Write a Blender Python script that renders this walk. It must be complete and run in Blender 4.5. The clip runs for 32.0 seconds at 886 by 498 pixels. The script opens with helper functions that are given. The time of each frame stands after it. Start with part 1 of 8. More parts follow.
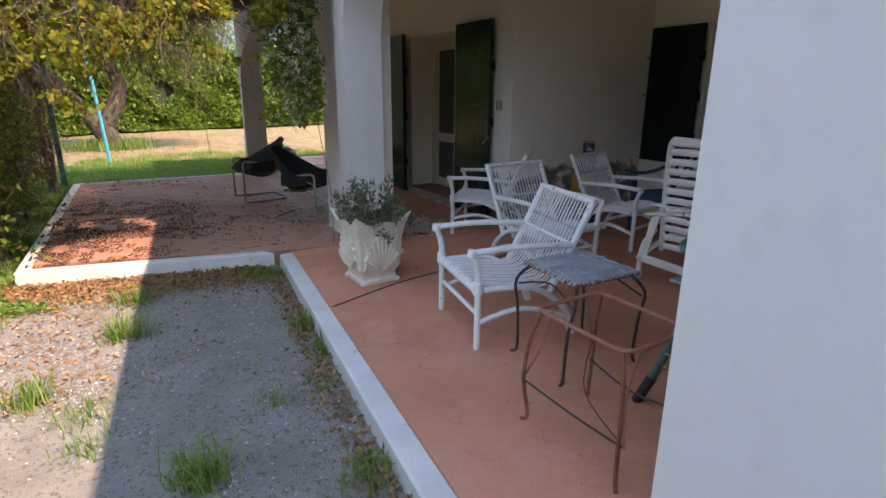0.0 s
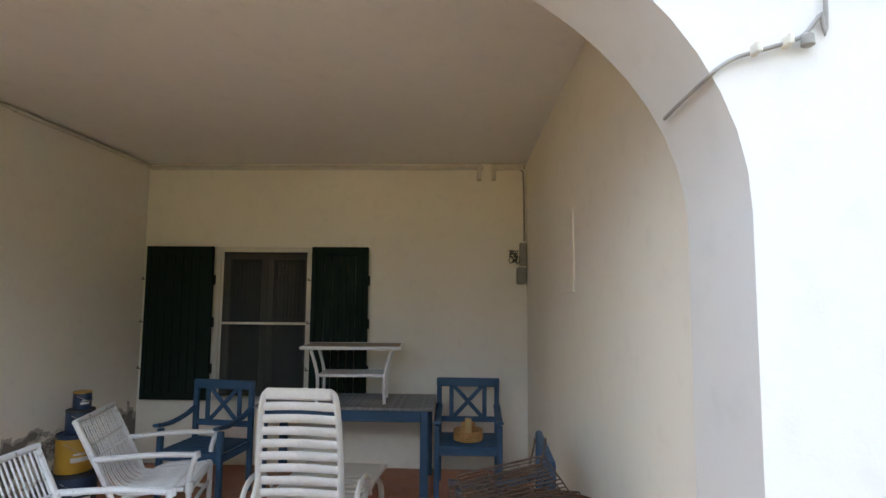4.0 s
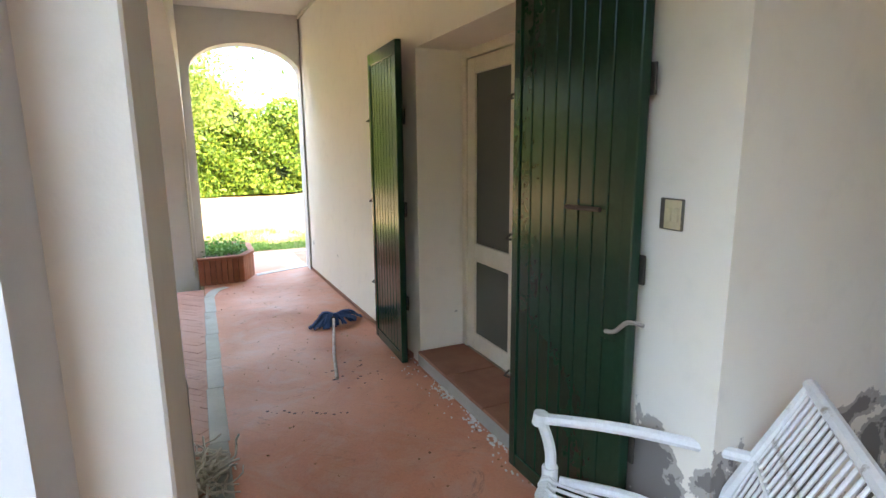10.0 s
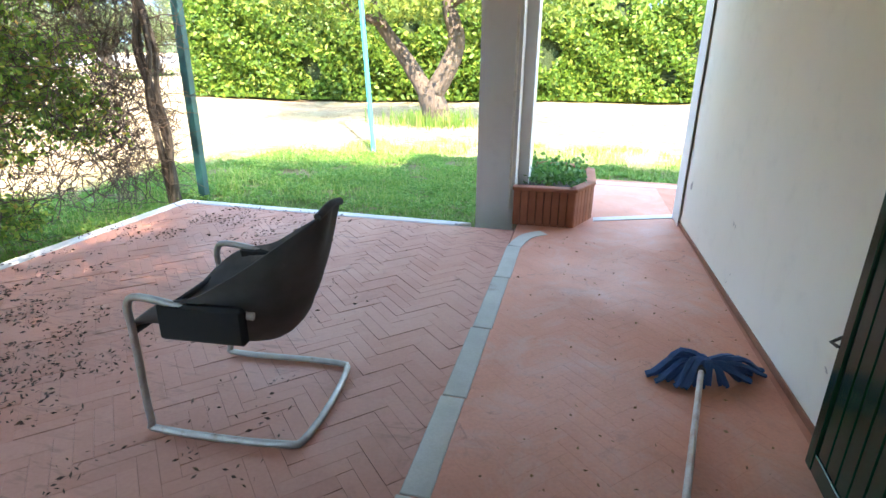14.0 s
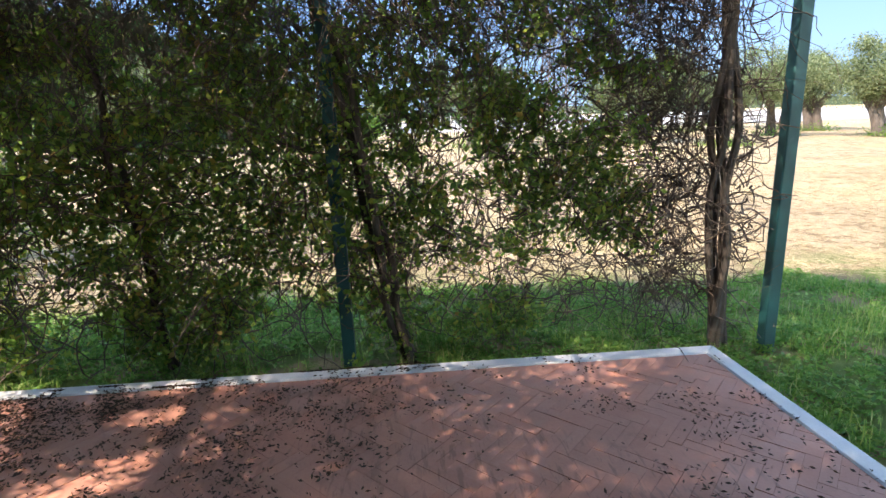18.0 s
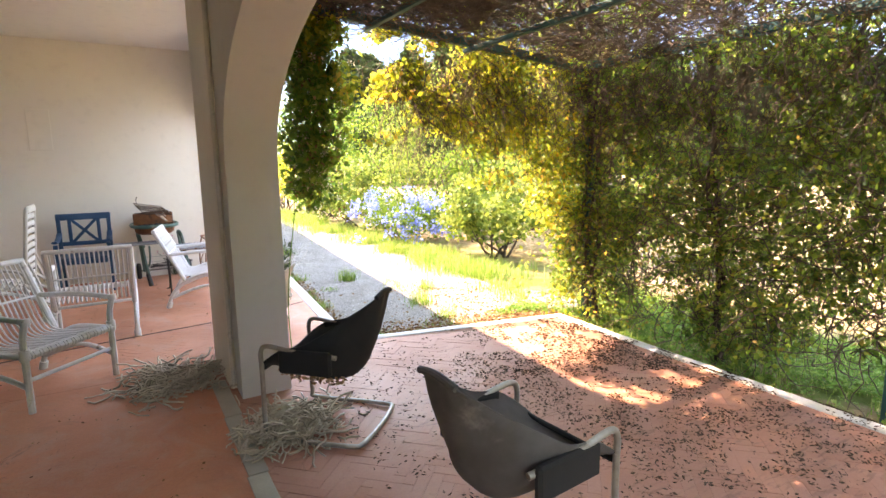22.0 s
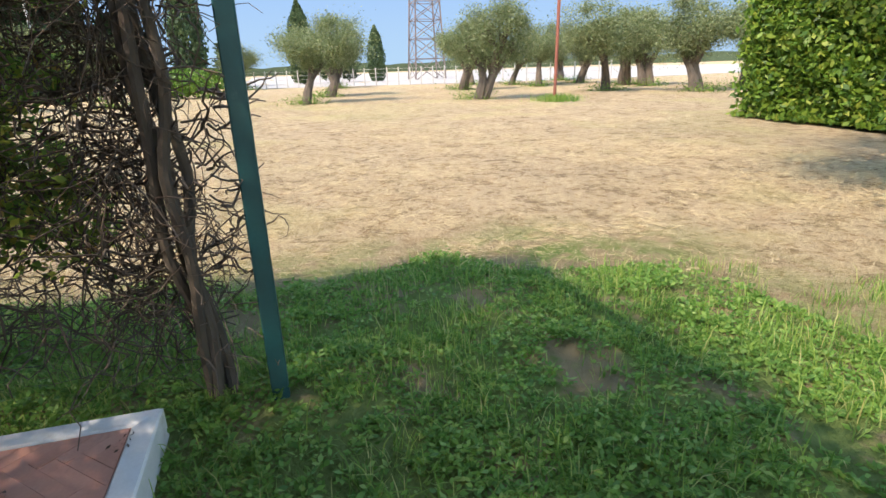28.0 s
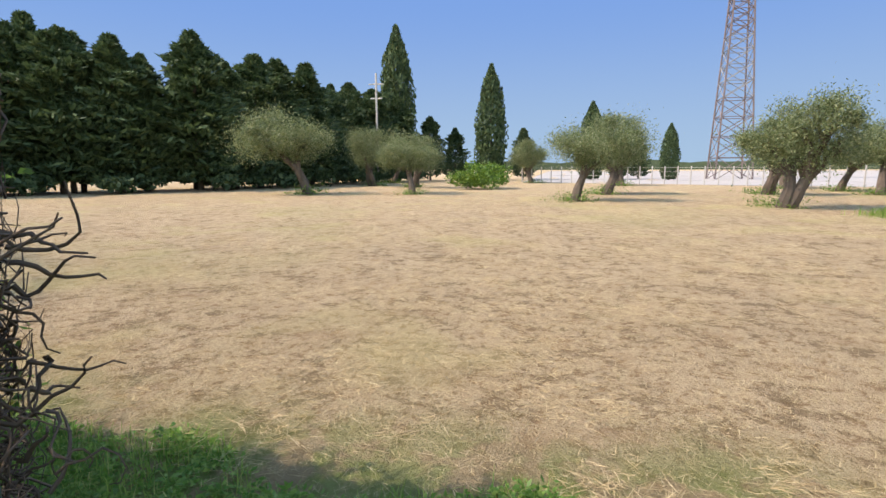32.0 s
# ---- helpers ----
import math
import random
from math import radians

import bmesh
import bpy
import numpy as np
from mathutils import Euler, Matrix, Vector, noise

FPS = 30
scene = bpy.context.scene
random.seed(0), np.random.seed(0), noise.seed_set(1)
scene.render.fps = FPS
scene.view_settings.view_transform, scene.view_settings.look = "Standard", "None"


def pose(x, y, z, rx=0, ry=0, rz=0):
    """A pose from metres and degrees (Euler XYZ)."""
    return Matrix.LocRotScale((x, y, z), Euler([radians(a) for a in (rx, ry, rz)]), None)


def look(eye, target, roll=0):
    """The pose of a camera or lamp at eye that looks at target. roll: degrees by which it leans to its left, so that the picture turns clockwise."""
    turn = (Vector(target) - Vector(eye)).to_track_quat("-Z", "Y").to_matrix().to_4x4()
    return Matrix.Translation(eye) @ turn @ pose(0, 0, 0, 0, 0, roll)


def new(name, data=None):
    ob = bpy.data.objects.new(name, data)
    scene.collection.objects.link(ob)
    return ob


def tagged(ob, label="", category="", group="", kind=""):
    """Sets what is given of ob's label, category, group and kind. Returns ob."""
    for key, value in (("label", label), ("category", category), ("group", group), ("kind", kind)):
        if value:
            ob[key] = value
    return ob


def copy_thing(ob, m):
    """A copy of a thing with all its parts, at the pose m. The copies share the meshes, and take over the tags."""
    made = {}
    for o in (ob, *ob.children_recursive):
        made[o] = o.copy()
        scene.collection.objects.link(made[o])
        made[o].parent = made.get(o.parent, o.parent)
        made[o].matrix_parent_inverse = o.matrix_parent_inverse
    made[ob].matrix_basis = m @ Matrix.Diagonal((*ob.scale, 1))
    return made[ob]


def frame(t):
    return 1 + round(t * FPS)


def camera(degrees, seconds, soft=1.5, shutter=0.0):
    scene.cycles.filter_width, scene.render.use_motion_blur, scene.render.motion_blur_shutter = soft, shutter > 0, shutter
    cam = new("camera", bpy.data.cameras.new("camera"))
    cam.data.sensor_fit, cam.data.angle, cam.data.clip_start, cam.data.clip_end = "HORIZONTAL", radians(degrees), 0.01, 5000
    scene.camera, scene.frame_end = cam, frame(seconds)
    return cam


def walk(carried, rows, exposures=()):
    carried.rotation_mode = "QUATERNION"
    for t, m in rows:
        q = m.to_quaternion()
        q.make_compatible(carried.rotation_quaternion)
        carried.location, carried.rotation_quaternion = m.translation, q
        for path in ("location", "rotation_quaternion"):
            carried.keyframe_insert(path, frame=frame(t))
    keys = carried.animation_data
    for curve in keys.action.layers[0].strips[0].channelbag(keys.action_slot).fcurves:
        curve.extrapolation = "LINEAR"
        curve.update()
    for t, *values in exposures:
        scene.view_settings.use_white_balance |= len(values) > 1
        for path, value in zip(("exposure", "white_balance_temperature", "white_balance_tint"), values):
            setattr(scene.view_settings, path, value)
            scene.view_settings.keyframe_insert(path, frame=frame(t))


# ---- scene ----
cam = camera(79.2, 32.0)

# seconds, eye, target, roll
PATH = [
    (0, (-0.075, -0.309, 1.467), (0.891, 1.348, 0.900), 0.4),
    (0.5, (0.060, 0.114, 1.403), (1.313, 1.547, 0.789), -0.2),
    (1, (0.147, 0.458, 1.386), (1.647, 1.587, 0.696), 0.8),
    (1.5, (0.278, 0.718, 1.376), (1.949, 1.518, 0.620), 1.0),
    (2, (0.376, 0.919, 1.353), (2.123, 1.418, 0.518), 0.2),
    (2.5, (0.352, 1.088, 1.411), (2.174, 1.310, 0.618), 1.1),
    (3, (0.228, 1.133, 1.517), (2.170, 1.239, 1.047), 3.0),
    (3.5, (0.217, 1.177, 1.577), (2.213, 1.241, 1.470), 2.7),
    (4, (0.185, 1.151, 1.712), (2.176, 1.227, 1.888), 0.5),
    (4.5, (0.213, 1.138, 1.778), (2.170, 1.276, 2.168), -0.8),
    (6.5, (0.976, 1.426, 1.785), (2.708, 2.311, 2.250), 0.1),
    (7, (1.310, 1.591, 1.790), (2.778, 2.883, 2.209), 1.9),
    (7.5, (1.428, 1.840, 1.765), (2.656, 3.389, 2.069), 1.8),
    (8, (1.531, 2.217, 1.718), (2.619, 3.878, 1.956), 1.2),
    (8.5, (1.662, 2.578, 1.630), (2.617, 4.330, 1.768), 0.6),
    (9, (1.854, 2.956, 1.610), (2.703, 4.767, 1.587), -0.2),
    (9.5, (2.028, 3.279, 1.591), (2.902, 5.066, 1.385), -1.8),
    (10, (2.200, 3.485, 1.526), (3.020, 5.271, 1.157), -0.5),
    (10.5, (2.386, 3.686, 1.496), (3.028, 5.503, 0.961), 0.3),
    (11, (2.483, 3.999, 1.407), (2.967, 5.824, 0.747), 0.2),
    (11.5, (2.588, 4.335, 1.383), (2.896, 6.160, 0.625), -0.3),
    (12, (2.636, 4.688, 1.376), (2.772, 6.515, 0.574), -1.6),
    (12.5, (2.646, 4.989, 1.379), (2.655, 6.820, 0.575), -3.3),
    (13, (2.689, 5.272, 1.365), (2.609, 7.101, 0.560), -2.9),
    (13.5, (2.701, 5.557, 1.363), (2.480, 7.391, 0.597), -1.6),
    (14, (2.603, 5.827, 1.308), (2.157, 7.652, 0.622), 0.6),
    (14.5, (2.550, 6.130, 1.327), (1.769, 7.833, 0.628), 0.9),
    (16.5, (2.260, 7.225, 1.313), (0.905, 8.562, 0.701), 1.7),
    (17, (2.140, 7.492, 1.309), (0.661, 8.689, 0.693), 0.9),
    (17.5, (2.033, 7.720, 1.339), (0.300, 8.516, 0.736), 0.5),
    (18, (2.054, 8.049, 1.456), (0.119, 8.214, 0.979), -2.2),
    (18.5, (2.023, 8.287, 1.608), (0.073, 7.928, 1.349), -1.1),
    (19, (1.964, 8.393, 1.740), (0.150, 7.552, 1.769), 2.6),
    (19.5, (2.165, 8.570, 1.703), (0.488, 7.505, 1.934), 1.4),
    (20, (2.339, 8.711, 1.732), (0.810, 7.460, 2.046), 1.0),
    (20.5, (2.526, 8.724, 1.716), (1.102, 7.358, 2.039), 2.1),
    (21, (2.581, 8.796, 1.731), (1.278, 7.291, 1.929), 1.5),
    (21.5, (2.654, 8.894, 1.631), (1.488, 7.270, 1.585), 0.4),
    (22, (2.657, 8.939, 1.521), (1.644, 7.245, 1.202), -0.8),
    (22.5, (2.639, 9.019, 1.463), (1.653, 7.357, 0.947), -2.6),
    (23, (2.568, 9.080, 1.405), (1.384, 7.618, 0.727), -2.9),
    (23.5, (2.472, 9.200, 1.382), (1.013, 8.069, 0.612), -2.8),
    (24, (2.412, 9.352, 1.277), (0.720, 8.606, 0.514), -1.8),
    (24.5, (2.466, 9.422, 1.215), (0.621, 9.142, 0.495), -0.5),
    (25, (2.418, 9.509, 1.201), (0.549, 9.548, 0.491), -1.2),
    (25.5, (2.296, 9.527, 1.184), (0.444, 9.740, 0.459), -2.3),
    (26, (2.065, 9.541, 1.166), (0.251, 9.919, 0.414), -3.5),
    (26.5, (1.773, 9.734, 1.145), (0.016, 10.258, 0.347), -4.6),
    (28.5, (1.144, 10.857, 1.358), (-0.703, 11.357, 0.779), -1.0),
    (29, (0.912, 11.124, 1.346), (-0.976, 11.477, 0.789), 0.6),
    (29.5, (0.631, 11.333, 1.355), (-1.285, 11.418, 0.789), 0.6),
    (30, (0.313, 11.440, 1.356), (-1.609, 11.398, 0.804), -0.4),
    (30.5, (0.054, 11.578, 1.345), (-1.869, 11.448, 0.808), -1.0),
    (31, (-0.116, 11.658, 1.378), (-2.038, 11.438, 0.868), -1.8),
    (31.5, (-0.250, 11.715, 1.403), (-2.180, 11.404, 0.980), -1.6),
    (32, (-0.188, 11.771, 1.439), (-2.116, 11.334, 1.140), -0.2),
]
EXPOSURES = [(0, 2.32, 8460, 27), (1, 3.1, 9794, 28), (2, 3.31, 10853, 25), (3, 3.52, 11240, 25), (4, 3.57, 9918, 24),
             (6.5, 4.4, 6740, 12), (7, 4.44, 6584, 12), (8, 4.61, 7629, 16), (9, 4.28, 9439, 23), (10, 4.52, 8778, 23),
             (12, 4.88, 7315, 17), (14.5, 3.92, 7241, 16), (16.5, 3.36, 6786, 14), (17.2, 3.16, 6619, 15), (18, 2.82, 7075, 18),
             (19, 3.36, 9340, 29), (20, 3.97, 10351, 37), (22, 4.29, 10299, 28), (24, 3.87, 9176, 22), (26, 2.82, 8329, 22),
             (28.5, 2.08, 7431, 16), (29.5, 1.95, 7491, 18), (32, 1.83, 7600, 20)]
walk(cam, [(t, look(eye, target, roll)) for t, eye, target, roll in PATH], EXPOSURES)

# ---- light ----
SUN_TO = Vector((0.315, -0.60, 0.79)).normalized()
world = bpy.data.worlds.new("sky")
scene.world = world
world.use_nodes = True
wt = world.node_tree
sky = wt.nodes.new("ShaderNodeTexSky")
sky.sky_type = "NISHITA"
sky.sun_disc = False
sky.sun_elevation = math.asin(SUN_TO.z)
sky.sun_rotation = math.atan2(SUN_TO.x, SUN_TO.y)
sky.dust_density = 0.0
sky.air_density = 1.8
sky.ozone_density = 4.5
wt.links.new(sky.outputs[0], wt.nodes["Background"].inputs[0])
wt.nodes["Background"].inputs[1].default_value = 0.122
sun = new("sun", bpy.data.lights.new("sun", "SUN"))
sun.data.energy = 2.2
sun.data.angle = radians(0.55)
sun.data.color = (1.0, 0.94, 0.84)
sun.matrix_basis = look(SUN_TO * 40, (0, 0, 0))

# ---- materials ----
def node_tree(name):
    m = bpy.data.materials.new(name)
    m.use_nodes = True
    nt = m.node_tree
    return m, nt, nt.nodes["Principled BSDF"]


def ramp_of(nt, stops):
    r = nt.nodes.new("ShaderNodeValToRGB")
    els = r.color_ramp.elements
    while len(els) < len(stops):
        els.new(0.5)
    for e, (p, c) in zip(els, stops):
        e.position, e.color = p, (*c, 1)
    return r


def noise_of(nt, co, scale, detail=4, rough=0.55, dist=0.0):
    n = nt.nodes.new("ShaderNodeTexNoise")
    n.inputs["Scale"].default_value = scale
    n.inputs["Detail"].default_value = detail
    n.inputs["Roughness"].default_value = rough
    n.inputs["Distortion"].default_value = dist
    nt.links.new(co, n.inputs["Vector"])
    return n.outputs["Fac"]


def mixed(nt, fac, a, b, mode="MIX"):
    x = nt.nodes.new("ShaderNodeMix")
    x.data_type, x.blend_type = "RGBA", mode
    for sock, v in ((x.inputs[0], fac), (x.inputs[6], a), (x.inputs[7], b)):
        if hasattr(v, "is_output"):
            nt.links.new(v, sock)
        elif isinstance(v, tuple):
            sock.default_value = (*v, 1)
        else:
            sock.default_value = v
    return x.outputs[2]


def step_of(nt, v, lo, hi, to=(0.0, 1.0)):
    r = nt.nodes.new("ShaderNodeMapRange")
    r.interpolation_type = "SMOOTHSTEP"
    nt.links.new(v, r.inputs[0])
    for i, x in enumerate((lo, hi, *to)):
        r.inputs[i + 1].default_value = x
    return r.outputs[0]


def coords(nt, world=False):
    if world:
        return nt.nodes.new("ShaderNodeNewGeometry").outputs["Position"]
    return nt.nodes.new("ShaderNodeTexCoord").outputs["Object"]


def bumped(nt, p, h, strength, dist=0.01):
    b = nt.nodes.new("ShaderNodeBump")
    b.inputs["Strength"].default_value = strength
    b.inputs["Distance"].default_value = dist
    nt.links.new(h, b.inputs["Height"])
    nt.links.new(b.outputs[0], p.inputs["Normal"])


def mat(name, a, b, scale=6, rough=0.6, metal=0.0, fine=60, relief=0.3, dist=0.004, dirt=None, dirt_at=(0.55, 0.75), dirt_scale=3,
        vary=0.0, world=False, stretch=None, rough2=None):
    """Two tones by a coarse noise, a fine grain, stains of a third tone, and relief."""
    m, nt, p = node_tree(name)
    co = coords(nt, world)
    if stretch:
        mp = nt.nodes.new("ShaderNodeMapping")
        mp.inputs["Scale"].default_value = stretch
        nt.links.new(co, mp.inputs[0])
        co = mp.outputs[0]
    n1, n2 = noise_of(nt, co, scale, 5), noise_of(nt, co, fine, 3)
    col = mixed(nt, step_of(nt, n1, 0.3, 0.7), a, b)
    col = mixed(nt, step_of(nt, n2, 0.25, 0.75, (0.0, 0.35)), col, tuple(x * 0.72 for x in a))
    if dirt:
        col = mixed(nt, step_of(nt, noise_of(nt, co, dirt_scale, 6, 0.65), *dirt_at), col, dirt)
    if vary:
        oi = nt.nodes.new("ShaderNodeObjectInfo")
        hs = nt.nodes.new("ShaderNodeHueSaturation")
        nt.links.new(step_of(nt, oi.outputs["Random"], 0, 1, (1 - vary, 1 + vary)), hs.inputs["Value"])
        nt.links.new(col, hs.inputs["Color"])
        col = hs.outputs[0]
    nt.links.new(col, p.inputs["Base Color"])
    p.inputs["Metallic"].default_value = metal
    nt.links.new(step_of(nt, n1, 0.3, 0.7, (rough, rough2 if rough2 is not None else min(1, rough + 0.12))), p.inputs["Roughness"])
    if relief:
        bumped(nt, p, n2, relief, dist)
    return m


def leaf_mat(name, stops, trans=0.35, rough=0.5):
    """Leaves: a tone of its own for each leaf, and light that shines through."""
    m, nt, p = node_tree(name)
    g = nt.nodes.new("ShaderNodeNewGeometry")
    r = ramp_of(nt, stops)
    nt.links.new(g.outputs["Random Per Island"], r.inputs[0])
    nt.links.new(r.outputs[0], p.inputs["Base Color"])
    p.inputs["Roughness"].default_value = rough
    p.inputs["Specular IOR Level"].default_value = 0.3
    t = nt.nodes.new("ShaderNodeBsdfTranslucent")
    hs = nt.nodes.new("ShaderNodeHueSaturation")
    hs.inputs["Value"].default_value = 1.5
    nt.links.new(r.outputs[0], hs.inputs["Color"])
    nt.links.new(hs.outputs[0], t.inputs[0])
    x = nt.nodes.new("ShaderNodeMixShader")
    x.inputs[0].default_value = trans
    nt.links.new(p.outputs[0], x.inputs[1])
    nt.links.new(t.outputs[0], x.inputs[2])
    nt.links.new(x.outputs[0], nt.nodes["Material Output"].inputs[0])
    return m


# ---- mesh helpers ----
def mesh_of(bm, name, material, smooth=False):
    me = bpy.data.meshes.new(name)
    bm.normal_update()
    bm.to_mesh(me)
    bm.free()
    if material:
        me.materials.append(material)
    if smooth:
        me.polygons.foreach_set("use_smooth", [True] * len(me.polygons))
        me.set_sharp_from_angle(angle=radians(40))
    return me


def thing(name, label, category, m=None, group="", kind=""):
    ob = new(name)
    ob.empty_display_size = 0.1
    ob.matrix_basis = m or Matrix()
    return tagged(ob, label, category, group, kind)


def part(name, bm, material, parent, label="", smooth=False, m=None):
    """Links a bmesh as one mesh object under a thing or a part."""
    ob = new(name, mesh_of(bm, name, material, smooth))
    ob.parent = parent
    if m is not None:
        ob.matrix_basis = m
    return tagged(ob, label)


def solid(name, bm, material, label="", category="", kind="", group="", m=None, smooth=False):
    """Links a bmesh as a top-level object."""
    ob = new(name, mesh_of(bm, name, material, smooth))
    if m is not None:
        ob.matrix_basis = m
    return tagged(ob, label, category, group, kind)


def box(x0, y0, z0, x1, y1, z1, bevel=0.0, bm=None, m=None, seg=1):
    """A box between two corners with rounded edges, added to bm."""
    own = bmesh.new()
    bmesh.ops.create_cube(own, size=1)
    for v in own.verts:
        v.co = Vector(((x0 + x1) / 2 + v.co.x * (x1 - x0), (y0 + y1) / 2 + v.co.y * (y1 - y0), (z0 + z1) / 2 + v.co.z * (z1 - z0)))
    if bevel:
        bmesh.ops.bevel(own, geom=own.edges[:], offset=bevel, segments=seg, affect="EDGES", profile=0.7)
    return join(bm, own, m)


def join(bm, own, m=None):
    if m is not None:
        own.transform(m)
    if bm is None:
        return own
    me = bpy.data.meshes.new("tmp")
    own.to_mesh(me)
    own.free()
    bm.from_mesh(me)
    bpy.data.meshes.remove(me)
    return bm


def smooth_line(pts, n=6, closed=False):
    """A Catmull-Rom curve through the points."""
    p = [Vector(q) for q in pts]
    out = []
    count = len(p) if closed else len(p) - 1
    for i in range(count):
        if closed:
            a, b, c, d = (p[(i + k - 1) % len(p)] for k in range(4))
        else:
            a, b, c, d = p[max(i - 1, 0)], p[i], p[i + 1], p[min(i + 2, len(p) - 1)]
        for k in range(n):
            t = k / n
            out.append(0.5 * ((2 * b) + (c - a) * t + (2 * a - 5 * b + 4 * c - d) * t * t + (3 * b - a - 3 * c + d) * t ** 3))
    if not closed:
        out.append(p[-1])
    return out


def tube(pts, r, seg=8, bm=None, closed=False, r2=None, caps=True, flat=1.0, m=None):
    """A round bar along points; r may taper to r2, flat squeezes it."""
    bm = bm or bmesh.new()
    p = [Vector(q) for q in pts]
    n = len(p)
    rings, up = [], None
    for i in range(n):
        if closed:
            d = p[(i + 1) % n] - p[i - 1]
        else:
            d = p[min(i + 1, n - 1)] - p[max(i - 1, 0)]
        d.normalize()
        if up is None:
            up = d.orthogonal().normalized() if abs(d.z) > 0.9 else Vector((0, 0, 1))
        side = d.cross(up)
        if side.length < 1e-4:
            side = d.orthogonal()
        side.normalize()
        up = side.cross(d).normalized()
        rad = r if r2 is None else r + (r2 - r) * i / max(n - 1, 1)
        ring = []
        for k in range(seg):
            a = 2 * math.pi * k / seg
            q = p[i] + side * math.cos(a) * rad + up * math.sin(a) * rad * flat
            ring.append(bm.verts.new(m @ q if m is not None else q))
        rings.append(ring)
    pairs = list(zip(rings, rings[1:])) + ([(rings[-1], rings[0])] if closed else [])
    for a, b in pairs:
        for k in range(seg):
            bm.faces.new((a[k], a[(k + 1) % seg], b[(k + 1) % seg], b[k]))
    if caps and not closed:
        bm.faces.new(rings[0][::-1])
        bm.faces.new(rings[-1])
    return bm


def lathe(profile, seg=24, bm=None, m=None):
    """A turned body from (radius, height) pairs."""
    bm = bm or bmesh.new()
    rings = []
    for r, z in profile:
        ring = []
        for k in range(seg):
            a = 2 * math.pi * k / seg
            q = Vector((r * math.cos(a), r * math.sin(a), z))
            ring.append(bm.verts.new(m @ q if m is not None else q))
        rings.append(ring)
    for a, b in zip(rings, rings[1:]):
        for k in range(seg):
            bm.faces.new((a[k], a[(k + 1) % seg], b[(k + 1) % seg], b[k]))
    if profile[0][0] > 1e-4:
        bm.faces.new(rings[0][::-1])
    if profile[-1][0] > 1e-4:
        bm.faces.new(rings[-1])
    return bm


def prism(outline, z0, z1, bm=None, m=None):
    """An upright body over an outline of (x, y)."""
    bm = bm or bmesh.new()
    lo = [bm.verts.new(m @ Vector((x, y, z0)) if m is not None else (x, y, z0)) for x, y in outline]
    hi = [bm.verts.new(m @ Vector((x, y, z1)) if m is not None else (x, y, z1)) for x, y in outline]
    n = len(outline)
    for i in range(n):
        bm.faces.new((lo[i], lo[(i + 1) % n], hi[(i + 1) % n], hi[i]))
    bm.faces.new(lo[::-1])
    bm.faces.new(hi)
    bmesh.ops.recalc_face_normals(bm, faces=bm.faces[:])
    return bm


def fast_mesh(name, verts, faces, material):
    """A mesh from numpy arrays; all faces have the same number of corners."""
    me = bpy.data.meshes.new(name)
    nv, nf, k = len(verts), len(faces), faces.shape[1]
    me.vertices.add(nv)
    me.vertices.foreach_set("co", verts.astype(np.float32).ravel())
    me.loops.add(nf * k)
    me.loops.foreach_set("vertex_index", faces.astype(np.int32).ravel())
    me.polygons.add(nf)
    me.polygons.foreach_set("loop_start", np.arange(0, nf * k, k, dtype=np.int32))
    me.update(calc_edges=True)
    if material:
        me.materials.append(material)
    return me


def unit(v):
    return v / np.maximum(np.linalg.norm(v, axis=1, keepdims=True), 1e-9)


def leaf_arrays(rng, c, size, ratio=0.5, droop=0.3, along=None, spread=1.0, fold=0.25):
    """A folded four-cornered leaf at each centre c; along: the way that leaves point, on the whole."""
    n = len(c)
    d = rng.normal(size=(n, 3)) * spread
    d[:, 2] -= droop
    if along is not None:
        d += along
    d = unit(d)
    s = unit(np.cross(d, rng.normal(size=(n, 3))))
    u = np.cross(d, s)
    L = (size * rng.uniform(0.6, 1.3, n))[:, None]
    w = L * ratio * 0.5
    v = np.stack([c - d * L * 0.5, c + s * w + u * w * fold, c + d * L * 0.5, c - s * w + u * w * fold], 1).reshape(-1, 3)
    f = (np.arange(n) * 4)[:, None] + np.array([0, 1, 2, 3])
    return v, f


def blade_arrays(rng, base, height, width, lean=0.35, bend=0.4):
    """A bent blade of grass of five corners (a quad and a tip, as two quads) at each base."""
    n = len(base)
    a = rng.uniform(0, 2 * math.pi, n)
    d = np.stack([np.cos(a), np.sin(a), np.zeros(n)], 1)
    s = np.stack([-np.sin(a), np.cos(a), np.zeros(n)], 1)
    h = (height * rng.uniform(0.5, 1.4, n))[:, None]
    w = (width * rng.uniform(0.7, 1.3, n))[:, None]
    ln = rng.uniform(0, 1, n)[:, None] * lean
    up = np.array([[0, 0, 1.0]])
    mid = base + up * h * 0.55 + d * h * ln * 0.5
    tip = base + up * h * (1 - bend * ln) + d * h * ln * (1.0 + bend)
    v = np.stack([base - s * w / 2, base + s * w / 2, mid + s * w * 0.4, mid - s * w * 0.4, tip + s * w * 0.08, tip - s * w * 0.08], 1).reshape(-1, 3)
    i = (np.arange(n) * 6)[:, None]
    f = np.concatenate([i + np.array([0, 1, 2, 3]), i + np.array([3, 2, 4, 5])])
    return v, f


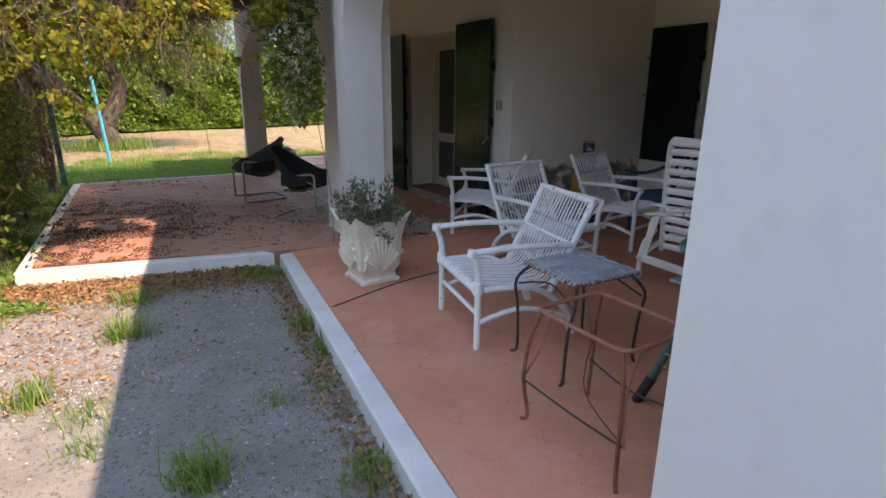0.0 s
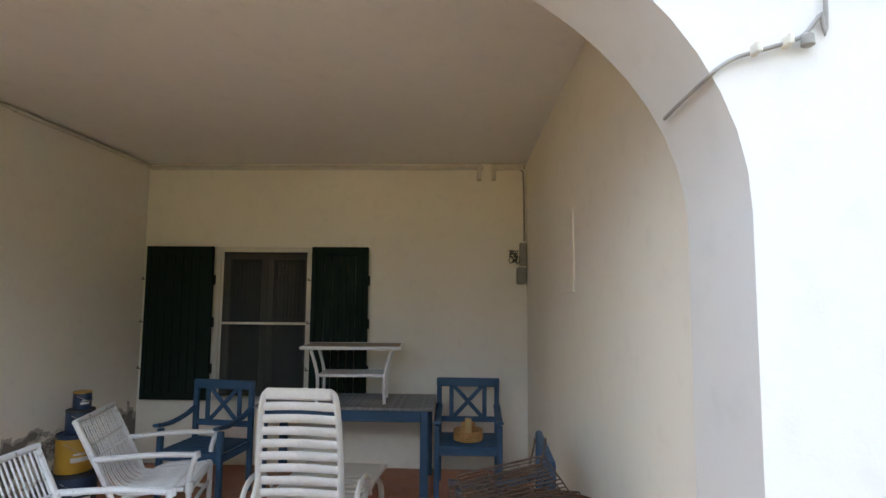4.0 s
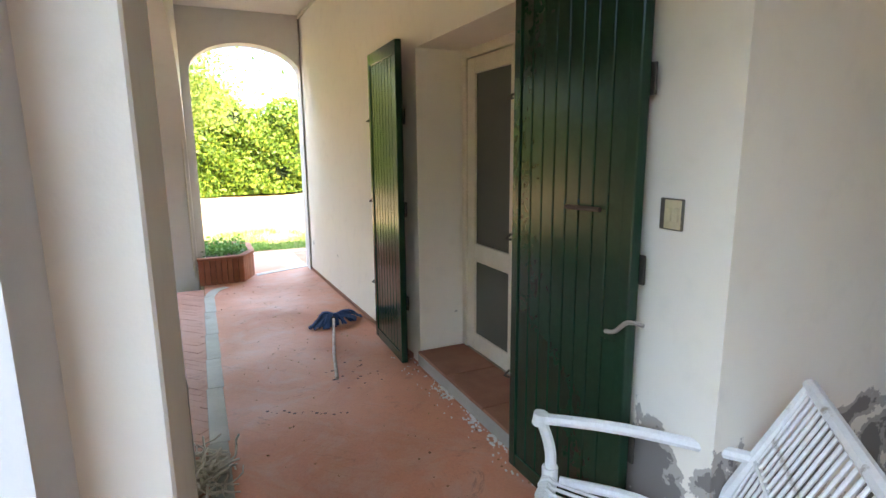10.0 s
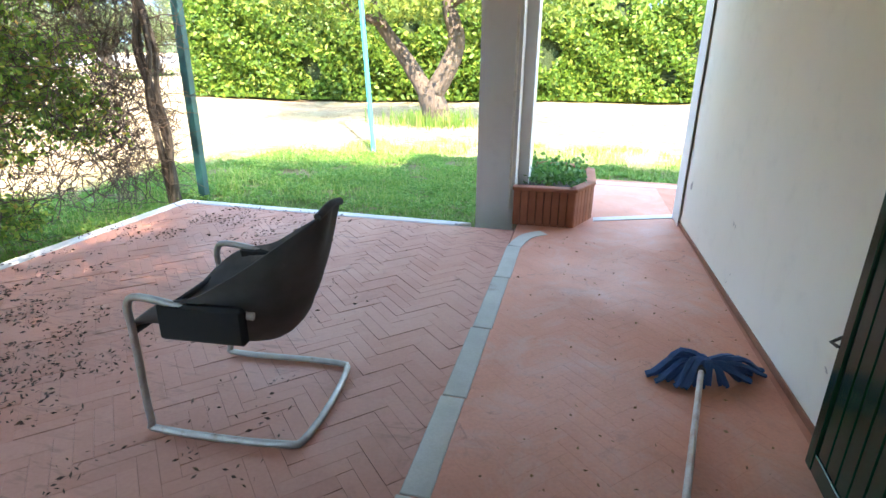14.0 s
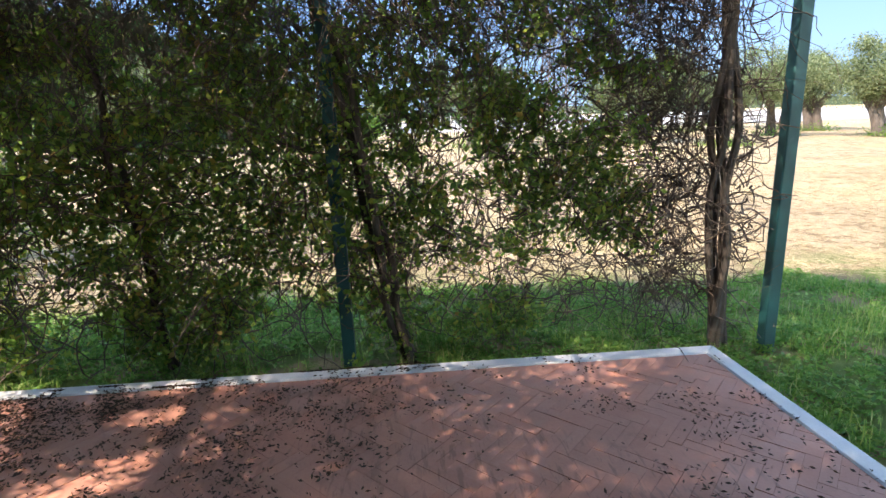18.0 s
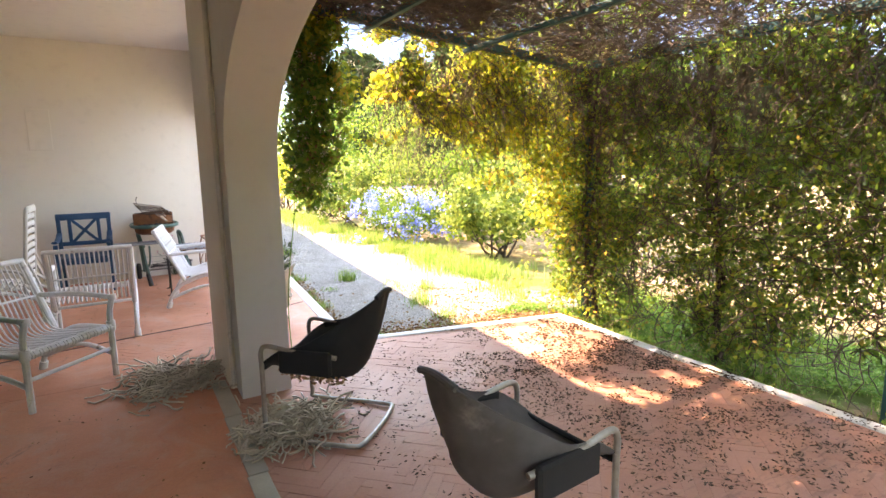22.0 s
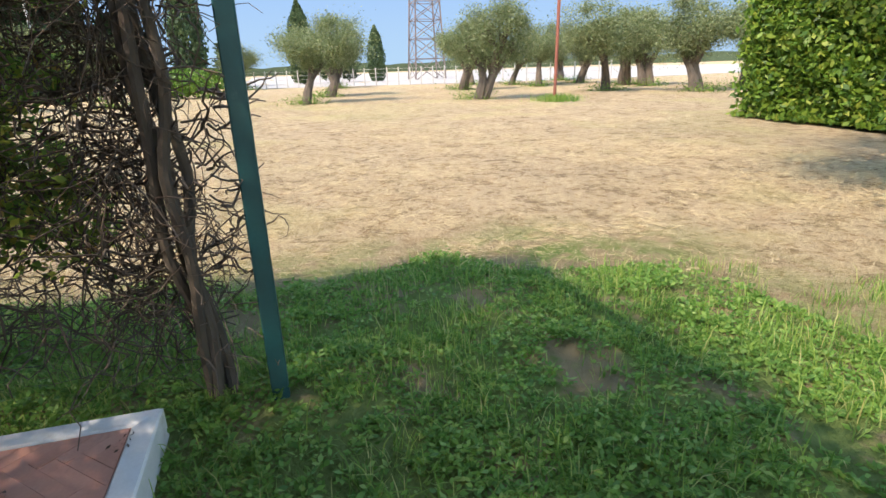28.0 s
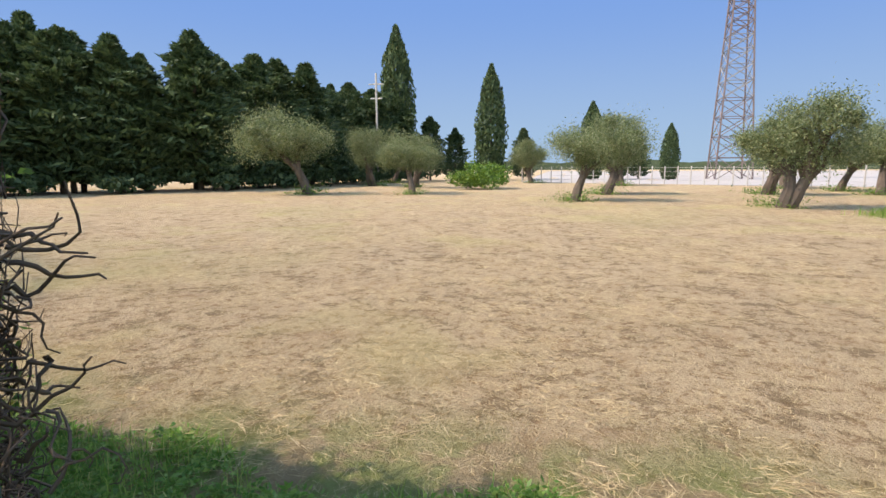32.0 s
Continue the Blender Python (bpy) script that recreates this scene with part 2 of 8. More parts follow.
def twig_arrays(lines, radii):
    """Three-sided twigs along polylines, given as an array (n, k, 3) and radii (n, k)."""
    n, k, _ = lines.shape
    d = np.gradient(lines, axis=1)
    d /= np.maximum(np.linalg.norm(d, axis=2, keepdims=True), 1e-9)
    ref = np.tile(np.array([0.31, 0.67, 0.67]), (n, k, 1))
    s = np.cross(d, ref)
    s /= np.maximum(np.linalg.norm(s, axis=2, keepdims=True), 1e-9)
    u = np.cross(d, s)
    rings = []
    for j in range(3):
        a = 2 * math.pi * j / 3
        rings.append(lines + radii[:, :, None] * (math.cos(a) * s + math.sin(a) * u))
    v = np.stack(rings, 2).reshape(-1, 3)
    base = (np.arange(n)[:, None] * k + np.arange(k - 1)[None]).reshape(-1) * 3
    f = [np.stack([base + j, base + (j + 1) % 3, base + 3 + (j + 1) % 3, base + 3 + j], 1) for j in range(3)]
    return v, np.concatenate(f)


def wander(rng, starts, dirs, length, steps=6, wild=0.5, sag=0.0):
    """Crooked lines from the starts, as an array (n, steps, 3)."""
    n = len(starts)
    out = np.zeros((n, steps, 3))
    out[:, 0] = starts
    d = unit(dirs.astype(float))
    st = (length * np.ones(n))[:, None] / (steps - 1)
    for k in range(1, steps):
        d = unit(d + rng.normal(size=(n, 3)) * wild + np.array([0, 0, -sag]))
        out[:, k] = out[:, k - 1] + d * st
    return out


def both(*sets):
    """Joins several pairs of vertices and faces into one."""
    vs, fs, n = [], [], 0
    for v, f in sets:
        vs.append(v)
        fs.append(f + n)
        n += len(v)
    return np.concatenate(vs), np.concatenate(fs)


def stuff(name, v, f, material, label="", category="", kind="stuff", parent=None):
    ob = new(name, fast_mesh(name, v, f, material))
    if parent is not None:
        ob.parent = parent
        return tagged(ob, label, kind=kind)
    return tagged(ob, label, category, kind=kind)


# plaster: warm white paint with faint patches
def plaster(name, a, b, peel=False):
    m, nt, p = node_tree(name)
    co = coords(nt, True)
    big, mid, fine = noise_of(nt, co, 0.7, 4), noise_of(nt, co, 9, 5), noise_of(nt, co, 140, 3)
    col = mixed(nt, step_of(nt, big, 0.3, 0.7), a, b)
    col = mixed(nt, step_of(nt, mid, 0.5, 0.8, (0, 0.35)), col, tuple(x * 0.85 for x in b))
    if peel:
        # bare grey patches near the foot of the wall
        sep = nt.nodes.new("ShaderNodeSeparateXYZ")
        nt.links.new(co, sep.inputs[0])
        low = step_of(nt, sep.outputs[2], 0.45, 1.0, (0.74, 0.0))
        side = step_of(nt, sep.outputs[1], 4.95, 5.35, (1.0, 0.6))
        both_ = nt.nodes.new("ShaderNodeMath")
        both_.operation = "MULTIPLY"
        nt.links.new(low, both_.inputs[0])
        nt.links.new(side, both_.inputs[1])
        low = both_.outputs[0]
        pn = noise_of(nt, co, 4.5, 7, 0.6, 0.4)
        mul = nt.nodes.new("ShaderNodeMath")
        mul.operation = "MULTIPLY"
        nt.links.new(low, mul.inputs[0])
        nt.links.new(pn, mul.inputs[1])
        col = mixed(nt, step_of(nt, mul.outputs[0], 0.30, 0.308), col, (0.42, 0.38, 0.34))
        col = mixed(nt, step_of(nt, mul.outputs[0], 0.35, 0.36), col, (0.2, 0.18, 0.165))
    nt.links.new(col, p.inputs["Base Color"])
    p.inputs["Roughness"].default_value = 0.85
    bumped(nt, p, mixed(nt, 0.4, mid, fine), 0.25, 0.004)
    return m


WALL = plaster("wall_paint", (0.84, 0.785, 0.69), (0.80, 0.74, 0.64))
WALL_LOW = plaster("wall_paint_peeling", (0.84, 0.79, 0.705), (0.80, 0.745, 0.655), True)
WALL_OUT = plaster("facade_paint", (0.66, 0.645, 0.62), (0.62, 0.60, 0.575))
CEIL = plaster("ceiling_paint", (0.80, 0.76, 0.71), (0.76, 0.72, 0.675))
GREEN = mat("green_gloss_paint", (0.006, 0.030, 0.017), (0.008, 0.040, 0.022), 3, 0.14, 0, 40, 0.05, 0.002, rough2=0.24)
WHITE_WOOD = mat("white_window_paint", (0.74, 0.68, 0.58), (0.68, 0.62, 0.52), 8, 0.45, 0, 70, 0.1, 0.002, (0.5, 0.44, 0.36), (0.68, 0.8), 7)
RATTAN = mat("white_rattan_paint", (0.80, 0.80, 0.80), (0.70, 0.70, 0.69), 9, 0.5, 0, 90, 0.35, 0.004, (0.36, 0.31, 0.26), (0.59, 0.72), 13)
PLASTIC = mat("white_resin", (0.78, 0.75, 0.71), (0.72, 0.68, 0.63), 5, 0.42, 0, 60, 0.08, 0.002, (0.45, 0.40, 0.34), (0.64, 0.85), 6)
BLUE = mat("blue_paint", (0.016, 0.085, 0.17), (0.012, 0.065, 0.135), 7, 0.5, 0, 60, 0.15, 0.002, (0.10, 0.13, 0.18), (0.62, 0.85), 8)
GREY_WOOD = mat("grey_wood", (0.26, 0.26, 0.27), (0.17, 0.17, 0.18), 5, 0.75, 0, 80, 0.4, 0.004, (0.08, 0.08, 0.09), (0.62, 0.75), 5, stretch=(1, 6, 1))
IRON = mat("dark_iron", (0.045, 0.04, 0.037), (0.08, 0.06, 0.05), 12, 0.6, 0.4, 90, 0.3, 0.002)
RUST = mat("rusty_steel", (0.32, 0.12, 0.05), (0.17, 0.065, 0.032), 6, 0.75, 0.1, 80, 0.4, 0.003, (0.05, 0.03, 0.022), (0.50, 0.68), 5)
COAL = mat("charcoal_lumps", (0.018, 0.017, 0.017), (0.10, 0.10, 0.10), 22, 0.95, 0, 60, 0.8, 0.01)
RED_IRON = mat("red_oxide_iron", (0.36, 0.14, 0.09), (0.28, 0.10, 0.065), 10, 0.6, 0.1, 80, 0.25, 0.002, (0.12, 0.07, 0.05), (0.62, 0.76), 9)
BBQ_GREEN = mat("faded_green_paint", (0.045, 0.115, 0.09), (0.10, 0.17, 0.145), 6, 0.5, 0.1, 60, 0.2, 0.002, (0.25, 0.28, 0.25), (0.50, 0.66), 7)
CHROME = mat("worn_chrome", (0.44, 0.42, 0.38), (0.34, 0.31, 0.28), 14, 0.42, 0.75, 90, 0.15, 0.001, (0.26, 0.20, 0.15), (0.55, 0.70), 12)
CANVAS = mat("black_canvas", (0.012, 0.012, 0.013), (0.022, 0.022, 0.023), 5, 0.9, 0, 220, 0.35, 0.002, (0.06, 0.056, 0.05), (0.6, 0.85), 4)
CANVAS_FADED = mat("faded_canvas", (0.10, 0.092, 0.088), (0.055, 0.048, 0.046), 4, 0.95, 0, 220, 0.35, 0.002, (0.20, 0.185, 0.17), (0.56, 0.75), 3)
BLACK_PLASTIC = mat("black_plastic", (0.015, 0.015, 0.016), (0.025, 0.025, 0.026), 8, 0.5, 0, 60, 0.1, 0.002)
URN = mat("cream_cast_stone", (0.72, 0.66, 0.55), (0.62, 0.55, 0.44), 8, 0.7, 0, 70, 0.4, 0.004, (0.36, 0.30, 0.22), (0.6, 0.8), 9)
SOIL = mat("dark_soil", (0.05, 0.035, 0.025), (0.09, 0.065, 0.045), 20, 0.95, 0, 90, 0.8, 0.01)
KERB = mat("white_kerb_stone", (0.62, 0.60, 0.57), (0.52, 0.50, 0.47), 4, 0.7, 0, 90, 0.35, 0.003, (0.30, 0.25, 0.20), (0.6, 0.78), 3, world=True)
STRIP = mat("grey_stone_strip", (0.44, 0.42, 0.36), (0.37, 0.35, 0.30), 4, 0.65, 0, 90, 0.3, 0.003, (0.23, 0.18, 0.14), (0.6, 0.75), 3, vary=0.08)
CONDUIT = mat("painted_conduit", (0.70, 0.66, 0.58), (0.62, 0.57, 0.49), 9, 0.6, 0, 70, 0.1, 0.002, (0.30, 0.25, 0.20), (0.63, 0.75), 6)
CABLE = mat("grey_cable", (0.36, 0.34, 0.31), (0.28, 0.26, 0.24), 12, 0.6, 0, 90, 0.1, 0.001)
BRICK_RED = mat("planter_brick", (0.36, 0.125, 0.07), (0.28, 0.10, 0.055), 8, 0.75, 0, 90, 0.4, 0.004, (0.46, 0.27, 0.2), (0.66, 0.8), 6, vary=0.12)
STEP_TILE = mat("step_tile", (0.31, 0.125, 0.072), (0.25, 0.10, 0.058), 5, 0.6, 0, 80, 0.2, 0.003, (0.30, 0.17, 0.12), (0.62, 0.8), 4, vary=0.06)
MOP_BLUE = mat("blue_mop_cloth", (0.045, 0.10, 0.24), (0.03, 0.07, 0.17), 20, 0.95, 0, 200, 0.5, 0.004)
STICK = mat("peeling_pole_paint", (0.62, 0.55, 0.50), (0.50, 0.34, 0.27), 14, 0.6, 0, 90, 0.2, 0.002)
TURQ = mat("turquoise_pole", (0.03, 0.34, 0.42), (0.025, 0.28, 0.36), 8, 0.5, 0, 60, 0.1, 0.002)
POST_GREEN = mat("green_post_paint", (0.010, 0.075, 0.078), (0.014, 0.060, 0.060), 6, 0.45, 0.1, 60, 0.2, 0.002, (0.08, 0.13, 0.12), (0.64, 0.8), 6)
RED_POLE = mat("red_pole_paint", (0.21, 0.06, 0.036), (0.16, 0.048, 0.03), 5, 0.6, 0, 60, 0.1, 0.002)
BARK = mat("bark", (0.12, 0.09, 0.066), (0.055, 0.042, 0.033), 5, 0.95, 0, 22, 1.0, 0.05, stretch=(1, 1, 0.35))
BARK_DARK = mat("vine_bark", (0.10, 0.077, 0.058), (0.055, 0.042, 0.033), 14, 0.95, 0, 60, 0.8, 0.01, stretch=(1, 1, 0.3))
TWIG = mat("twigs", (0.14, 0.098, 0.07), (0.075, 0.053, 0.038), 6, 0.9, 0, 40, 0.0)
DRY_TWIG = mat("dry_roots", (0.64, 0.56, 0.45), (0.50, 0.42, 0.33), 8, 0.95, 0, 60, 0.3)
CONCRETE = mat("concrete", (0.40, 0.38, 0.35), (0.33, 0.31, 0.285), 3, 0.85, 0, 60, 0.4, 0.005)
WICKER_GREY = mat("grey_wicker", (0.34, 0.35, 0.37), (0.24, 0.25, 0.27), 9, 0.75, 0, 90, 0.3, 0.003)
ASH = mat("ash", (0.35, 0.34, 0.33), (0.04, 0.04, 0.04), 18, 0.95, 0, 60, 0.8, 0.01)
BASKET = mat("basket_straw", (0.52, 0.28, 0.11), (0.36, 0.16, 0.06), 14, 0.8, 0, 90, 0.4, 0.003)
TIN_BLUE = mat("paint_tin_blue", (0.018, 0.045, 0.095), (0.014, 0.035, 0.08), 6, 0.35, 0.1, 60, 0.05)
TIN_YELLOW = mat("paint_tin_ochre", (0.55, 0.29, 0.045), (0.48, 0.24, 0.04), 6, 0.4, 0, 60, 0.05)
LABEL_PALE = mat("pale_label", (0.62, 0.62, 0.58), (0.55, 0.55, 0.52), 12, 0.6, 0, 60, 0.0)
METER_GREY = mat("grey_box_plastic", (0.33, 0.31, 0.28), (0.26, 0.245, 0.22), 9, 0.6, 0, 60, 0.1)
LAMP_GLASS = mat("dusty_lamp_glass", (0.46, 0.42, 0.34), (0.38, 0.34, 0.27), 14, 0.35, 0, 60, 0.3)
SWITCH_P = mat("ivory_plastic", (0.62, 0.52, 0.33), (0.55, 0.46, 0.29), 9, 0.4, 0, 60, 0.0)
CURTAIN = mat("grey_curtain", (0.13, 0.12, 0.105), (0.10, 0.09, 0.08), 3, 0.95, 0, 120, 0.2)
# the dimness of the room is put into this dark colour
DARK_ROOM = mat("painted_room_shade", (0.10, 0.09, 0.08), (0.08, 0.07, 0.065), 3, 0.95, 0, 60, 0.0)


def glass_mat():
    m, nt, p = node_tree("window_glass")
    p.inputs["Base Color"].default_value = (0.9, 0.92, 0.9, 1)
    p.inputs["Roughness"].default_value = 0.03
    p.inputs["Transmission Weight"].default_value = 1
    p.inputs["IOR"].default_value = 1.45
    return m


GLASS = glass_mat()
FROST = mat("frosted_glass", (0.10, 0.108, 0.095), (0.085, 0.093, 0.08), 2, 0.22, 0, 300, 0.04, 0.0005, rough2=0.25)
GREEN.node_tree.nodes["Principled BSDF"].inputs["Specular IOR Level"].default_value = 0.32
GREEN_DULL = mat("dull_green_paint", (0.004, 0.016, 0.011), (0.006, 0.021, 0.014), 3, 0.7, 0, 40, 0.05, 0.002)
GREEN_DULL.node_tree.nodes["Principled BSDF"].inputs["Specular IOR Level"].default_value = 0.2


def floor_mat(name, tiles=False):
    """Red clay floor: worn colour, dust, dark stains."""
    m, nt, p = node_tree(name)
    co = coords(nt, True)
    n1, n2, n3 = noise_of(nt, co, 1.3, 6, 0.6, 0.3), noise_of(nt, co, 8, 5), noise_of(nt, co, 70, 3)
    col = mixed(nt, step_of(nt, n1, 0.32, 0.68), (0.62, 0.24, 0.14), (0.53, 0.20, 0.115))
    if tiles:
        col = mixed(nt, step_of(nt, n1, 0.32, 0.68), (0.48, 0.20, 0.13), (0.40, 0.165, 0.11))
        oi = nt.nodes.new("ShaderNodeObjectInfo")
        g = nt.nodes.new("ShaderNodeNewGeometry")
        ad = nt.nodes.new("ShaderNodeMath")
        ad.operation = "ADD"
        nt.links.new(oi.outputs["Random"], ad.inputs[0])
        nt.links.new(g.outputs["Random Per Island"], ad.inputs[1])
        col = mixed(nt, step_of(nt, ad.outputs[0], 0.2, 1.8, (0.0, 0.5)), col, (0.50, 0.25, 0.18))
    col = mixed(nt, step_of(nt, n2, 0.55, 0.8, (0, 0.4)), col, (0.48, 0.27, 0.19))
    col = mixed(nt, step_of(nt, noise_of(nt, co, 1.7, 8, 0.68, 0.9), 0.52, 0.74, (0, 0.34)), col, (0.26, 0.115, 0.075))
    col = mixed(nt, step_of(nt, noise_of(nt, co, 5.5, 8, 0.72, 1.2), 0.57, 0.69, (0, 0.3)), col, (0.18, 0.09, 0.062))
    if not tiles:
        # pale dust in wide drifts and a few walked-in dark marks
        col = mixed(nt, step_of(nt, noise_of(nt, co, 2.3, 7, 0.7, 1.4), 0.46, 0.70, (0, 0.55)), col, (0.52, 0.31, 0.235))
        col = mixed(nt, step_of(nt, noise_of(nt, co, 3.1, 9, 0.75, 1.8), 0.60, 0.68, (0, 0.55)), col, (0.15, 0.078, 0.055))
    if tiles:
        # short dark dashes along both ways of the bond, in patches: painted joint shadow and dirt
        patch = step_of(nt, noise_of(nt, co, 0.9, 4, 0.6, 0.4), 0.42, 0.62)
        for turn in (45, -45):
            mp = nt.nodes.new("ShaderNodeMapping")
            mp.inputs["Rotation"].default_value = (0, 0, radians(turn))
            mp.inputs["Scale"].default_value = (1.0, 5.0, 1.0)
            nt.links.new(co, mp.inputs[0])
            mul = nt.nodes.new("ShaderNodeMath")
            mul.operation = "MULTIPLY"
            nt.links.new(patch, mul.inputs[0])
            nt.links.new(step_of(nt, noise_of(nt, mp.outputs[0], 5.0, 3, 0.6, 0.3), 0.57, 0.66, (0, 0.42)), mul.inputs[1])
            col = mixed(nt, mul.outputs[0], col, (0.10, 0.05, 0.036))
    col = mixed(nt, step_of(nt, n3, 0.3, 0.75, (0, 0.18)), col, (0.28, 0.105, 0.062))
    nt.links.new(col, p.inputs["Base Color"])
    nt.links.new(step_of(nt, n1, 0.3, 0.7, (0.5, 0.72)), p.inputs["Roughness"])
    bumped(nt, p, mixed(nt, 0.5, n2, n3), 0.2, 0.004)
    return m


FLOOR = floor_mat("red_clay_floor")
PAVER = floor_mat("herringbone_paver", True)
FLOOR_JOINT = mat("dusty_floor_joint", (0.52, 0.21, 0.13), (0.42, 0.165, 0.10), 6, 0.9, 0, 80, 0.3, world=True)
JOINT = mat("paver_joint_dirt", (0.36, 0.165, 0.11), (0.14, 0.075, 0.052), 1.3, 0.95, 0, 80, 0.5, world=True)


def ground_mat():
    """Mown dry field; green near the house, gravel drive in front."""
    m, nt, p = node_tree("field_ground")
    co = coords(nt, True)
    sep = nt.nodes.new("ShaderNodeSeparateXYZ")
    nt.links.new(co, sep.inputs[0])
    n0, n1, n2, n3 = noise_of(nt, co, 0.12, 5), noise_of(nt, co, 0.9, 6, 0.62), noise_of(nt, co, 9, 6, 0.7), noise_of(nt, co, 60, 4, 0.7)
    straw = mixed(nt, step_of(nt, n1, 0.3, 0.7), (0.53, 0.41, 0.255), (0.46, 0.345, 0.21))
    straw = mixed(nt, step_of(nt, n2, 0.35, 0.7, (0, 0.7)), straw, (0.55, 0.43, 0.275))
    straw = mixed(nt, step_of(nt, n3, 0.45, 0.66, (0, 0.85)), straw, (0.25, 0.165, 0.085))
    straw = mixed(nt, step_of(nt, noise_of(nt, co, 6.5, 7, 0.75, 0.25), 0.50, 0.62, (0, 0.85)), straw, (0.24, 0.15, 0.075))
    straw = mixed(nt, step_of(nt, noise_of(nt, co, 2.6, 9, 0.82, 0.3), 0.52, 0.57, (0, 0.7)), straw, (0.17, 0.115, 0.06))
    straw = mixed(nt, step_of(nt, noise_of(nt, co, 1.1, 5, 0.6, 0.5), 0.54, 0.72, (0, 0.5)), straw, (0.33, 0.215, 0.12))
    straw = mixed(nt, step_of(nt, noise_of(nt, co, 0.35, 3), 0.52, 0.68, (0, 0.45)), straw, (0.42, 0.36, 0.16))
    straw = mixed(nt, step_of(nt, n0, 0.5, 0.72, (0, 0.35)), straw, (0.33, 0.31, 0.13))
    grass = mixed(nt, step_of(nt, n2, 0.3, 0.7), (0.17, 0.22, 0.065), (0.12, 0.17, 0.045))
    grass = mixed(nt, step_of(nt, noise_of(nt, co, 2.2, 6, 0.65), 0.48, 0.60), grass, (0.26, 0.20, 0.11))
    # how far out the green belt reaches, uneven
    dist = nt.nodes.new("ShaderNodeMath")
    dist.operation = "MULTIPLY_ADD"
    nt.links.new(n1, dist.inputs[0])
    dist.inputs[1].default_value = 1.8
    nt.links.new(sep.outputs[0], dist.inputs[2])
    edge = step_of(nt, dist.outputs[0], EDGE_LO, EDGE_HI)
    far = nt.nodes.new("ShaderNodeMath")
    far.operation = "MULTIPLY_ADD"
    nt.links.new(n1, far.inputs[0])
    far.inputs[1].default_value = 1.6
    nt.links.new(sep.outputs[1], far.inputs[2])
    edge2 = step_of(nt, far.outputs[0], GREEN_Y0, GREEN_Y1, (1.0, 0.0))
    mul = nt.nodes.new("ShaderNodeMath")
    mul.operation = "MULTIPLY"
    nt.links.new(edge, mul.inputs[0])
    nt.links.new(edge2, mul.inputs[1])
    col = mixed(nt, mul.outputs[0], straw, grass)
    nt.links.new(col, p.inputs["Base Color"])
    p.inputs["Roughness"].default_value = 0.95
    p.inputs["Specular IOR Level"].default_value = 0.1
    bumped(nt, p, mixed(nt, 0.5, n2, n3), 1.0, 0.14)
    return m


# ---- plan, in metres ----
GZ = -0.12                 # ground in front of the porch
X_OUT, X_IN = 1.235, 1.535   # first arch wall, outer and inner face
A1_Y0, A1_Y1 = 0.59, 4.30  # first arch opening
X2_OUT, X2_IN = 1.83, 2.15 # second arch wall
P1_END, P2_Y = 5.40, 10.15 # second arch opening
X_DOOR = 3.57              # wall with the door
Y_ALC = 4.50               # return wall of the recess
X_WIN = 5.68               # wall with the window
Y_NICHE = 0.50             # end wall of the recess
Y_END = 10.34              # end of the porch
CEIL_Z = 3.09
ROOF_Z = 3.58
TX0, TY0, TY1 = -1.03, 4.62, 9.98  # terrace: outermost corner, front and end
TERRACE = [(0.97, TY0), (TX0, 5.05), (-0.905, TY1), (1.826, TY1)]  # outer line of its kerb
WALL_T = 0.42              # thickness of the wall with the door
SPRING, RISE = 1.88, 1.05


def arch_wall(x0, x1, y0, y1, a0, a1, top, spring, rise, bm=None, base=0.0, n=40, swap=False, full=1.0):
    """A wall along y with one arched opening from a0 to a1; swap lays it along x."""
    bm = bm or bmesh.new()
    c, h = (a0 + a1) / 2, (a1 - a0) / 2
    arc = [(c - h * math.cos(math.pi * k / n), spring + rise * math.sin(math.pi * k / n) ** full) for k in range(n + 1)]
    outline = [(y0, base), (a0, base), *arc, (a1, base), (y1, base), (y1, top)]
    outline += [(a1 - (a1 - a0) * k / n, top) for k in range(n + 1)] + [(y0, top)]

    def at(x, y, z):
        return bm.verts.new((y, x, z) if swap else (x, y, z))

    sides = []
    for x in (x0, x1):
        sides.append([at(x, y, z) for y, z in outline])
    m = len(outline)
    for i in range(m):
        j = (i + 1) % m
        bm.faces.new((sides[0][i], sides[0][j], sides[1][j], sides[1][i]))
    # cheeks: two legs and a fan of strips over the arch
    for s in sides:
        bm.faces.new((s[0], s[1], s[2], s[m - 2], s[m - 1]))
        k1 = 2 + n
        bm.faces.new((s[k1], s[k1 + 1], s[k1 + 2], s[k1 + 3], s[k1 + 4]))
        for k in range(n):
            bm.faces.new((s[2 + k], s[3 + k], s[m - 3 - k], s[m - 2 - k]))
    bmesh.ops.recalc_face_normals(bm, faces=bm.faces[:])
    return bm


def wall_with_hole(x0, x1, y0, y1, z0, z1, hy0, hy1, hz0, hz1):
    """A wall along y with one square opening."""
    bm = box(x0, y0, z0, x1, hy0, z1)
    box(x0, hy1, z0, x1, y1, z1, bm=bm)
    box(x0, hy0, hz1, x1, hy1, z1, bm=bm)
    if hz0 > z0:
        box(x0, hy0, z0, x1, hy1, hz0, bm=bm)
    bmesh.ops.remove_doubles(bm, verts=bm.verts[:], dist=1e-5)
    return bm


S = "structure"
DOOR_Y0, DOOR_Y1, DOOR_Z = 5.43, 6.87, 2.17
WIN_Y0, WIN_Y1, WIN_Z0, WIN_Z1 = 2.70, 3.77, 0.64, 2.205

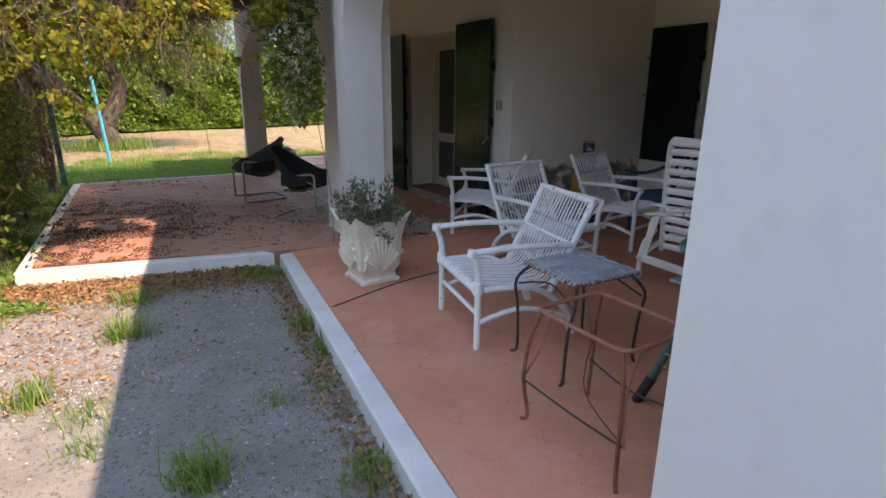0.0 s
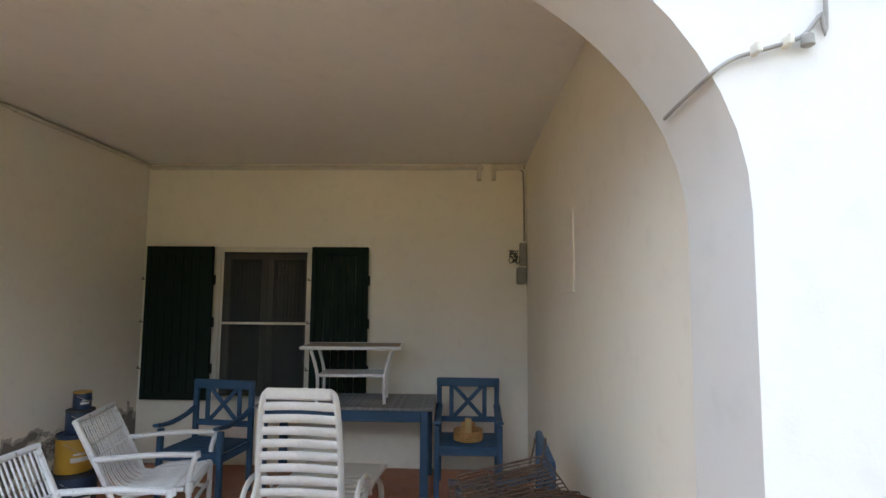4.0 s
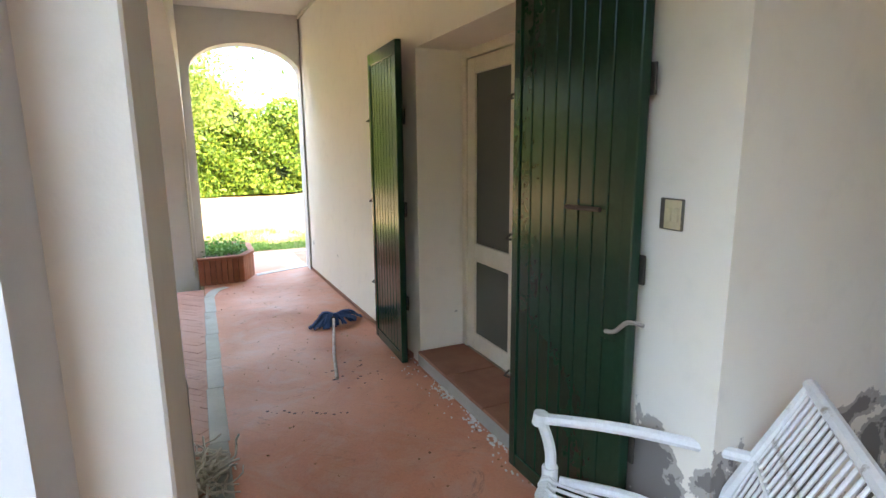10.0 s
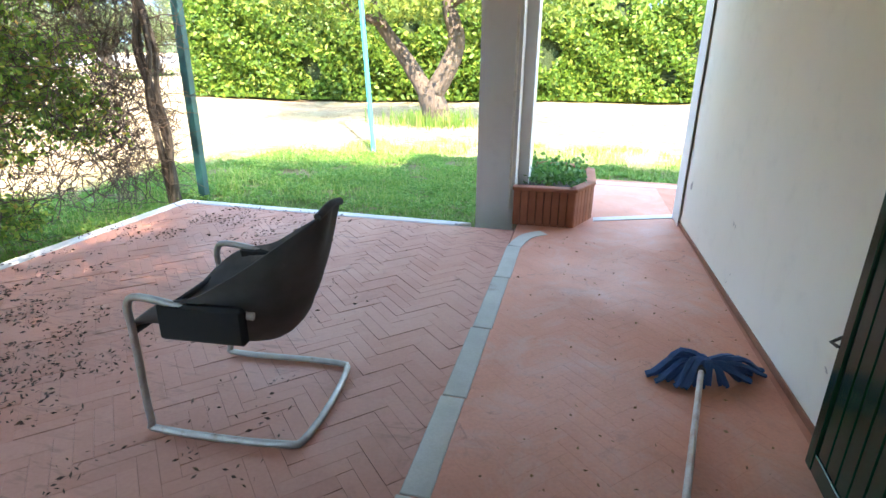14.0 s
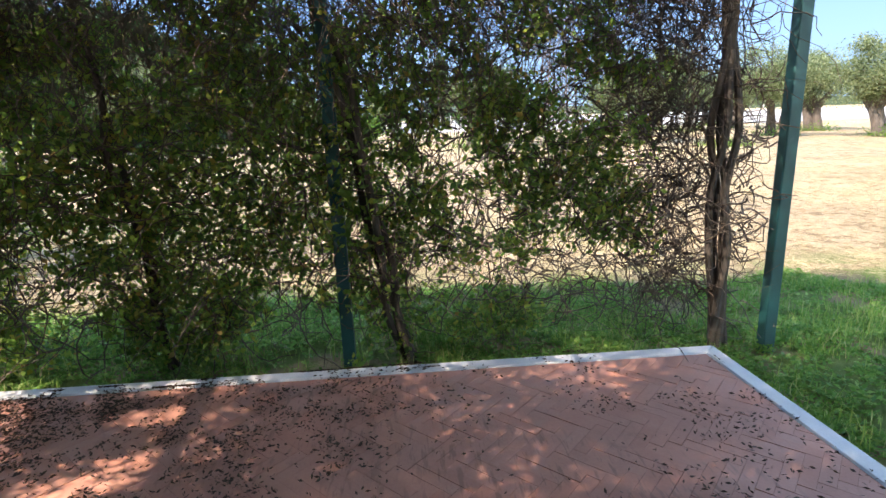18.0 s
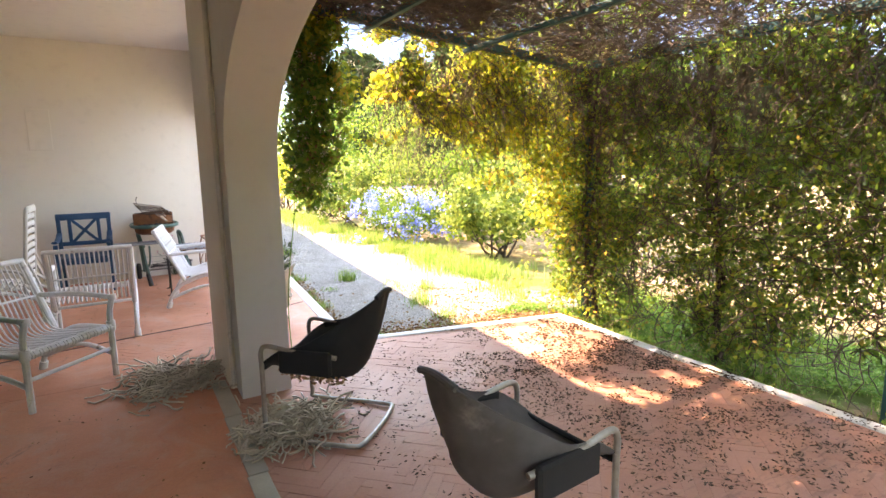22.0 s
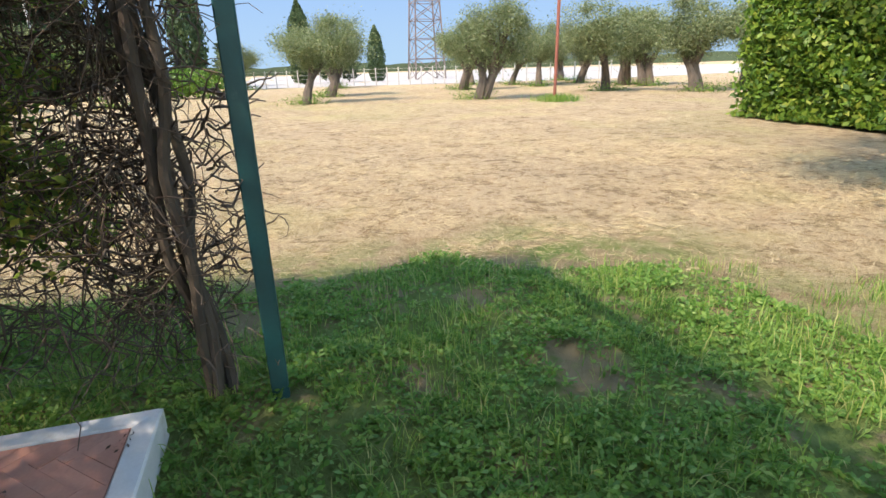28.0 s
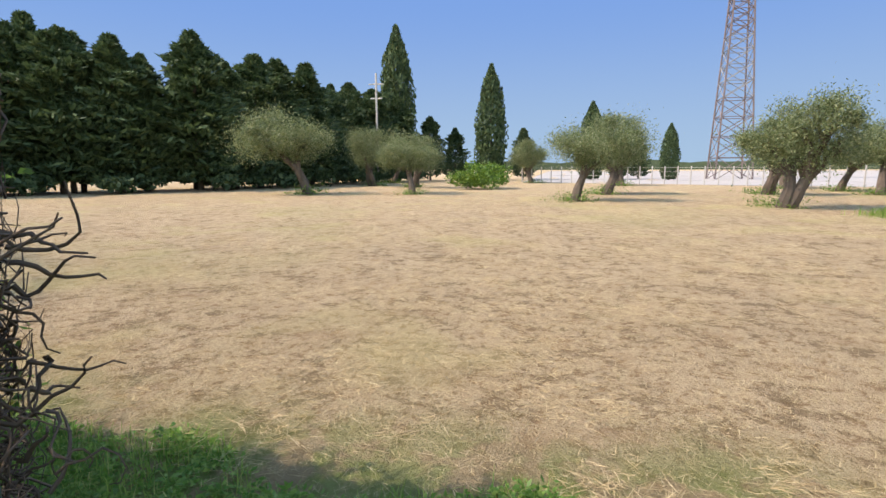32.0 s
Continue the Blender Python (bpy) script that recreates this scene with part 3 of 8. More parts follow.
SKEW = 0.104  # the front wall runs a little out of square
front = arch_wall(X_OUT, X_IN, -9.0, 4.62, A1_Y0, A1_Y1, ROOF_Z, SPRING, RISE, base=GZ - 0.2)
for v in front.verts:
    v.co.x += SKEW * (v.co.y - A1_Y0) + (0.05 * (v.co.y - A1_Y0) / 3.7 if v.co.x > 1.4 and v.co.y > A1_Y0 else 0)
solid("wall_front", front, WALL_OUT, "white plastered front wall with a wide arch", "wall", S, smooth=True)
arcade = arch_wall(X2_OUT, X2_IN, 4.624, Y_END - 0.002, P1_END, P2_Y, ROOF_Z, 1.46, 0.98, base=GZ - 0.2, full=0.8)
for v in arcade.verts:
    v.co.x -= 0.06 * (Y_END - v.co.y) / 5
solid("wall_arcade", arcade, WALL_OUT,
      "white plastered arcade wall beside the terrace", "wall", S, smooth=True)
solid("pilaster", box(1.92, 4.44, -0.1, 2.125, 5.18, CEIL_Z - 0.002, 0.006), WALL, "plastered pilaster under the ceiling beam", "pilaster", S)
solid("ceiling_beam", box(2.1, 4.56, 2.92, X_DOOR + 0.02, 4.86, CEIL_Z - 0.004, 0.006), WALL, "plastered beam across the porch ceiling", "beam", S)
door_wall = wall_with_hole(X_DOOR, X_DOOR + WALL_T, 4.50, Y_END + 0.28, -0.1, ROOF_Z, DOOR_Y0, DOOR_Y1, -0.1, DOOR_Z)
for v in door_wall.verts:
    v.co.x -= 0.024 * max(0.0, v.co.y - DOOR_Y1)
solid("wall_door", door_wall, WALL_LOW,
      "cream plastered wall with flaking paint near the floor", "wall", S)
solid("wall_return", box(X_DOOR + WALL_T + 0.0002, Y_ALC, -0.1, X_WIN + 0.3, Y_ALC + 0.3, ROOF_Z), WALL_LOW, "cream plastered return wall with flaking paint", "wall", S)
solid("wall_window", wall_with_hole(X_WIN, X_WIN + 0.33, -0.2, Y_ALC - 0.004, -0.1, ROOF_Z, WIN_Y0, WIN_Y1, WIN_Z0, WIN_Z1), WALL,
      "cream plastered wall with a shuttered window", "wall", S)
solid("wall_niche", box(X_IN + 0.02, Y_NICHE - 0.25, -0.1, X_WIN - 0.004, Y_NICHE, ROOF_Z), WALL, "white plastered end wall of the recess", "wall", S)
solid("wall_end", arch_wall(Y_END, Y_END + 0.27, 1.95, X_DOOR - 0.10, 2.24, X_DOOR - 0.105, ROOF_Z, 2.40, 0.34, swap=True), WALL_OUT,
      "white plastered end wall with a small arch", "wall", S, smooth=True)
# the rest of the house, closed
solid("wall_side", box(X_DOOR + WALL_T + 0.004, Y_END, -0.3, 14.0, Y_END + 0.28, ROOF_Z), WALL_OUT, "white plastered side wall of the house", "wall", S)
solid("wall_back", box(14.0, -9.0, -0.3, 14.3, Y_END + 0.3, ROOF_Z), WALL_OUT, "white plastered back wall of the house", "wall", S)
solid("wall_south", box(X_IN, -9.3, -0.3, 14.3, -9.004, ROOF_Z), WALL_OUT, "white plastered south wall of the house", "wall", S)
solid("ceiling", prism([(0.45, -8.99), (1.70, 4.60), (1.95, 4.61), (1.95, Y_END + 0.28), (13.99, Y_END + 0.28), (13.99, -8.99)], CEIL_Z, CEIL_Z + 0.1), CEIL, "plain pale porch ceiling", "ceiling", S)
solid("roof", prism([(0.35, -9.0), (1.62, 4.62), (1.73, 4.63), (1.84, Y_END + 0.3), (14.3, Y_END + 0.3), (14.3, -9.3), (0.35, -9.3)], ROOF_Z + 0.001, ROOF_Z + 0.07), CONCRETE, "flat concrete roof slab of the house", "roof", S)
# added slab that closes the view through the window with painted shade
solid("room_behind", box(X_WIN + 0.9, 1.5, -0.1, X_WIN + 1.0, 4.4, 3.0), DARK_ROOM, "added inner wall behind the window, painted dark as room shade", "wall", S)

# floors
solid("floor", prism([(-0.14, -9.0), (6.2, -9.0), (6.2, TY0 - 0.02), (1.06, TY0 - 0.02)], -0.3, -0.0015), FLOOR_JOINT, "worn red brick porch floor in herringbone", "floor", S)
solid("floor_arcade", box(2.196, TY0 - 0.02, -0.3, 4.0, 12.0, -0.0013), FLOOR_JOINT, "worn red brick floor of the arcade in herringbone", "floor", S)
kerb_m = box(0.595, -9.0, -0.35, 0.725, TY0 - 0.07, 0.004, 0.012)
for v in kerb_m.verts:
    v.co.x += 0.09 * v.co.y
solid("kerb_porch", kerb_m, KERB, "white painted kerb along the porch", "kerb", S)


def inset(line, d):
    """The four-sided outline line, moved inwards by d."""
    out, n = [], len(line)
    for k in range(n):
        a, b, c = Vector(line[k - 1]), Vector(line[k]), Vector(line[(k + 1) % n])
        u, w = (b - a).normalized(), (c - b).normalized()
        p, q = Vector((u.y, -u.x)), Vector((w.y, -w.x))
        m = (p + q) / (1 + p.dot(q))
        out.append(tuple(b + m * d))
    return out


TERRACE_IN = inset(TERRACE, 0.10)


def kerb_bar(name, k, label, cut):
    a, b, c, d = TERRACE[k], TERRACE[k + 1], TERRACE_IN[k + 1], TERRACE_IN[k]
    bm = prism([a, b, c, d], -0.35, 0.004 + cut)
    bmesh.ops.bevel(bm, geom=[e for e in bm.edges if min(v.co.z for v in e.verts) > -0.1], offset=0.008, segments=1, affect="EDGES")
    solid(name, bm, KERB, label, "kerb", S)


solid("floor_terrace", prism([(2.192, TY0 - 0.016), (1.3, TY0 - 0.016)] + inset(TERRACE, 0.09)[:3] + [(2.192, TY1 - 0.09)], -0.3, -0.0058), JOINT, "herringbone brick paving of the terrace", "floor", S)
kerb_bar("kerb_terrace", 0, "pale stone kerb at the front of the terrace", 0.0)
kerb_bar("kerb_terrace_side", 1, "pale stone kerb along the terrace", 0.001)
kerb_bar("kerb_terrace_end", 2, "white painted kerb at the end of the terrace", 0.0)
solid("kerb_step", prism([(2.80, 10.30), (3.48, 10.58), (3.48, 10.68), (2.80, 10.40)], -0.02, 0.006), KERB, "white threshold stone under the small arch", "kerb", S)
solid("kerb_outer", box(2.2, 11.75, -0.3, 4.6, 11.87, 0.004, 0.01), KERB, "white painted kerb at the path's edge", "kerb", S)

# ground: one sheet to the horizon
EDGE_LO, EDGE_HI, GREEN_Y0, GREEN_Y1 = -2.9, -1.2, 13.6, 15.6
GROUND = ground_mat()
axis = np.concatenate([-np.geomspace(900, 14, 26), np.linspace(-13, 24, 75), np.geomspace(25, 900, 26)])
gx, gy = np.meshgrid(axis, axis, indexing="ij")
far_off = np.clip((np.hypot(gx - 1, gy - 6) - 6) / 10, 0, 1)
gz = GZ - 0.02 - 0.08 * far_off + 0.02 * far_off * (np.sin(gx * 0.9 + gy * 0.5) + np.sin(gy * 1.3 - gx * 0.3))
n_ax = len(axis)
ids = np.arange(n_ax * n_ax).reshape(n_ax, n_ax)
faces = np.stack([ids[:-1, :-1], ids[1:, :-1], ids[1:, 1:], ids[:-1, 1:]], -1).reshape(-1, 4)
g_ob = new("ground", fast_mesh("ground", np.stack([gx, gy, gz], -1).reshape(-1, 3), faces, GROUND))
g_ob.data.polygons.foreach_set("use_smooth", [True] * len(g_ob.data.polygons))
tagged(g_ob, "mown dry straw field with a green grass border", "ground", kind=S)
# drive in front of the porch
rng = np.random.default_rng(3)
DRIVE = mat("gravel_drive", (0.37, 0.335, 0.30), (0.28, 0.25, 0.215), 3.0, 0.92, 0, 140, 1.0, 0.03, (0.17, 0.155, 0.135), (0.52, 0.64), 38, world=True)
left = [(-1.75 + 0.2 * math.sin(y * 0.8) + 0.12 * rng.uniform(-1, 1), y) for y in np.arange(4.4, -22, -0.6)]
outline = [(1.05, TY0 - 0.02), (0.97, TY0 + 0.02), (-1.0, 5.07), (-1.35, 5.0)] + left + [(0.40, -22)]
solid("drive", prism(outline, GZ - 0.3, GZ), DRIVE, "worn gravel and concrete drive before the porch", "drive", S)

# ---- furniture of the recess ----
def rod(name, pts, r, material, parent, seg=8, label="", closed=False, curve=0, r2=None, flat=1.0):
    if curve:
        pts = smooth_line(pts, curve, closed)
    return part(name, tube(pts, r, seg, closed=closed, r2=r2, flat=flat), material, parent, label, True)


def shared(name, me, parent, m=None, label=""):
    """One more part on a mesh that others use."""
    ob = new(name, me)
    ob.parent = parent
    if m is not None:
        ob.matrix_basis = m
    return tagged(ob, label)


def rattan_chair():
    """A low armchair of painted rattan; it looks along -y."""
    th = thing("rattan_armchair", "white painted rattan armchair with a rod seat and back", "chair", group="rattan chairs in the porch")
    w = 0.29
    for s in (-1, 1):
        rod("front_leg", [(s * w, -0.33, 0), (s * w, -0.33, 0.36), (s * w, -0.335, 0.47), (s * w, -0.365, 0.565)], 0.019, RATTAN, th, curve=4)
        rod("armrest", [(s * w, -0.385, 0.57), (s * w, -0.1, 0.58), (s * w * 0.96, 0.25, 0.56)], 0.019, RATTAN, th, curve=4)
        rod("back_post", [(s * w * 0.95, 0.12, 0.27), (s * w * 0.95, 0.2, 0.45), (s * w * 0.95, 0.37, 0.8)], 0.020, RATTAN, th, curve=4)
        rod("back_leg", [(s * w * 0.93, 0.30, 0), (s * w * 0.95, 0.22, 0.18), (s * w, 0.0, 0.33), (s * w, -0.3, 0.35)], 0.018, RATTAN, th, curve=5)
        rod("side_stretcher", [(s * w, -0.32, 0.16), (s * w, -0.05, 0.21), (s * w * 0.94, 0.27, 0.10)], 0.016, RATTAN, th, curve=5)
        rod("cane_binding", [(s * w, -0.332, 0.33), (s * w, -0.332, 0.40)], 0.027, RATTAN, th, 10)
        rod("cane_binding", [(s * w, -0.372, 0.55), (s * w, -0.365, 0.59)], 0.025, RATTAN, th, 10)
        rod("cane_binding", [(s * w * 0.93, 0.295, 0.0), (s * w * 0.93, 0.275, 0.06)], 0.026, RATTAN, th, 10)
    rod("top_rail", [(-w, 0.37, 0.805), (w, 0.37, 0.805)], 0.019, RATTAN, th)
    rod("front_stretcher", [(-w, -0.32, 0.20), (w, -0.32, 0.20)], 0.014, RATTAN, th)
    rod("back_rail", [(-w, 0.255, 0.56), (w, 0.255, 0.56)], 0.009, RATTAN, th, 6)
    # front rail, wrapped with cane
    wrap = bmesh.new()
    n = 34
    for k in range(n):
        x = -w + 2 * w * (k + 0.5) / n
        tube([(x - 0.007, -0.335, 0.355), (x + 0.007, -0.333, 0.357)], 0.026 + 0.002 * (k % 3), 7, wrap)
    part("seat_front_wrap", wrap, RATTAN, th, "cane-wrapped front rail", True)
    line = smooth_line([(0, -0.33, 0.372), (0, -0.1, 0.335), (0, 0.10, 0.325), (0, 0.185, 0.40), (0, 0.25, 0.55), (0, 0.36, 0.79)], 4)
    me = mesh_of(tube(line, 0.0056, 6), "rod", RATTAN, True)
    for k in range(17):
        shared("rod", me, th, pose(-0.25 + 0.5 * k / 16, 0, 0.002 * (k % 2)))
    return th


ch = rattan_chair()
BIG = Matrix.Diagonal((1.10, 1.06, 1.04, 1))
ch.matrix_basis = pose(1.955, 2.325, 0, 0, 0, -101) @ BIG
copy_thing(ch, pose(2.94, 3.18, 0, 0, 0, 1))
copy_thing(ch, pose(4.20, 3.46, 0, 0, 0, 13))
copy_thing(ch, pose(3.28, 4.42, 0, 0, 0, -135))


def wicker_stool():
    th = thing("metal_stool", "dark iron stool with a frayed grey woven top", "stool", pose(1.985, 1.725, 0, 0, 0, -2) @ Matrix.Diagonal((1, 1, 1.085, 1)))
    h = 0.212
    for sx in (-1, 1):
        for sy in (-1, 1):
            rod("leg", [(sx * 0.285, sy * 0.225, 0.0), (sx * 0.25, sy * 0.205, 0.03), (sx * 0.25, sy * 0.215, 0.25), (sx * 0.245, sy * 0.245, 0.40), (sx * 0.18, sy * 0.18, 0.495)], 0.009, IRON, th, 7, curve=5)
        rod("brace", [(sx * 0.235, -0.235, 0.38), (sx * 0.20, 0, 0.44), (sx * 0.235, 0.235, 0.38)], 0.005, IRON, th, 6, curve=5)
    rod("seat_frame", [(-h, -h, 0.495), (h, -h, 0.495), (h, h, 0.495), (-h, h, 0.495)], 0.011, RUST, th, 7, closed=True)
    weave = bmesh.new()
    r = random.Random(4)
    n = 17
    for k in range(n):
        x = -h + 2 * h * (k + 0.5) / n
        pts = [(x, -h - r.uniform(0.0, 0.03), 0.50)] + [(x, -h + 2 * h * j / 8, 0.507 + (0.004 if (j + k) % 2 else -0.001)) for j in range(9)] + [(x, h + r.uniform(0.0, 0.03), 0.495)]
        tube(pts, 0.0095, 5, weave, flat=0.4)
        pts = [(-h - r.uniform(0, 0.03), x, 0.495)] + [(-h + 2 * h * j / 8, x, 0.507 + (-0.001 if (j + k) % 2 else 0.004)) for j in range(9)] + [(h + r.uniform(0, 0.04), x + r.uniform(-0.02, 0.02), 0.49)]
        tube(pts, 0.0095, 5, weave, flat=0.4)
    part("woven_seat", weave, WICKER_GREY, th, "frayed grey woven cane top", True)
    fray = bmesh.new()
    for k in range(46):
        a = r.choice((0, 1, 2, 3)) * math.pi / 2
        u = r.uniform(-h, h)
        m = Matrix.Rotation(a, 4, "Z")
        z = 0.5
        tube([m @ Vector((h, u, z)), m @ Vector((h + r.uniform(0.01, 0.04), u + r.uniform(-0.02, 0.02), z + r.uniform(-0.04, 0.02)))], 0.002, 4, fray)
    part("frayed_ends", fray, WICKER_GREY, th)
    return th


wicker_stool()


def red_frame():
    th = thing("metal_table_frame", "rusty red iron table frame without its top", "table", pose(1.56, 1.108, 0, 0, 0, 1))
    a, b, z = 0.195, 0.243, 0.565
    ring = []
    for cx, cy, a0 in ((a - 0.05, b - 0.05, 0), (-a + 0.05, b - 0.05, 90), (-a + 0.05, -b + 0.05, 180), (a - 0.05, -b + 0.05, 270)):
        for k in range(5):
            t = radians(a0 + 90 * k / 4)
            ring.append((cx + 0.05 * math.cos(t), cy + 0.05 * math.sin(t), z))
    rod("top_frame", ring, 0.010, RED_IRON, th, 8, closed=True)
    for sx in (-1, 1):
        for sy in (-1, 1):
            rod("leg", [(sx * 0.215, sy * 0.285, 0.0), (sx * 0.195, sy * 0.262, 0.03), (sx * 0.218, sy * 0.275, 0.22), (sx * 0.205, sy * 0.258, 0.42), (sx * 0.178, sy * 0.218, 0.56)], 0.009, RUST, th, 7, curve=5)
            rod("inner_leg", [(sx * 0.21, sy * 0.295, 0.20), (sx * 0.16, sy * 0.24, 0.36), (sx * 0.10, sy * 0.235, 0.56)], 0.006, RED_IRON, th, 6, curve=5)
        rod("brace", [(sx * 0.205, -0.28, 0.2), (sx * 0.18, 0.0, 0.17), (sx * 0.205, 0.28, 0.2)], 0.005, IRON, th, 6, curve=5)
    rod("tied_wire", [(-0.2, -0.28, 0.2), (0.0, 0.1, 0.16), (0.2, 0.29, 0.2)], 0.003, IRON, th, 5, curve=6)
    return th


red_frame()


def sun_lounger():
    """Seat towards +x, backrest upright at the near end."""
    th = thing("sun_lounger", "white resin sun lounger with its backrest raised", "lounger", pose(3.44, 2.14, 0, 0, 0, -2))
    w = 0.26

    def at(y, z):
        return Vector((0.10 - 0.10 * (z - 0.30), y, z))

    for s in (-1, 1):
        rod("backrest_rail", [at(s * w, 0.24), at(s * (w - 0.005), 0.7), at(s * (w - 0.03), 1.06), at(s * (w - 0.07), 1.13)], 0.022, PLASTIC, th, 8, curve=5, flat=0.7)
        rod("strut", [(-0.06, s * (w + 0.02), 0.20), (-0.01, s * (w + 0.01), 0.42), (0.06, s * (w - 0.01), 0.62)], 0.016, PLASTIC, th, 8, curve=4, flat=0.6)
        rod("side_rail", [(-0.10, s * 0.31, 0.19), (0.25, s * 0.31, 0.33), (0.75, s * 0.31, 0.36), (1.25, s * 0.31, 0.33)], 0.026, PLASTIC, th, 8, curve=5, flat=0.7)
        rod("rear_leg", [(0.10, s * 0.33, 0.40), (-0.02, s * 0.34, 0.28), (-0.05, s * 0.34, 0.03)], 0.024, PLASTIC, th, 8, curve=5, flat=0.7)
        rod("front_leg", [(0.92, s * 0.31, 0.34), (1.06, s * 0.32, 0.22), (1.10, s * 0.32, 0.0)], 0.024, PLASTIC, th, 8, curve=5, flat=0.7)
        rod("armrest", [(0.02, s * 0.345, 0.30), (0.10, s * 0.35, 0.52), (0.35, s * 0.35, 0.54), (0.55, s * 0.34, 0.36)], 0.018, PLASTIC, th, 8, curve=5, flat=0.7)
        part("castor", lathe([(0.001, -0.02), (0.035, -0.018), (0.04, 0.0), (0.035, 0.018), (0.001, 0.02)], 14, m=pose(-0.05, s * 0.34, 0.04, 90)), PLASTIC, th, smooth=True)
    part("crossbar", box(-0.085, -0.32, 0.16, -0.055, 0.32, 0.22, 0.006), PLASTIC, th)
    part("top_rail", box(-0.012, -w + 0.05, 1.08, 0.018, w - 0.05, 1.15, 0.012, m=pose(0.01, 0, 0)), PLASTIC, th)
    me = mesh_of(tube([(0.006, -w + 0.015, 0), (-0.001, -0.1, 0), (-0.003, 0, 0), (-0.001, 0.1, 0), (0.006, w - 0.015, 0)], 0.026, 8, flat=0.32), "slat", PLASTIC, True)
    for k in range(11):
        z = 0.29 + k * 0.075
        shared("slat", me, th, Matrix.Translation((0.10 - 0.10 * (z - 0.3), 0, z)) @ Matrix.Rotation(radians(84), 4, "Y"))
    me2 = mesh_of(box(-0.028, -0.30, -0.008, 0.028, 0.30, 0.008, 0.004), "seat_slat", PLASTIC)
    for k in range(15):
        x = 0.16 + k * 0.075
        shared("seat_slat", me2, th, pose(x, 0, 0.35 + 0.03 * math.sin(k * 0.25), 0, 0, 0))
    return th


sun_lounger()


def blue_chair():
    """Wooden armchair with a crossed back; it looks along -y."""
    th = thing("garden_armchair", "blue painted wooden armchair with a crossed back", "chair", group="blue garden chairs")
    w = 0.27
    for s in (-1, 1):
        part("back_post", box(s * w - 0.022, 0.21, 0, s * w + 0.022, 0.25, 0.93, 0.005), BLUE, th)
        part("front_leg", box(s * w - 0.022, -0.25, 0, s * w + 0.022, -0.205, 0.61, 0.005), BLUE, th)
        arm = tube(smooth_line([(s * w, 0.22, 0.70), (s * w, 0.08, 0.655), (s * w, -0.12, 0.63), (s * w, -0.29, 0.645)], 4), 0.032, 8, flat=0.5)
        part("armrest", arm, BLUE, th, smooth=True)
        part("side_rail", box(s * w - 0.014, -0.21, 0.36, s * w + 0.014, 0.22, 0.42, 0.004), BLUE, th)
    part("top_rail", box(-w - 0.025, 0.212, 0.865, w + 0.025, 0.248, 0.945, 0.008), BLUE, th)
    part("lower_rail", box(-w + 0.02, 0.217, 0.54, w - 0.02, 0.243, 0.59, 0.005), BLUE, th)
    for x in (-0.155, 0.155):
        part("back_slat", box(x - 0.02, 0.22, 0.585, x + 0.02, 0.24, 0.87, 0.004), BLUE, th)
    for s in (-1, 1):
        part("cross_bar", box(-0.2, -0.009, -0.018, 0.2, 0.009, 0.018, 0.004, m=pose(0, 0.23 + 0.002 * s, 0.728, 0, s * 47, 0)), BLUE, th)
    me = mesh_of(box(-w + 0.005, -0.03, -0.01, w - 0.005, 0.03, 0.01, 0.004), "seat_slat", BLUE)
    for k in range(7):
        shared("seat_slat", me, th, pose(0, -0.215 + k * 0.069, 0.432))
    part("front_rail", box(-w, -0.243, 0.36, w, -0.217, 0.42, 0.004), BLUE, th)
    return th


bc = blue_chair()
bc.matrix_basis = pose(5.12, 1.10, 0, 0, 0, -90)
copy_thing(bc, pose(4.80, 3.33, 0, 0, 0, -98))
copy_thing(bc, pose(3.10, 0.95, 0, 0, 0, 178))


def blue_table():
    th = thing("garden_table", "blue wooden table with a weathered grey top", "table", pose(5.22, 2.19, 0))
    a, b = 0.34, 0.78
    me = mesh_of(box(-a / 5 + 0.003, -b, 0, a / 5 - 0.003, b, 0.026, 0.004), "top_board", GREY_WOOD)
    for k in range(5):
        shared("top_board", me, th, pose(-a + a / 5 + k * 2 * a / 5, 0, 0.724))
    for s in (-1, 1):
        part("apron", box(s * (a - 0.06) - 0.012, -b + 0.07, 0.62, s * (a - 0.06) + 0.012, b - 0.07, 0.722, 0.004), BLUE, th)
        part("end_apron", box(-a + 0.072, s * (b - 0.07) - 0.012, 0.62, a - 0.072, s * (b - 0.07) + 0.012, 0.722, 0.004), BLUE, th)
        for q in (-1, 1):
            part("leg", box(s * (a - 0.055) - 0.035, q * (b - 0.07) - 0.035, 0, s * (a - 0.055) + 0.035, q * (b - 0.07) + 0.035, 0.723, 0.006), BLUE, th)
    return th


blue_table()


def side_table():
    th = thing("side_table", "white rattan side table with a lower shelf on the blue table", "table", pose(5.18, 2.16, 0.75, 0, 0, 4))
    for sx in (-1, 1):
        for sy in (-1, 1):
            rod("leg", [(sx * 0.16, sy * 0.30, 0.0), (sx * 0.16, sy * 0.30, 0.25), (sx * 0.17, sy * 0.36, 0.47)], 0.015, RATTAN, th, 8, curve=5)
        rod("top_edge", [(sx * 0.21, -0.44, 0.495), (sx * 0.21, 0.44, 0.495)], 0.016, RATTAN, th)
        rod("end_edge", [(-0.21, sx * 0.44, 0.495), (0.21, sx * 0.44, 0.495)], 0.016, RATTAN, th)
    part("tabletop", box(-0.20, -0.43, 0.483, 0.20, 0.43, 0.508, 0.004), mat("faded_table_board", (0.36, 0.27, 0.21), (0.30, 0.22, 0.17), 6, 0.7), th, "faded brown board")
    part("shelf", box(-0.165, -0.29, 0.235, 0.165, 0.29, 0.262, 0.005), RATTAN, th)
    return th


side_table()


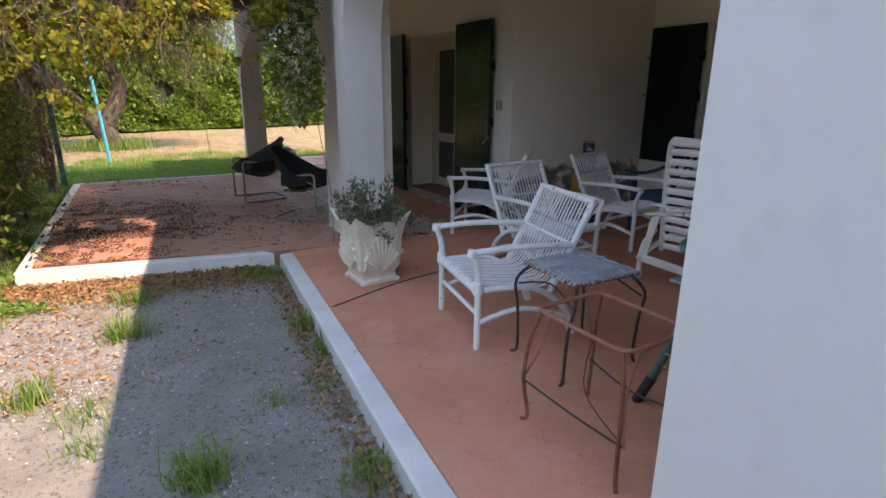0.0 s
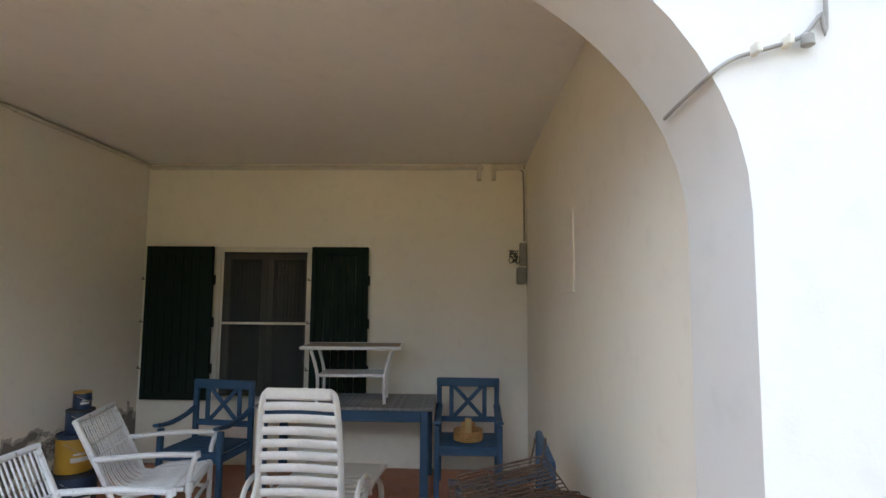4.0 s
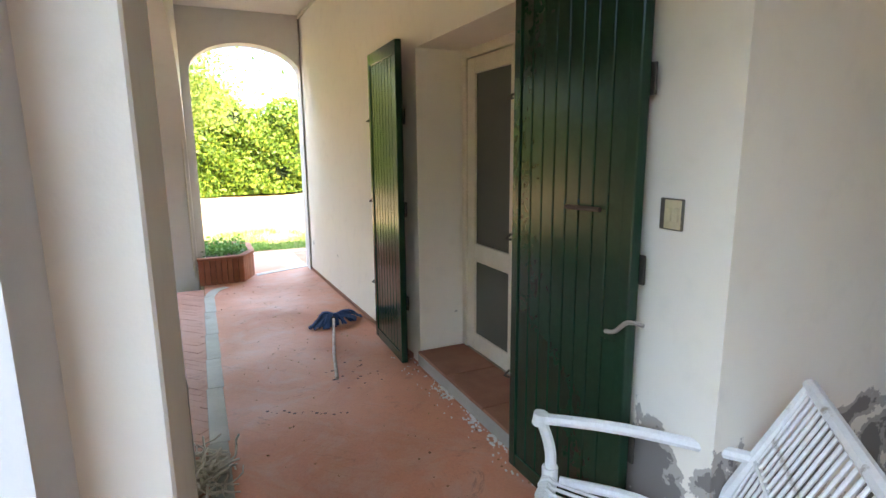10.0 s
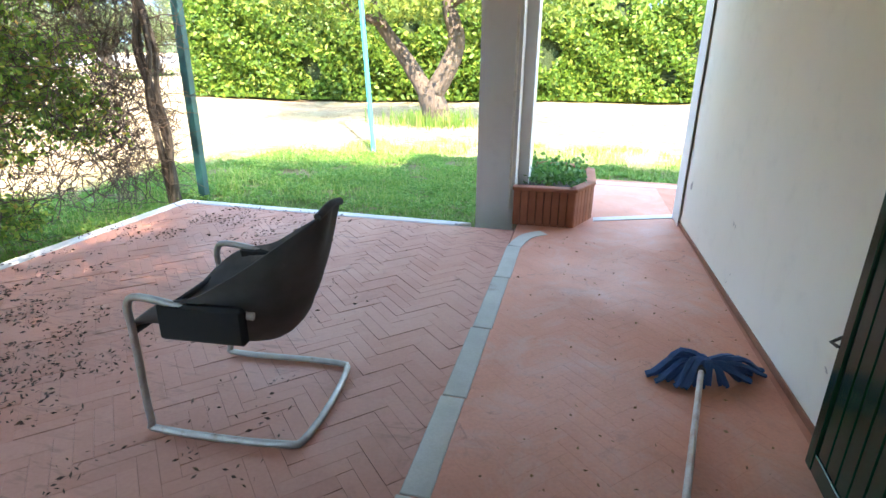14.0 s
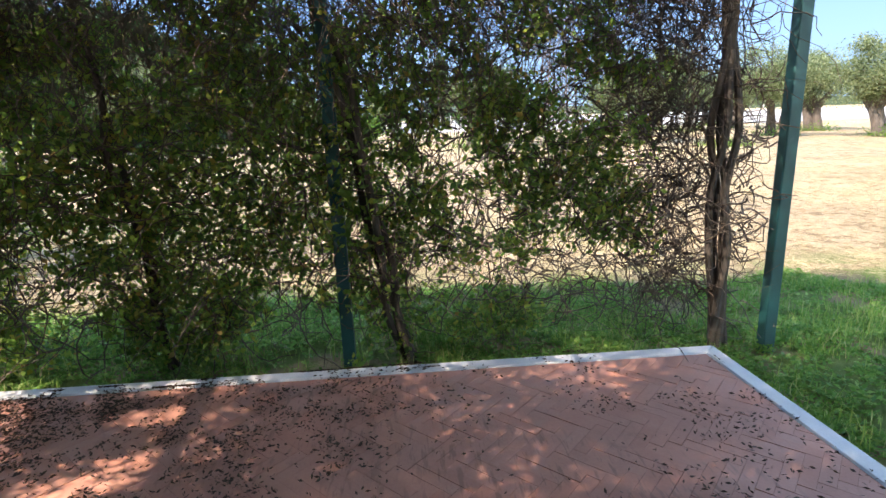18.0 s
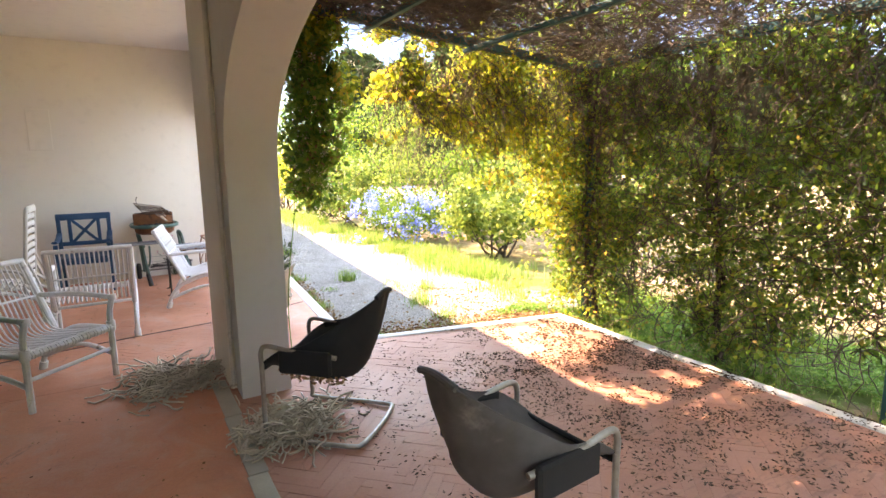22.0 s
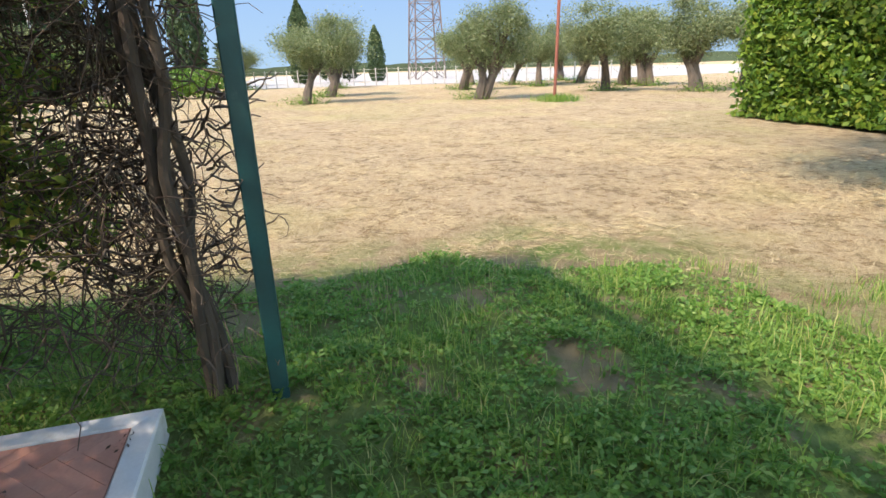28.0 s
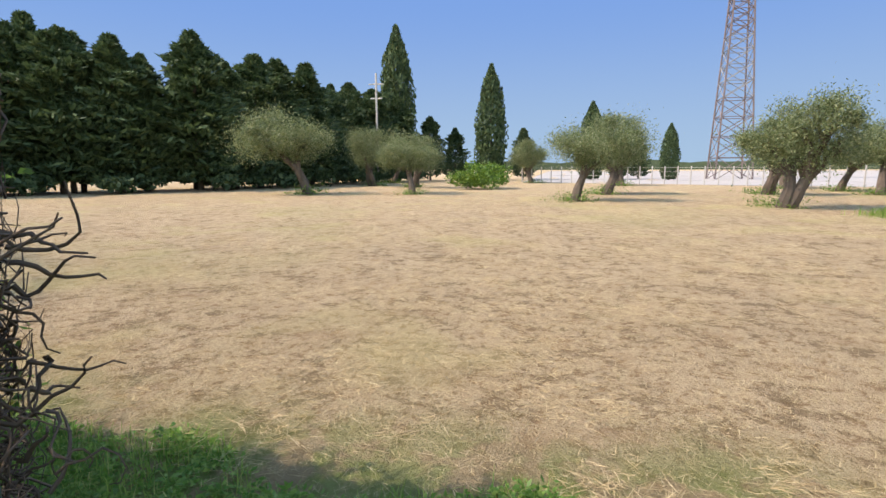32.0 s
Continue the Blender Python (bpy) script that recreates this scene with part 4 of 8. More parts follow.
def basket():
    th = thing("basket", "small round straw basket with a wooden tap handle on the chair", "basket", pose(5.05, 1.10, 0.445))
    part("bowl", lathe([(0.09, 0.0), (0.125, 0.04), (0.13, 0.09), (0.118, 0.09), (0.11, 0.05), (0.085, 0.012)], 20), BASKET, th, smooth=True)
    for k in range(5):
        rod("woven_band", [(0.127 * math.cos(a), 0.127 * math.sin(a), 0.02 + 0.018 * k) for a in np.linspace(0, 2 * math.pi, 20, endpoint=False)], 0.007, BASKET, th, 5, closed=True)
    part("wooden_block", box(-0.03, -0.03, 0.06, 0.03, 0.03, 0.19, 0.008), mat("pale_wood", (0.55, 0.36, 0.17), (0.46, 0.30, 0.14), 8, 0.7), th, "pale wooden block")
    part("block_bar", box(-0.02, -0.06, 0.13, 0.02, 0.06, 0.16, 0.006), BASKET, th)
    return th


basket()


RACK = mat("burnt_rusty_wire", (0.115, 0.06, 0.038), (0.065, 0.04, 0.03), 8, 0.7, 0.3, 80, 0.2, 0.002)


def barbecue():
    """An old charcoal barbecue on bent green tubes with two wheels."""
    th = thing("barbecue", "rusty charcoal barbecue on a faded green tube stand with wheels", "barbecue", pose(2.31, 0.915, 0) @ Matrix.Diagonal((0.97, 0.90, 1, 1)))
    # stand: two bent arches, feet towards +y, wheels towards -y
    for x in (-0.34, 0.16):
        rod("stand_tube", [(x - 0.04, 0.33, 0.02), (x, 0.22, 0.33), (x + 0.03, 0.12, 0.60), (x + 0.05, 0.0, 0.645), (x + 0.05, -0.14, 0.63), (x + 0.03, -0.26, 0.50), (x, -0.30, 0.10)], 0.024, BBQ_GREEN, th, 10, curve=6, flat=0.75)
        part("rubber_foot", tube([(x - 0.045, 0.345, 0.0), (x - 0.02, 0.285, 0.15)], 0.028, 10), BLACK_PLASTIC, th, "black rubber foot", True)
        wheel = part("wheel", lathe([(0.02, -0.025), (0.07, -0.03), (0.095, -0.028), (0.11, -0.01), (0.11, 0.01), (0.095, 0.028), (0.07, 0.03), (0.02, 0.025)], 24, m=pose(x - 0.07 if x < 0 else x + 0.07, -0.32, 0.11, 0, 90)), BLACK_PLASTIC, th, "black plastic wheel", True)
        part("hub_cap", lathe([(0.026, -0.036), (0.026, 0.036)], 14, m=pose(x - 0.07 if x < 0 else x + 0.07, -0.32, 0.11, 0, 90)), SWITCH_P, wheel, "ivory hub cap", True)
    rod("axle", [(-0.44, -0.32, 0.11), (0.26, -0.32, 0.11)], 0.009, IRON, th)

    def oval(a, b, z, n=36):
        out = []
        for k in range(n):
            t = 2 * math.pi * k / n
            c, s = math.cos(t), math.sin(t)
            out.append((a * math.copysign(abs(c) ** 0.78, c), b * math.copysign(abs(s) ** 0.78, s), z))
        return out

    def shell(levels, close_bottom=True, arc=None):
        bm = bmesh.new()
        rings = [[bm.verts.new(q) for q in (oval(a, b, z) if arc is None else oval(a, b, z)[arc[0]:arc[1]])] for a, b, z in levels]
        n = len(rings[0])
        for p, q in zip(rings, rings[1:]):
            for k in range(n if arc is None else n - 1):
                bm.faces.new((p[k], p[(k + 1) % n], q[(k + 1) % n], q[k]))
        if close_bottom and arc is None:
            bm.faces.new(rings[0][::-1])
        return bm

    part("fire_pan", shell([(0.20, 0.28, 0.655), (0.235, 0.345, 0.68), (0.25, 0.365, 0.77), (0.238, 0.353, 0.77), (0.225, 0.335, 0.69), (0.20, 0.29, 0.675)]), RUST, th, "rusty fire pan", True)
    rod("rim_tube", oval(0.275, 0.40, 0.765), 0.022, BBQ_GREEN, th, 8, closed=True, label="flaking green rim")
    bm = bmesh.new()
    ring = oval(0.246, 0.36, 0.0, 60)
    half = [q for q in ring if q[1] < 0.10 and not (q[0] < -0.05 and q[1] > -0.08)]
    half.sort(key=lambda q: math.atan2(q[1] + 0.05, q[0]))
    half = sorted(half, key=lambda q: (math.degrees(math.atan2(q[1], q[0])) + 180 - 60) % 360)
    lo, hi, li, hi2 = [], [], [], []
    for q in half:
        for lst, f, z in ((lo, 1.0, 0.772), (hi, 1.0, 0.905), (hi2, 0.985, 0.905), (li, 0.985, 0.772)):
            lst.append(bm.verts.new((q[0] * f, q[1] * f, z)))
    for k in range(len(half) - 1):
        for p, q in ((lo, hi), (hi, hi2), (hi2, li), (li, lo)):
            bm.faces.new((p[k], p[k + 1], q[k + 1], q[k]))
    part("wind_shield", bm, RUST, th, "rusty brown wind shield", True)
    part("ash_bed", box(-0.19, -0.28, 0.70, 0.19, 0.28, 0.745, 0.02), ASH, th, "grey ash and charcoal")
    r = random.Random(8)
    coals = bmesh.new()
    for k in range(60):
        x, y = r.uniform(-0.17, 0.17), r.uniform(-0.1, 0.28)
        s = r.uniform(0.012, 0.03)
        box(-s, -s * 0.7, -s * 0.6, s, s * 0.7, s * 0.6, s * 0.25, coals, pose(x, y, 0.75, r.uniform(0, 90), r.uniform(0, 90), r.uniform(0, 180)))
    part("charcoal", coals, COAL, th)

    def rack(name, a, b, m, handle, bars=15):
        bm = bmesh.new()
        tube([(-a, -b, 0), (a, -b, 0), (a, b, 0), (-a, b, 0)], 0.0045, 6, bm, closed=True)
        for k in range(1, bars):
            x = -a + 2 * a * k / bars
            tube([(x, -b, 0), (x, b, 0)], 0.0028, 5, bm)
        for y in (-b / 3, b / 3):
            tube([(-a, y, 0.004), (a, y, 0.004)], 0.0028, 5, bm)
        bm.transform(m)
        ob = part(name, bm, RACK, th, "rusty wire grill rack", True)
        if handle:
            h = tube(smooth_line([(-0.03, b, 0.0), (-0.025, b + 0.2, 0.0), (0.0, b + 0.42, 0.0), (0.025, b + 0.2, 0.0), (0.03, b, 0.0)], 5), 0.0035, 6)
            h.transform(m)
            part("rack_handle", h, CHROME, th, smooth=True)
        return ob

    rack("grill_rack", 0.21, 0.30, pose(0.0, 0.02, 0.905, 3, -4, 0), False)
    rack("grill_rack", 0.17, 0.21, pose(0.0, 0.06, 0.955, -9, -9, 12), True, 12)
    rack("grill_rack", 0.15, 0.20, pose(-0.04, 0.05, 0.925, -1, 3, 6), True, 12)
    rack("grill_rack", 0.17, 0.21, pose(0.02, 0.05, 0.985, -9, -10, 12), False, 12)
    rod("rack_prong", [(0.19, -0.10, 1.02), (0.185, -0.12, 1.10), (0.17, -0.12, 1.13)], 0.004, RACK, th, 6, curve=3)
    rod("rack_prong", [(0.19, -0.05, 1.02), (0.185, -0.07, 1.10), (0.17, -0.07, 1.13)], 0.004, RACK, th, 6, curve=3)
    grip = tube([(0, 0.40, 0), (0, 0.62, 0)], 0.016, 8, flat=0.6)
    grip.transform(pose(0.0, 0.06, 0.955, -9, -9, 12))
    part("wooden_grip", grip, mat("bleached_wood", (0.56, 0.44, 0.32), (0.48, 0.37, 0.27), 9, 0.8), th, "bleached wooden grip", True)
    part("knob_plate", box(-0.24, -0.10, 0.91, -0.15, -0.02, 0.93, 0.004, m=pose(0.04, 0, 0.0)), PLASTIC, th, "white bent plate")
    # wire basket below, and side shelf
    bm = bmesh.new()
    for k in range(12):
        y = -0.24 + 0.48 * k / 11
        tube([(-0.36, y, 0.30), (-0.35, y, 0.2), (0.15, y, 0.2), (0.16, y, 0.30)], 0.0025, 5, bm)
    for x, z in ((-0.36, 0.30), (-0.354, 0.23), (0.16, 0.30), (-0.1, 0.2)):
        tube([(x, -0.25, z), (x, 0.25, z)], 0.0032, 5, bm)
    for y in (-0.25, 0.25):
        tube([(-0.36, y, 0.30), (0.16, y, 0.30)], 0.0032, 5, bm)
    part("wire_basket", bm, CHROME, th, "thin wire basket", True)
    r2 = random.Random(5)
    ember = bmesh.new()
    for k in range(14):
        x, y = r2.uniform(-0.3, 0.1), r2.uniform(-0.2, 0.2)
        tube([(x, y, 0.22), (x + r2.uniform(-0.2, 0.2), y + r2.uniform(-0.2, 0.2), 0.23 + r2.uniform(0, 0.05))], r2.uniform(0.004, 0.014), 6, ember)
    part("tongs_and_sticks", ember, IRON, th, smooth=True)
    for k in range(2):
        part("shelf_board", box(-0.12, 0.165, 0.548, 0.50, 0.30, 0.568, 0.006, m=pose(0, k * 0.15, 0)), GREY_WOOD, th, "weathered grey shelf board")
    rod("shelf_bracket", [(0.16, 0.06, 0.54), (0.16, 0.30, 0.532), (0.16, 0.47, 0.532)], 0.014, BBQ_GREEN, th, 8, curve=4)
    rod("shelf_bracket", [(0.10, 0.44, 0.532), (0.10, 0.36, 0.36), (0.12, 0.26, 0.25)], 0.012, BBQ_GREEN, th, 8, curve=4)
    return th


barbecue()


def urn():
    """Cast planter, square, flared, with a shell in relief on each side."""
    th = thing("planter_urn", "cream cast-stone planter with shell reliefs and scalloped rim", "planter", pose(1.50, 3.54, 0, 0, 0, 4) @ Matrix.Diagonal((0.84, 0.84, 0.93, 1)))
    bm = bmesh.new()

    def ring(h, z, wave=0.0, cup=0.0):
        out = []
        n = 10
        for side in range(4):
            for k in range(n):
                u = -1 + 2 * k / n
                x, y = h * u, -h * (1 + cup * (1 - u * u))
                zz = z + wave * (abs(u) ** 3 - 0.35 + 0.25 * math.cos(u * math.pi * 2))
                for _ in range(side):
                    x, y = -y, x
                out.append(bm.verts.new((x, y, zz)))
        return out

    prof = [(0.185, 0.0, 0, 0), (0.19, 0.035, 0, 0), (0.17, 0.05, 0, 0), (0.165, 0.085, 0, 0.05), (0.195, 0.14, 0, 0.12), (0.205, 0.25, 0, 0.1),
            (0.215, 0.38, 0.01, 0.03), (0.24, 0.48, 0.03, 0.0), (0.275, 0.54, 0.06, -0.03), (0.28, 0.56, 0.06, -0.03), (0.262, 0.56, 0.055, -0.03), (0.23, 0.50, 0.02, 0)]
    rings = [ring(h, z, wv, c) for h, z, wv, c in prof]
    for p, q in zip(rings, rings[1:]):
        for k in range(len(p)):
            bm.faces.new((p[k], p[(k + 1) % len(p)], q[(k + 1) % len(q)], q[k]))
    bm.faces.new(rings[0][::-1])
    part("body", bm, URN, th, smooth=True)
    for side in range(4):
        bm = bmesh.new()
        for k in range(9):
            a = radians(-66 + 132 * k / 8)
            pts = [(0.015 * math.sin(a), -0.195, 0.12), (0.10 * math.sin(a), -0.235, 0.12 + 0.12 * math.cos(a) + 0.02), (0.18 * math.sin(a), -0.235, 0.13 + 0.31 * math.cos(a))]
            tube(smooth_line(pts, 4), 0.015, 6, bm, r2=0.031)
        tube(smooth_line([(-0.19, -0.2, 0.46), (-0.14, -0.215, 0.30), (-0.17, -0.205, 0.14)], 5), 0.028, 6, bm, r2=0.018)
        tube(smooth_line([(0.19, -0.2, 0.46), (0.14, -0.215, 0.30), (0.17, -0.205, 0.14)], 5), 0.028, 6, bm, r2=0.018)
        part("shell_relief", bm, URN, th, smooth=True, m=pose(0, 0, 0, 0, 0, 90 * side))
        part("foot", box(-0.2, -0.2, -0.0, -0.13, -0.13, 0.03, 0.008, m=pose(0, 0, 0, 0, 0, 90 * side)), URN, th)
    part("soil", box(-0.22, -0.22, 0.40, 0.22, 0.22, 0.47, 0.02), SOIL, th)
    return th


urn()


def urn_plant():
    th = thing("potted_shrub", "straggly green shrub with dry stems in the planter", "plant", pose(1.50, 3.54, 0.42) @ Matrix.Diagonal((0.85, 0.85, 1, 1)))
    g = np.random.default_rng(11)
    st = np.zeros((56, 3)) + g.normal(size=(56, 3)) * [0.09, 0.09, 0]
    d = g.normal(size=(56, 3)) * [0.7, 0.7, 0.3] + [-0.15, 0, 0.9]
    lines = wander(g, st, d, g.uniform(0.28, 0.46, 56), 7, 0.22)
    v, f = twig_arrays(lines, np.linspace(0.004, 0.0015, 7)[None].repeat(56, 0))
    stuff("stem", v, f, TWIG, kind="", parent=th)
    c = lines[:44, 2:].reshape(-1, 3).repeat(9, 0)
    c = c + g.normal(size=c.shape) * 0.022
    v, f = leaf_arrays(g, c, 0.055, 0.28, 0.1)
    stuff("foliage", v, f, LEAF_GREY, kind="", parent=th)
    st = np.zeros((24, 3)) + g.normal(size=(24, 3)) * [0.1, 0.1, 0]
    d = g.normal(size=(24, 3)) * [0.6, 0.6, 0.1] + [-0.75, 0.25, 0.75]
    lines = wander(g, st, d, g.uniform(0.4, 0.85, 24), 10, 0.3, 0.05)
    v, f = twig_arrays(lines, np.linspace(0.003, 0.0012, 10)[None].repeat(24, 0))
    stuff("dry_stem", v, f, DRY_TWIG, "dry grey tendrils", kind="", parent=th)


LEAF_GREY = leaf_mat("grey_green_leaf", [(0, (0.05, 0.085, 0.04)), (0.6, (0.09, 0.13, 0.06)), (1, (0.16, 0.18, 0.09))], 0.2)
urn_plant()


def tins():
    """A pile of four paint tins."""
    def tin(z, r, h, body, lid, what, dx=0.0, dy=0.0):
        th = thing("paint_tin", what, "paint tin", pose(4.46 + dx, 4.22 + dy, z), group="stacked paint tins")
        part("can", lathe([(r * 0.97, 0.0), (r, 0.006), (r, h * 0.9), (r * 0.98, h * 0.93)], 28), body, th, smooth=True)
        part("lid", lathe([(r * 1.02, h * 0.9), (r * 1.03, h * 0.93), (r * 1.02, h), (r * 0.93, h), (r * 0.9, h * 0.97), (0.001, h * 0.97)], 28), lid, th, smooth=True)
        lab = bmesh.new()
        for z0, z1, a0, a1 in ((0.30, 0.42, 205, 262), (0.48, 0.53, 212, 250)):
            n = 8
            lo = [lab.verts.new((r * 1.006 * math.cos(radians(a0 + (a1 - a0) * k / n)), r * 1.006 * math.sin(radians(a0 + (a1 - a0) * k / n)), h * z0)) for k in range(n + 1)]
            hi = [lab.verts.new((v.co.x, v.co.y, h * z1)) for v in lo]
            for k in range(n):
                lab.faces.new((lo[k], lo[k + 1], hi[k + 1], hi[k]))
        part("label_bar", lab, LABEL_PALE, th, "pale printed label bars")
        rod("wire_handle", smooth_line([(-r * 1.02, 0, h * 0.8), (-r * 0.7, -r * 0.85, h * 0.55), (0, -r * 1.08, h * 0.45), (r * 0.7, -r * 0.85, h * 0.55), (r * 1.02, 0, h * 0.8)], 4), 0.003, CHROME, th, 5)

    tin(0.0, 0.155, 0.32, TIN_BLUE, BLACK_PLASTIC, "dark blue paint bucket on the floor")
    tin(0.32, 0.13, 0.29, TIN_YELLOW, TIN_BLUE, "ochre yellow paint bucket with a blue lid", -0.02)
    tin(0.61, 0.10, 0.175, TIN_BLUE, BLACK_PLASTIC, "dark blue paint tin", 0.02)
    tin(0.785, 0.065, 0.14, TIN_BLUE, TIN_YELLOW, "small dark paint tin with a yellow lid", 0.03)


tins()


def valerian():
    th = thing("flowering_weed", "thin green weed with small pink flowers by the wall", "plant", pose(2.10, 0.56, 0.0))
    g = np.random.default_rng(23)
    st = g.normal(size=(9, 3)) * [0.02, 0.01, 0]
    d = g.normal(size=(9, 3)) * [0.3, 0.12, 0.2] + [0.05, 0.12, 1.2]
    ln = wander(g, st, d, g.uniform(0.3, 0.62, 9), 8, 0.2)
    v, f = twig_arrays(ln, np.linspace(0.0035, 0.0015, 8)[None].repeat(9, 0))
    stuff("stem", v, f, LEAF_GREY, kind="", parent=th)
    c = ln[:, 1:7].reshape(-1, 3).repeat(3, 0) + g.normal(size=(162, 3)) * 0.012
    v, f = leaf_arrays(g, c, 0.035, 0.4, 0.1)
    stuff("foliage", v, f, LEAF_GREY, kind="", parent=th)
    c = ln[:, 7].repeat(14, 0) + g.normal(size=(126, 3)) * 0.014
    v, f = leaf_arrays(g, c, 0.014, 0.8, 0)
    stuff("blossom", v, f, leaf_mat("pink_petal", [(0, (0.55, 0.16, 0.20)), (1, (0.62, 0.26, 0.28))], 0.3), "small pink flower heads", kind="", parent=th)


valerian()

# ---- doors, windows and fixtures of the porch ----
def shutter(name, width, height, thick, boards, m, label, paint=GREEN):
    """A ledged board shutter; local x along its width, its outer face towards -y, standing on z 0."""
    th = thing(name, label, "shutter", m, group="dark green shutters")
    me = mesh_of(box(0.004, -0.012, 0.0, (width - 0.10) / boards - 0.002, 0.012, height - 0.16, 0.003), "board", paint)
    part("frame_stile", box(0, -thick / 2, 0, 0.05, thick / 2, height, 0.004), paint, th)
    part("frame_stile", box(width - 0.05, -thick / 2, 0, width, thick / 2, height, 0.004), paint, th)
    part("frame_rail", box(0.05, -thick / 2 + 0.002, height - 0.09, width - 0.05, thick / 2 - 0.002, height, 0.003), paint, th)
    part("frame_rail", box(0.05, -thick / 2 + 0.002, 0, width - 0.05, thick / 2 - 0.002, 0.07, 0.003), paint, th)
    for k in range(boards):
        shared("board", me, th, pose(0.05 + k * (width - 0.10) / boards, -0.003, 0.07))
    for z in (height * 0.2, height * 0.5, height * 0.78):
        part("hinge", box(width - 0.02, thick / 2, z - 0.05, width + 0.015, thick / 2 + 0.012, z + 0.05, 0.003), IRON, th, "black iron hinge")
        part("hook", tube([(-0.004, -thick / 2, z), (-0.03, -thick / 2 - 0.01, z), (-0.035, -thick / 2 + 0.02, z + 0.02)], 0.006, 6), IRON, th, smooth=True)
    return th


# door shutters, folded back on the wall (local x runs along -y, outer face to -x)
SH = 2.185
a = shutter("door_shutter", 0.67, SH, 0.045, 8, Matrix.Translation((3.47, 7.53, 0.03)) @ Matrix.Rotation(radians(-92), 4, "Z"), "dark green glossy wooden door shutter folded back on the wall")
b = shutter("door_shutter", 0.71, SH, 0.045, 8, Matrix.Translation((3.485, 5.50, 0.03)) @ Matrix.Rotation(radians(-89), 4, "Z"), "dark green glossy wooden door shutter with an iron latch")
part("latch", tube(smooth_line([(0.62, -0.03, 0.86), (0.68, -0.045, 0.88), (0.74, -0.05, 0.93), (0.79, -0.03, 0.93)], 4), 0.008, 6), METER_GREY, b, "grey iron latch", True)
part("latch_plate", box(0.59, -0.028, 0.83, 0.66, -0.022, 0.86, 0.002, m=None), GREEN, b)
part("shutter_handle", tube([(0.40, -0.045, 1.28), (0.58, -0.045, 1.285)], 0.009, 6), IRON, b, smooth=True)
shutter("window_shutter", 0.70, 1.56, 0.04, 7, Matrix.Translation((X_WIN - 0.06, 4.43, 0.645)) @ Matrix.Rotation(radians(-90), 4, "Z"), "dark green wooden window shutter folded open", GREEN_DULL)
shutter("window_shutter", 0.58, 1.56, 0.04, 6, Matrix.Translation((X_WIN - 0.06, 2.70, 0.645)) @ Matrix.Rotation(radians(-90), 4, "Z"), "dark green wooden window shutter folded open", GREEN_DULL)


def framed_pane(parent, x, y0, y1, z0, z1, glass, depth=0.012, name="pane"):
    p = part(name, box(x - depth / 2, y0, z0, x + depth / 2, y1, z1), glass, parent)
    p.visible_shadow = glass is not GLASS
    return p


# door: two white leaves, each with a tall and a low frosted pane
dr = thing("door_1", "white painted double glass door with frosted panes, closed", "door", kind=S)
DX, DZ0 = 3.935, 0.105
part("door_frame", box(DX - 0.03, DOOR_Y1 - 0.06, DZ0, DX + 0.04, DOOR_Y1 - 0.002, DOOR_Z - 0.002, 0.004), WHITE_WOOD, dr)
part("door_frame", box(DX - 0.03, DOOR_Y0 + 0.002, DZ0, DX + 0.04, DOOR_Y0 + 0.06, DOOR_Z - 0.002, 0.004), WHITE_WOOD, dr)
part("door_frame", box(DX - 0.03, DOOR_Y0 + 0.06, DOOR_Z - 0.06, DX + 0.04, DOOR_Y1 - 0.06, DOOR_Z - 0.002, 0.004), WHITE_WOOD, dr)
mid = (DOOR_Y0 + DOOR_Y1) / 2
for y0, y1 in ((DOOR_Y0 + 0.063, mid - 0.002), (mid + 0.002, DOOR_Y1 - 0.063)):
    leaf = part("door_leaf", box(DX - 0.02, y0, DZ0 + 0.005, DX + 0.022, y0 + 0.105, DOOR_Z - 0.065, 0.005), WHITE_WOOD, dr)
    part("stile", box(DX - 0.02, y1 - 0.105, DZ0 + 0.005, DX + 0.022, y1, DOOR_Z - 0.065, 0.005), WHITE_WOOD, leaf)
    for z0, z1 in ((DZ0 + 0.005, DZ0 + 0.125), (0.755, 0.88), (DOOR_Z - 0.165, DOOR_Z - 0.066)):
        part("rail", box(DX - 0.018, y0 + 0.106, z0, DX + 0.02, y1 - 0.106, z1, 0.004), WHITE_WOOD, leaf)
    framed_pane(leaf, DX + 0.004, y0 + 0.10, y1 - 0.10, DZ0 + 0.115, 0.765, FROST)
    framed_pane(leaf, DX + 0.004, y0 + 0.10, y1 - 0.10, 0.87, DOOR_Z - 0.155, FROST)
part("door_handle", tube(smooth_line([(DX - 0.02, mid - 0.055, 1.16), (DX - 0.07, mid - 0.055, 1.16), (DX - 0.075, mid - 0.10, 1.165), (DX - 0.07, mid - 0.17, 1.15)], 4), 0.011, 8), WHITE_WOOD, dr, "white lever handle", True)
part("handle_plate", box(DX - 0.028, mid - 0.085, 1.10, DX - 0.021, mid - 0.035, 1.22, 0.004), WHITE_WOOD, dr)
part("key_cylinder", lathe([(0.022, 0), (0.022, 0.014), (0.008, 0.016)], 16, m=Matrix.Translation((DX - 0.02, mid - 0.045, 1.062)) @ Matrix.Rotation(radians(-90), 4, "Y")), WHITE_WOOD, dr, smooth=True)
part("keyhole", box(DX - 0.042, mid - 0.052, 1.052, DX - 0.034, mid - 0.038, 1.072, 0.001), BLACK_PLASTIC, dr)
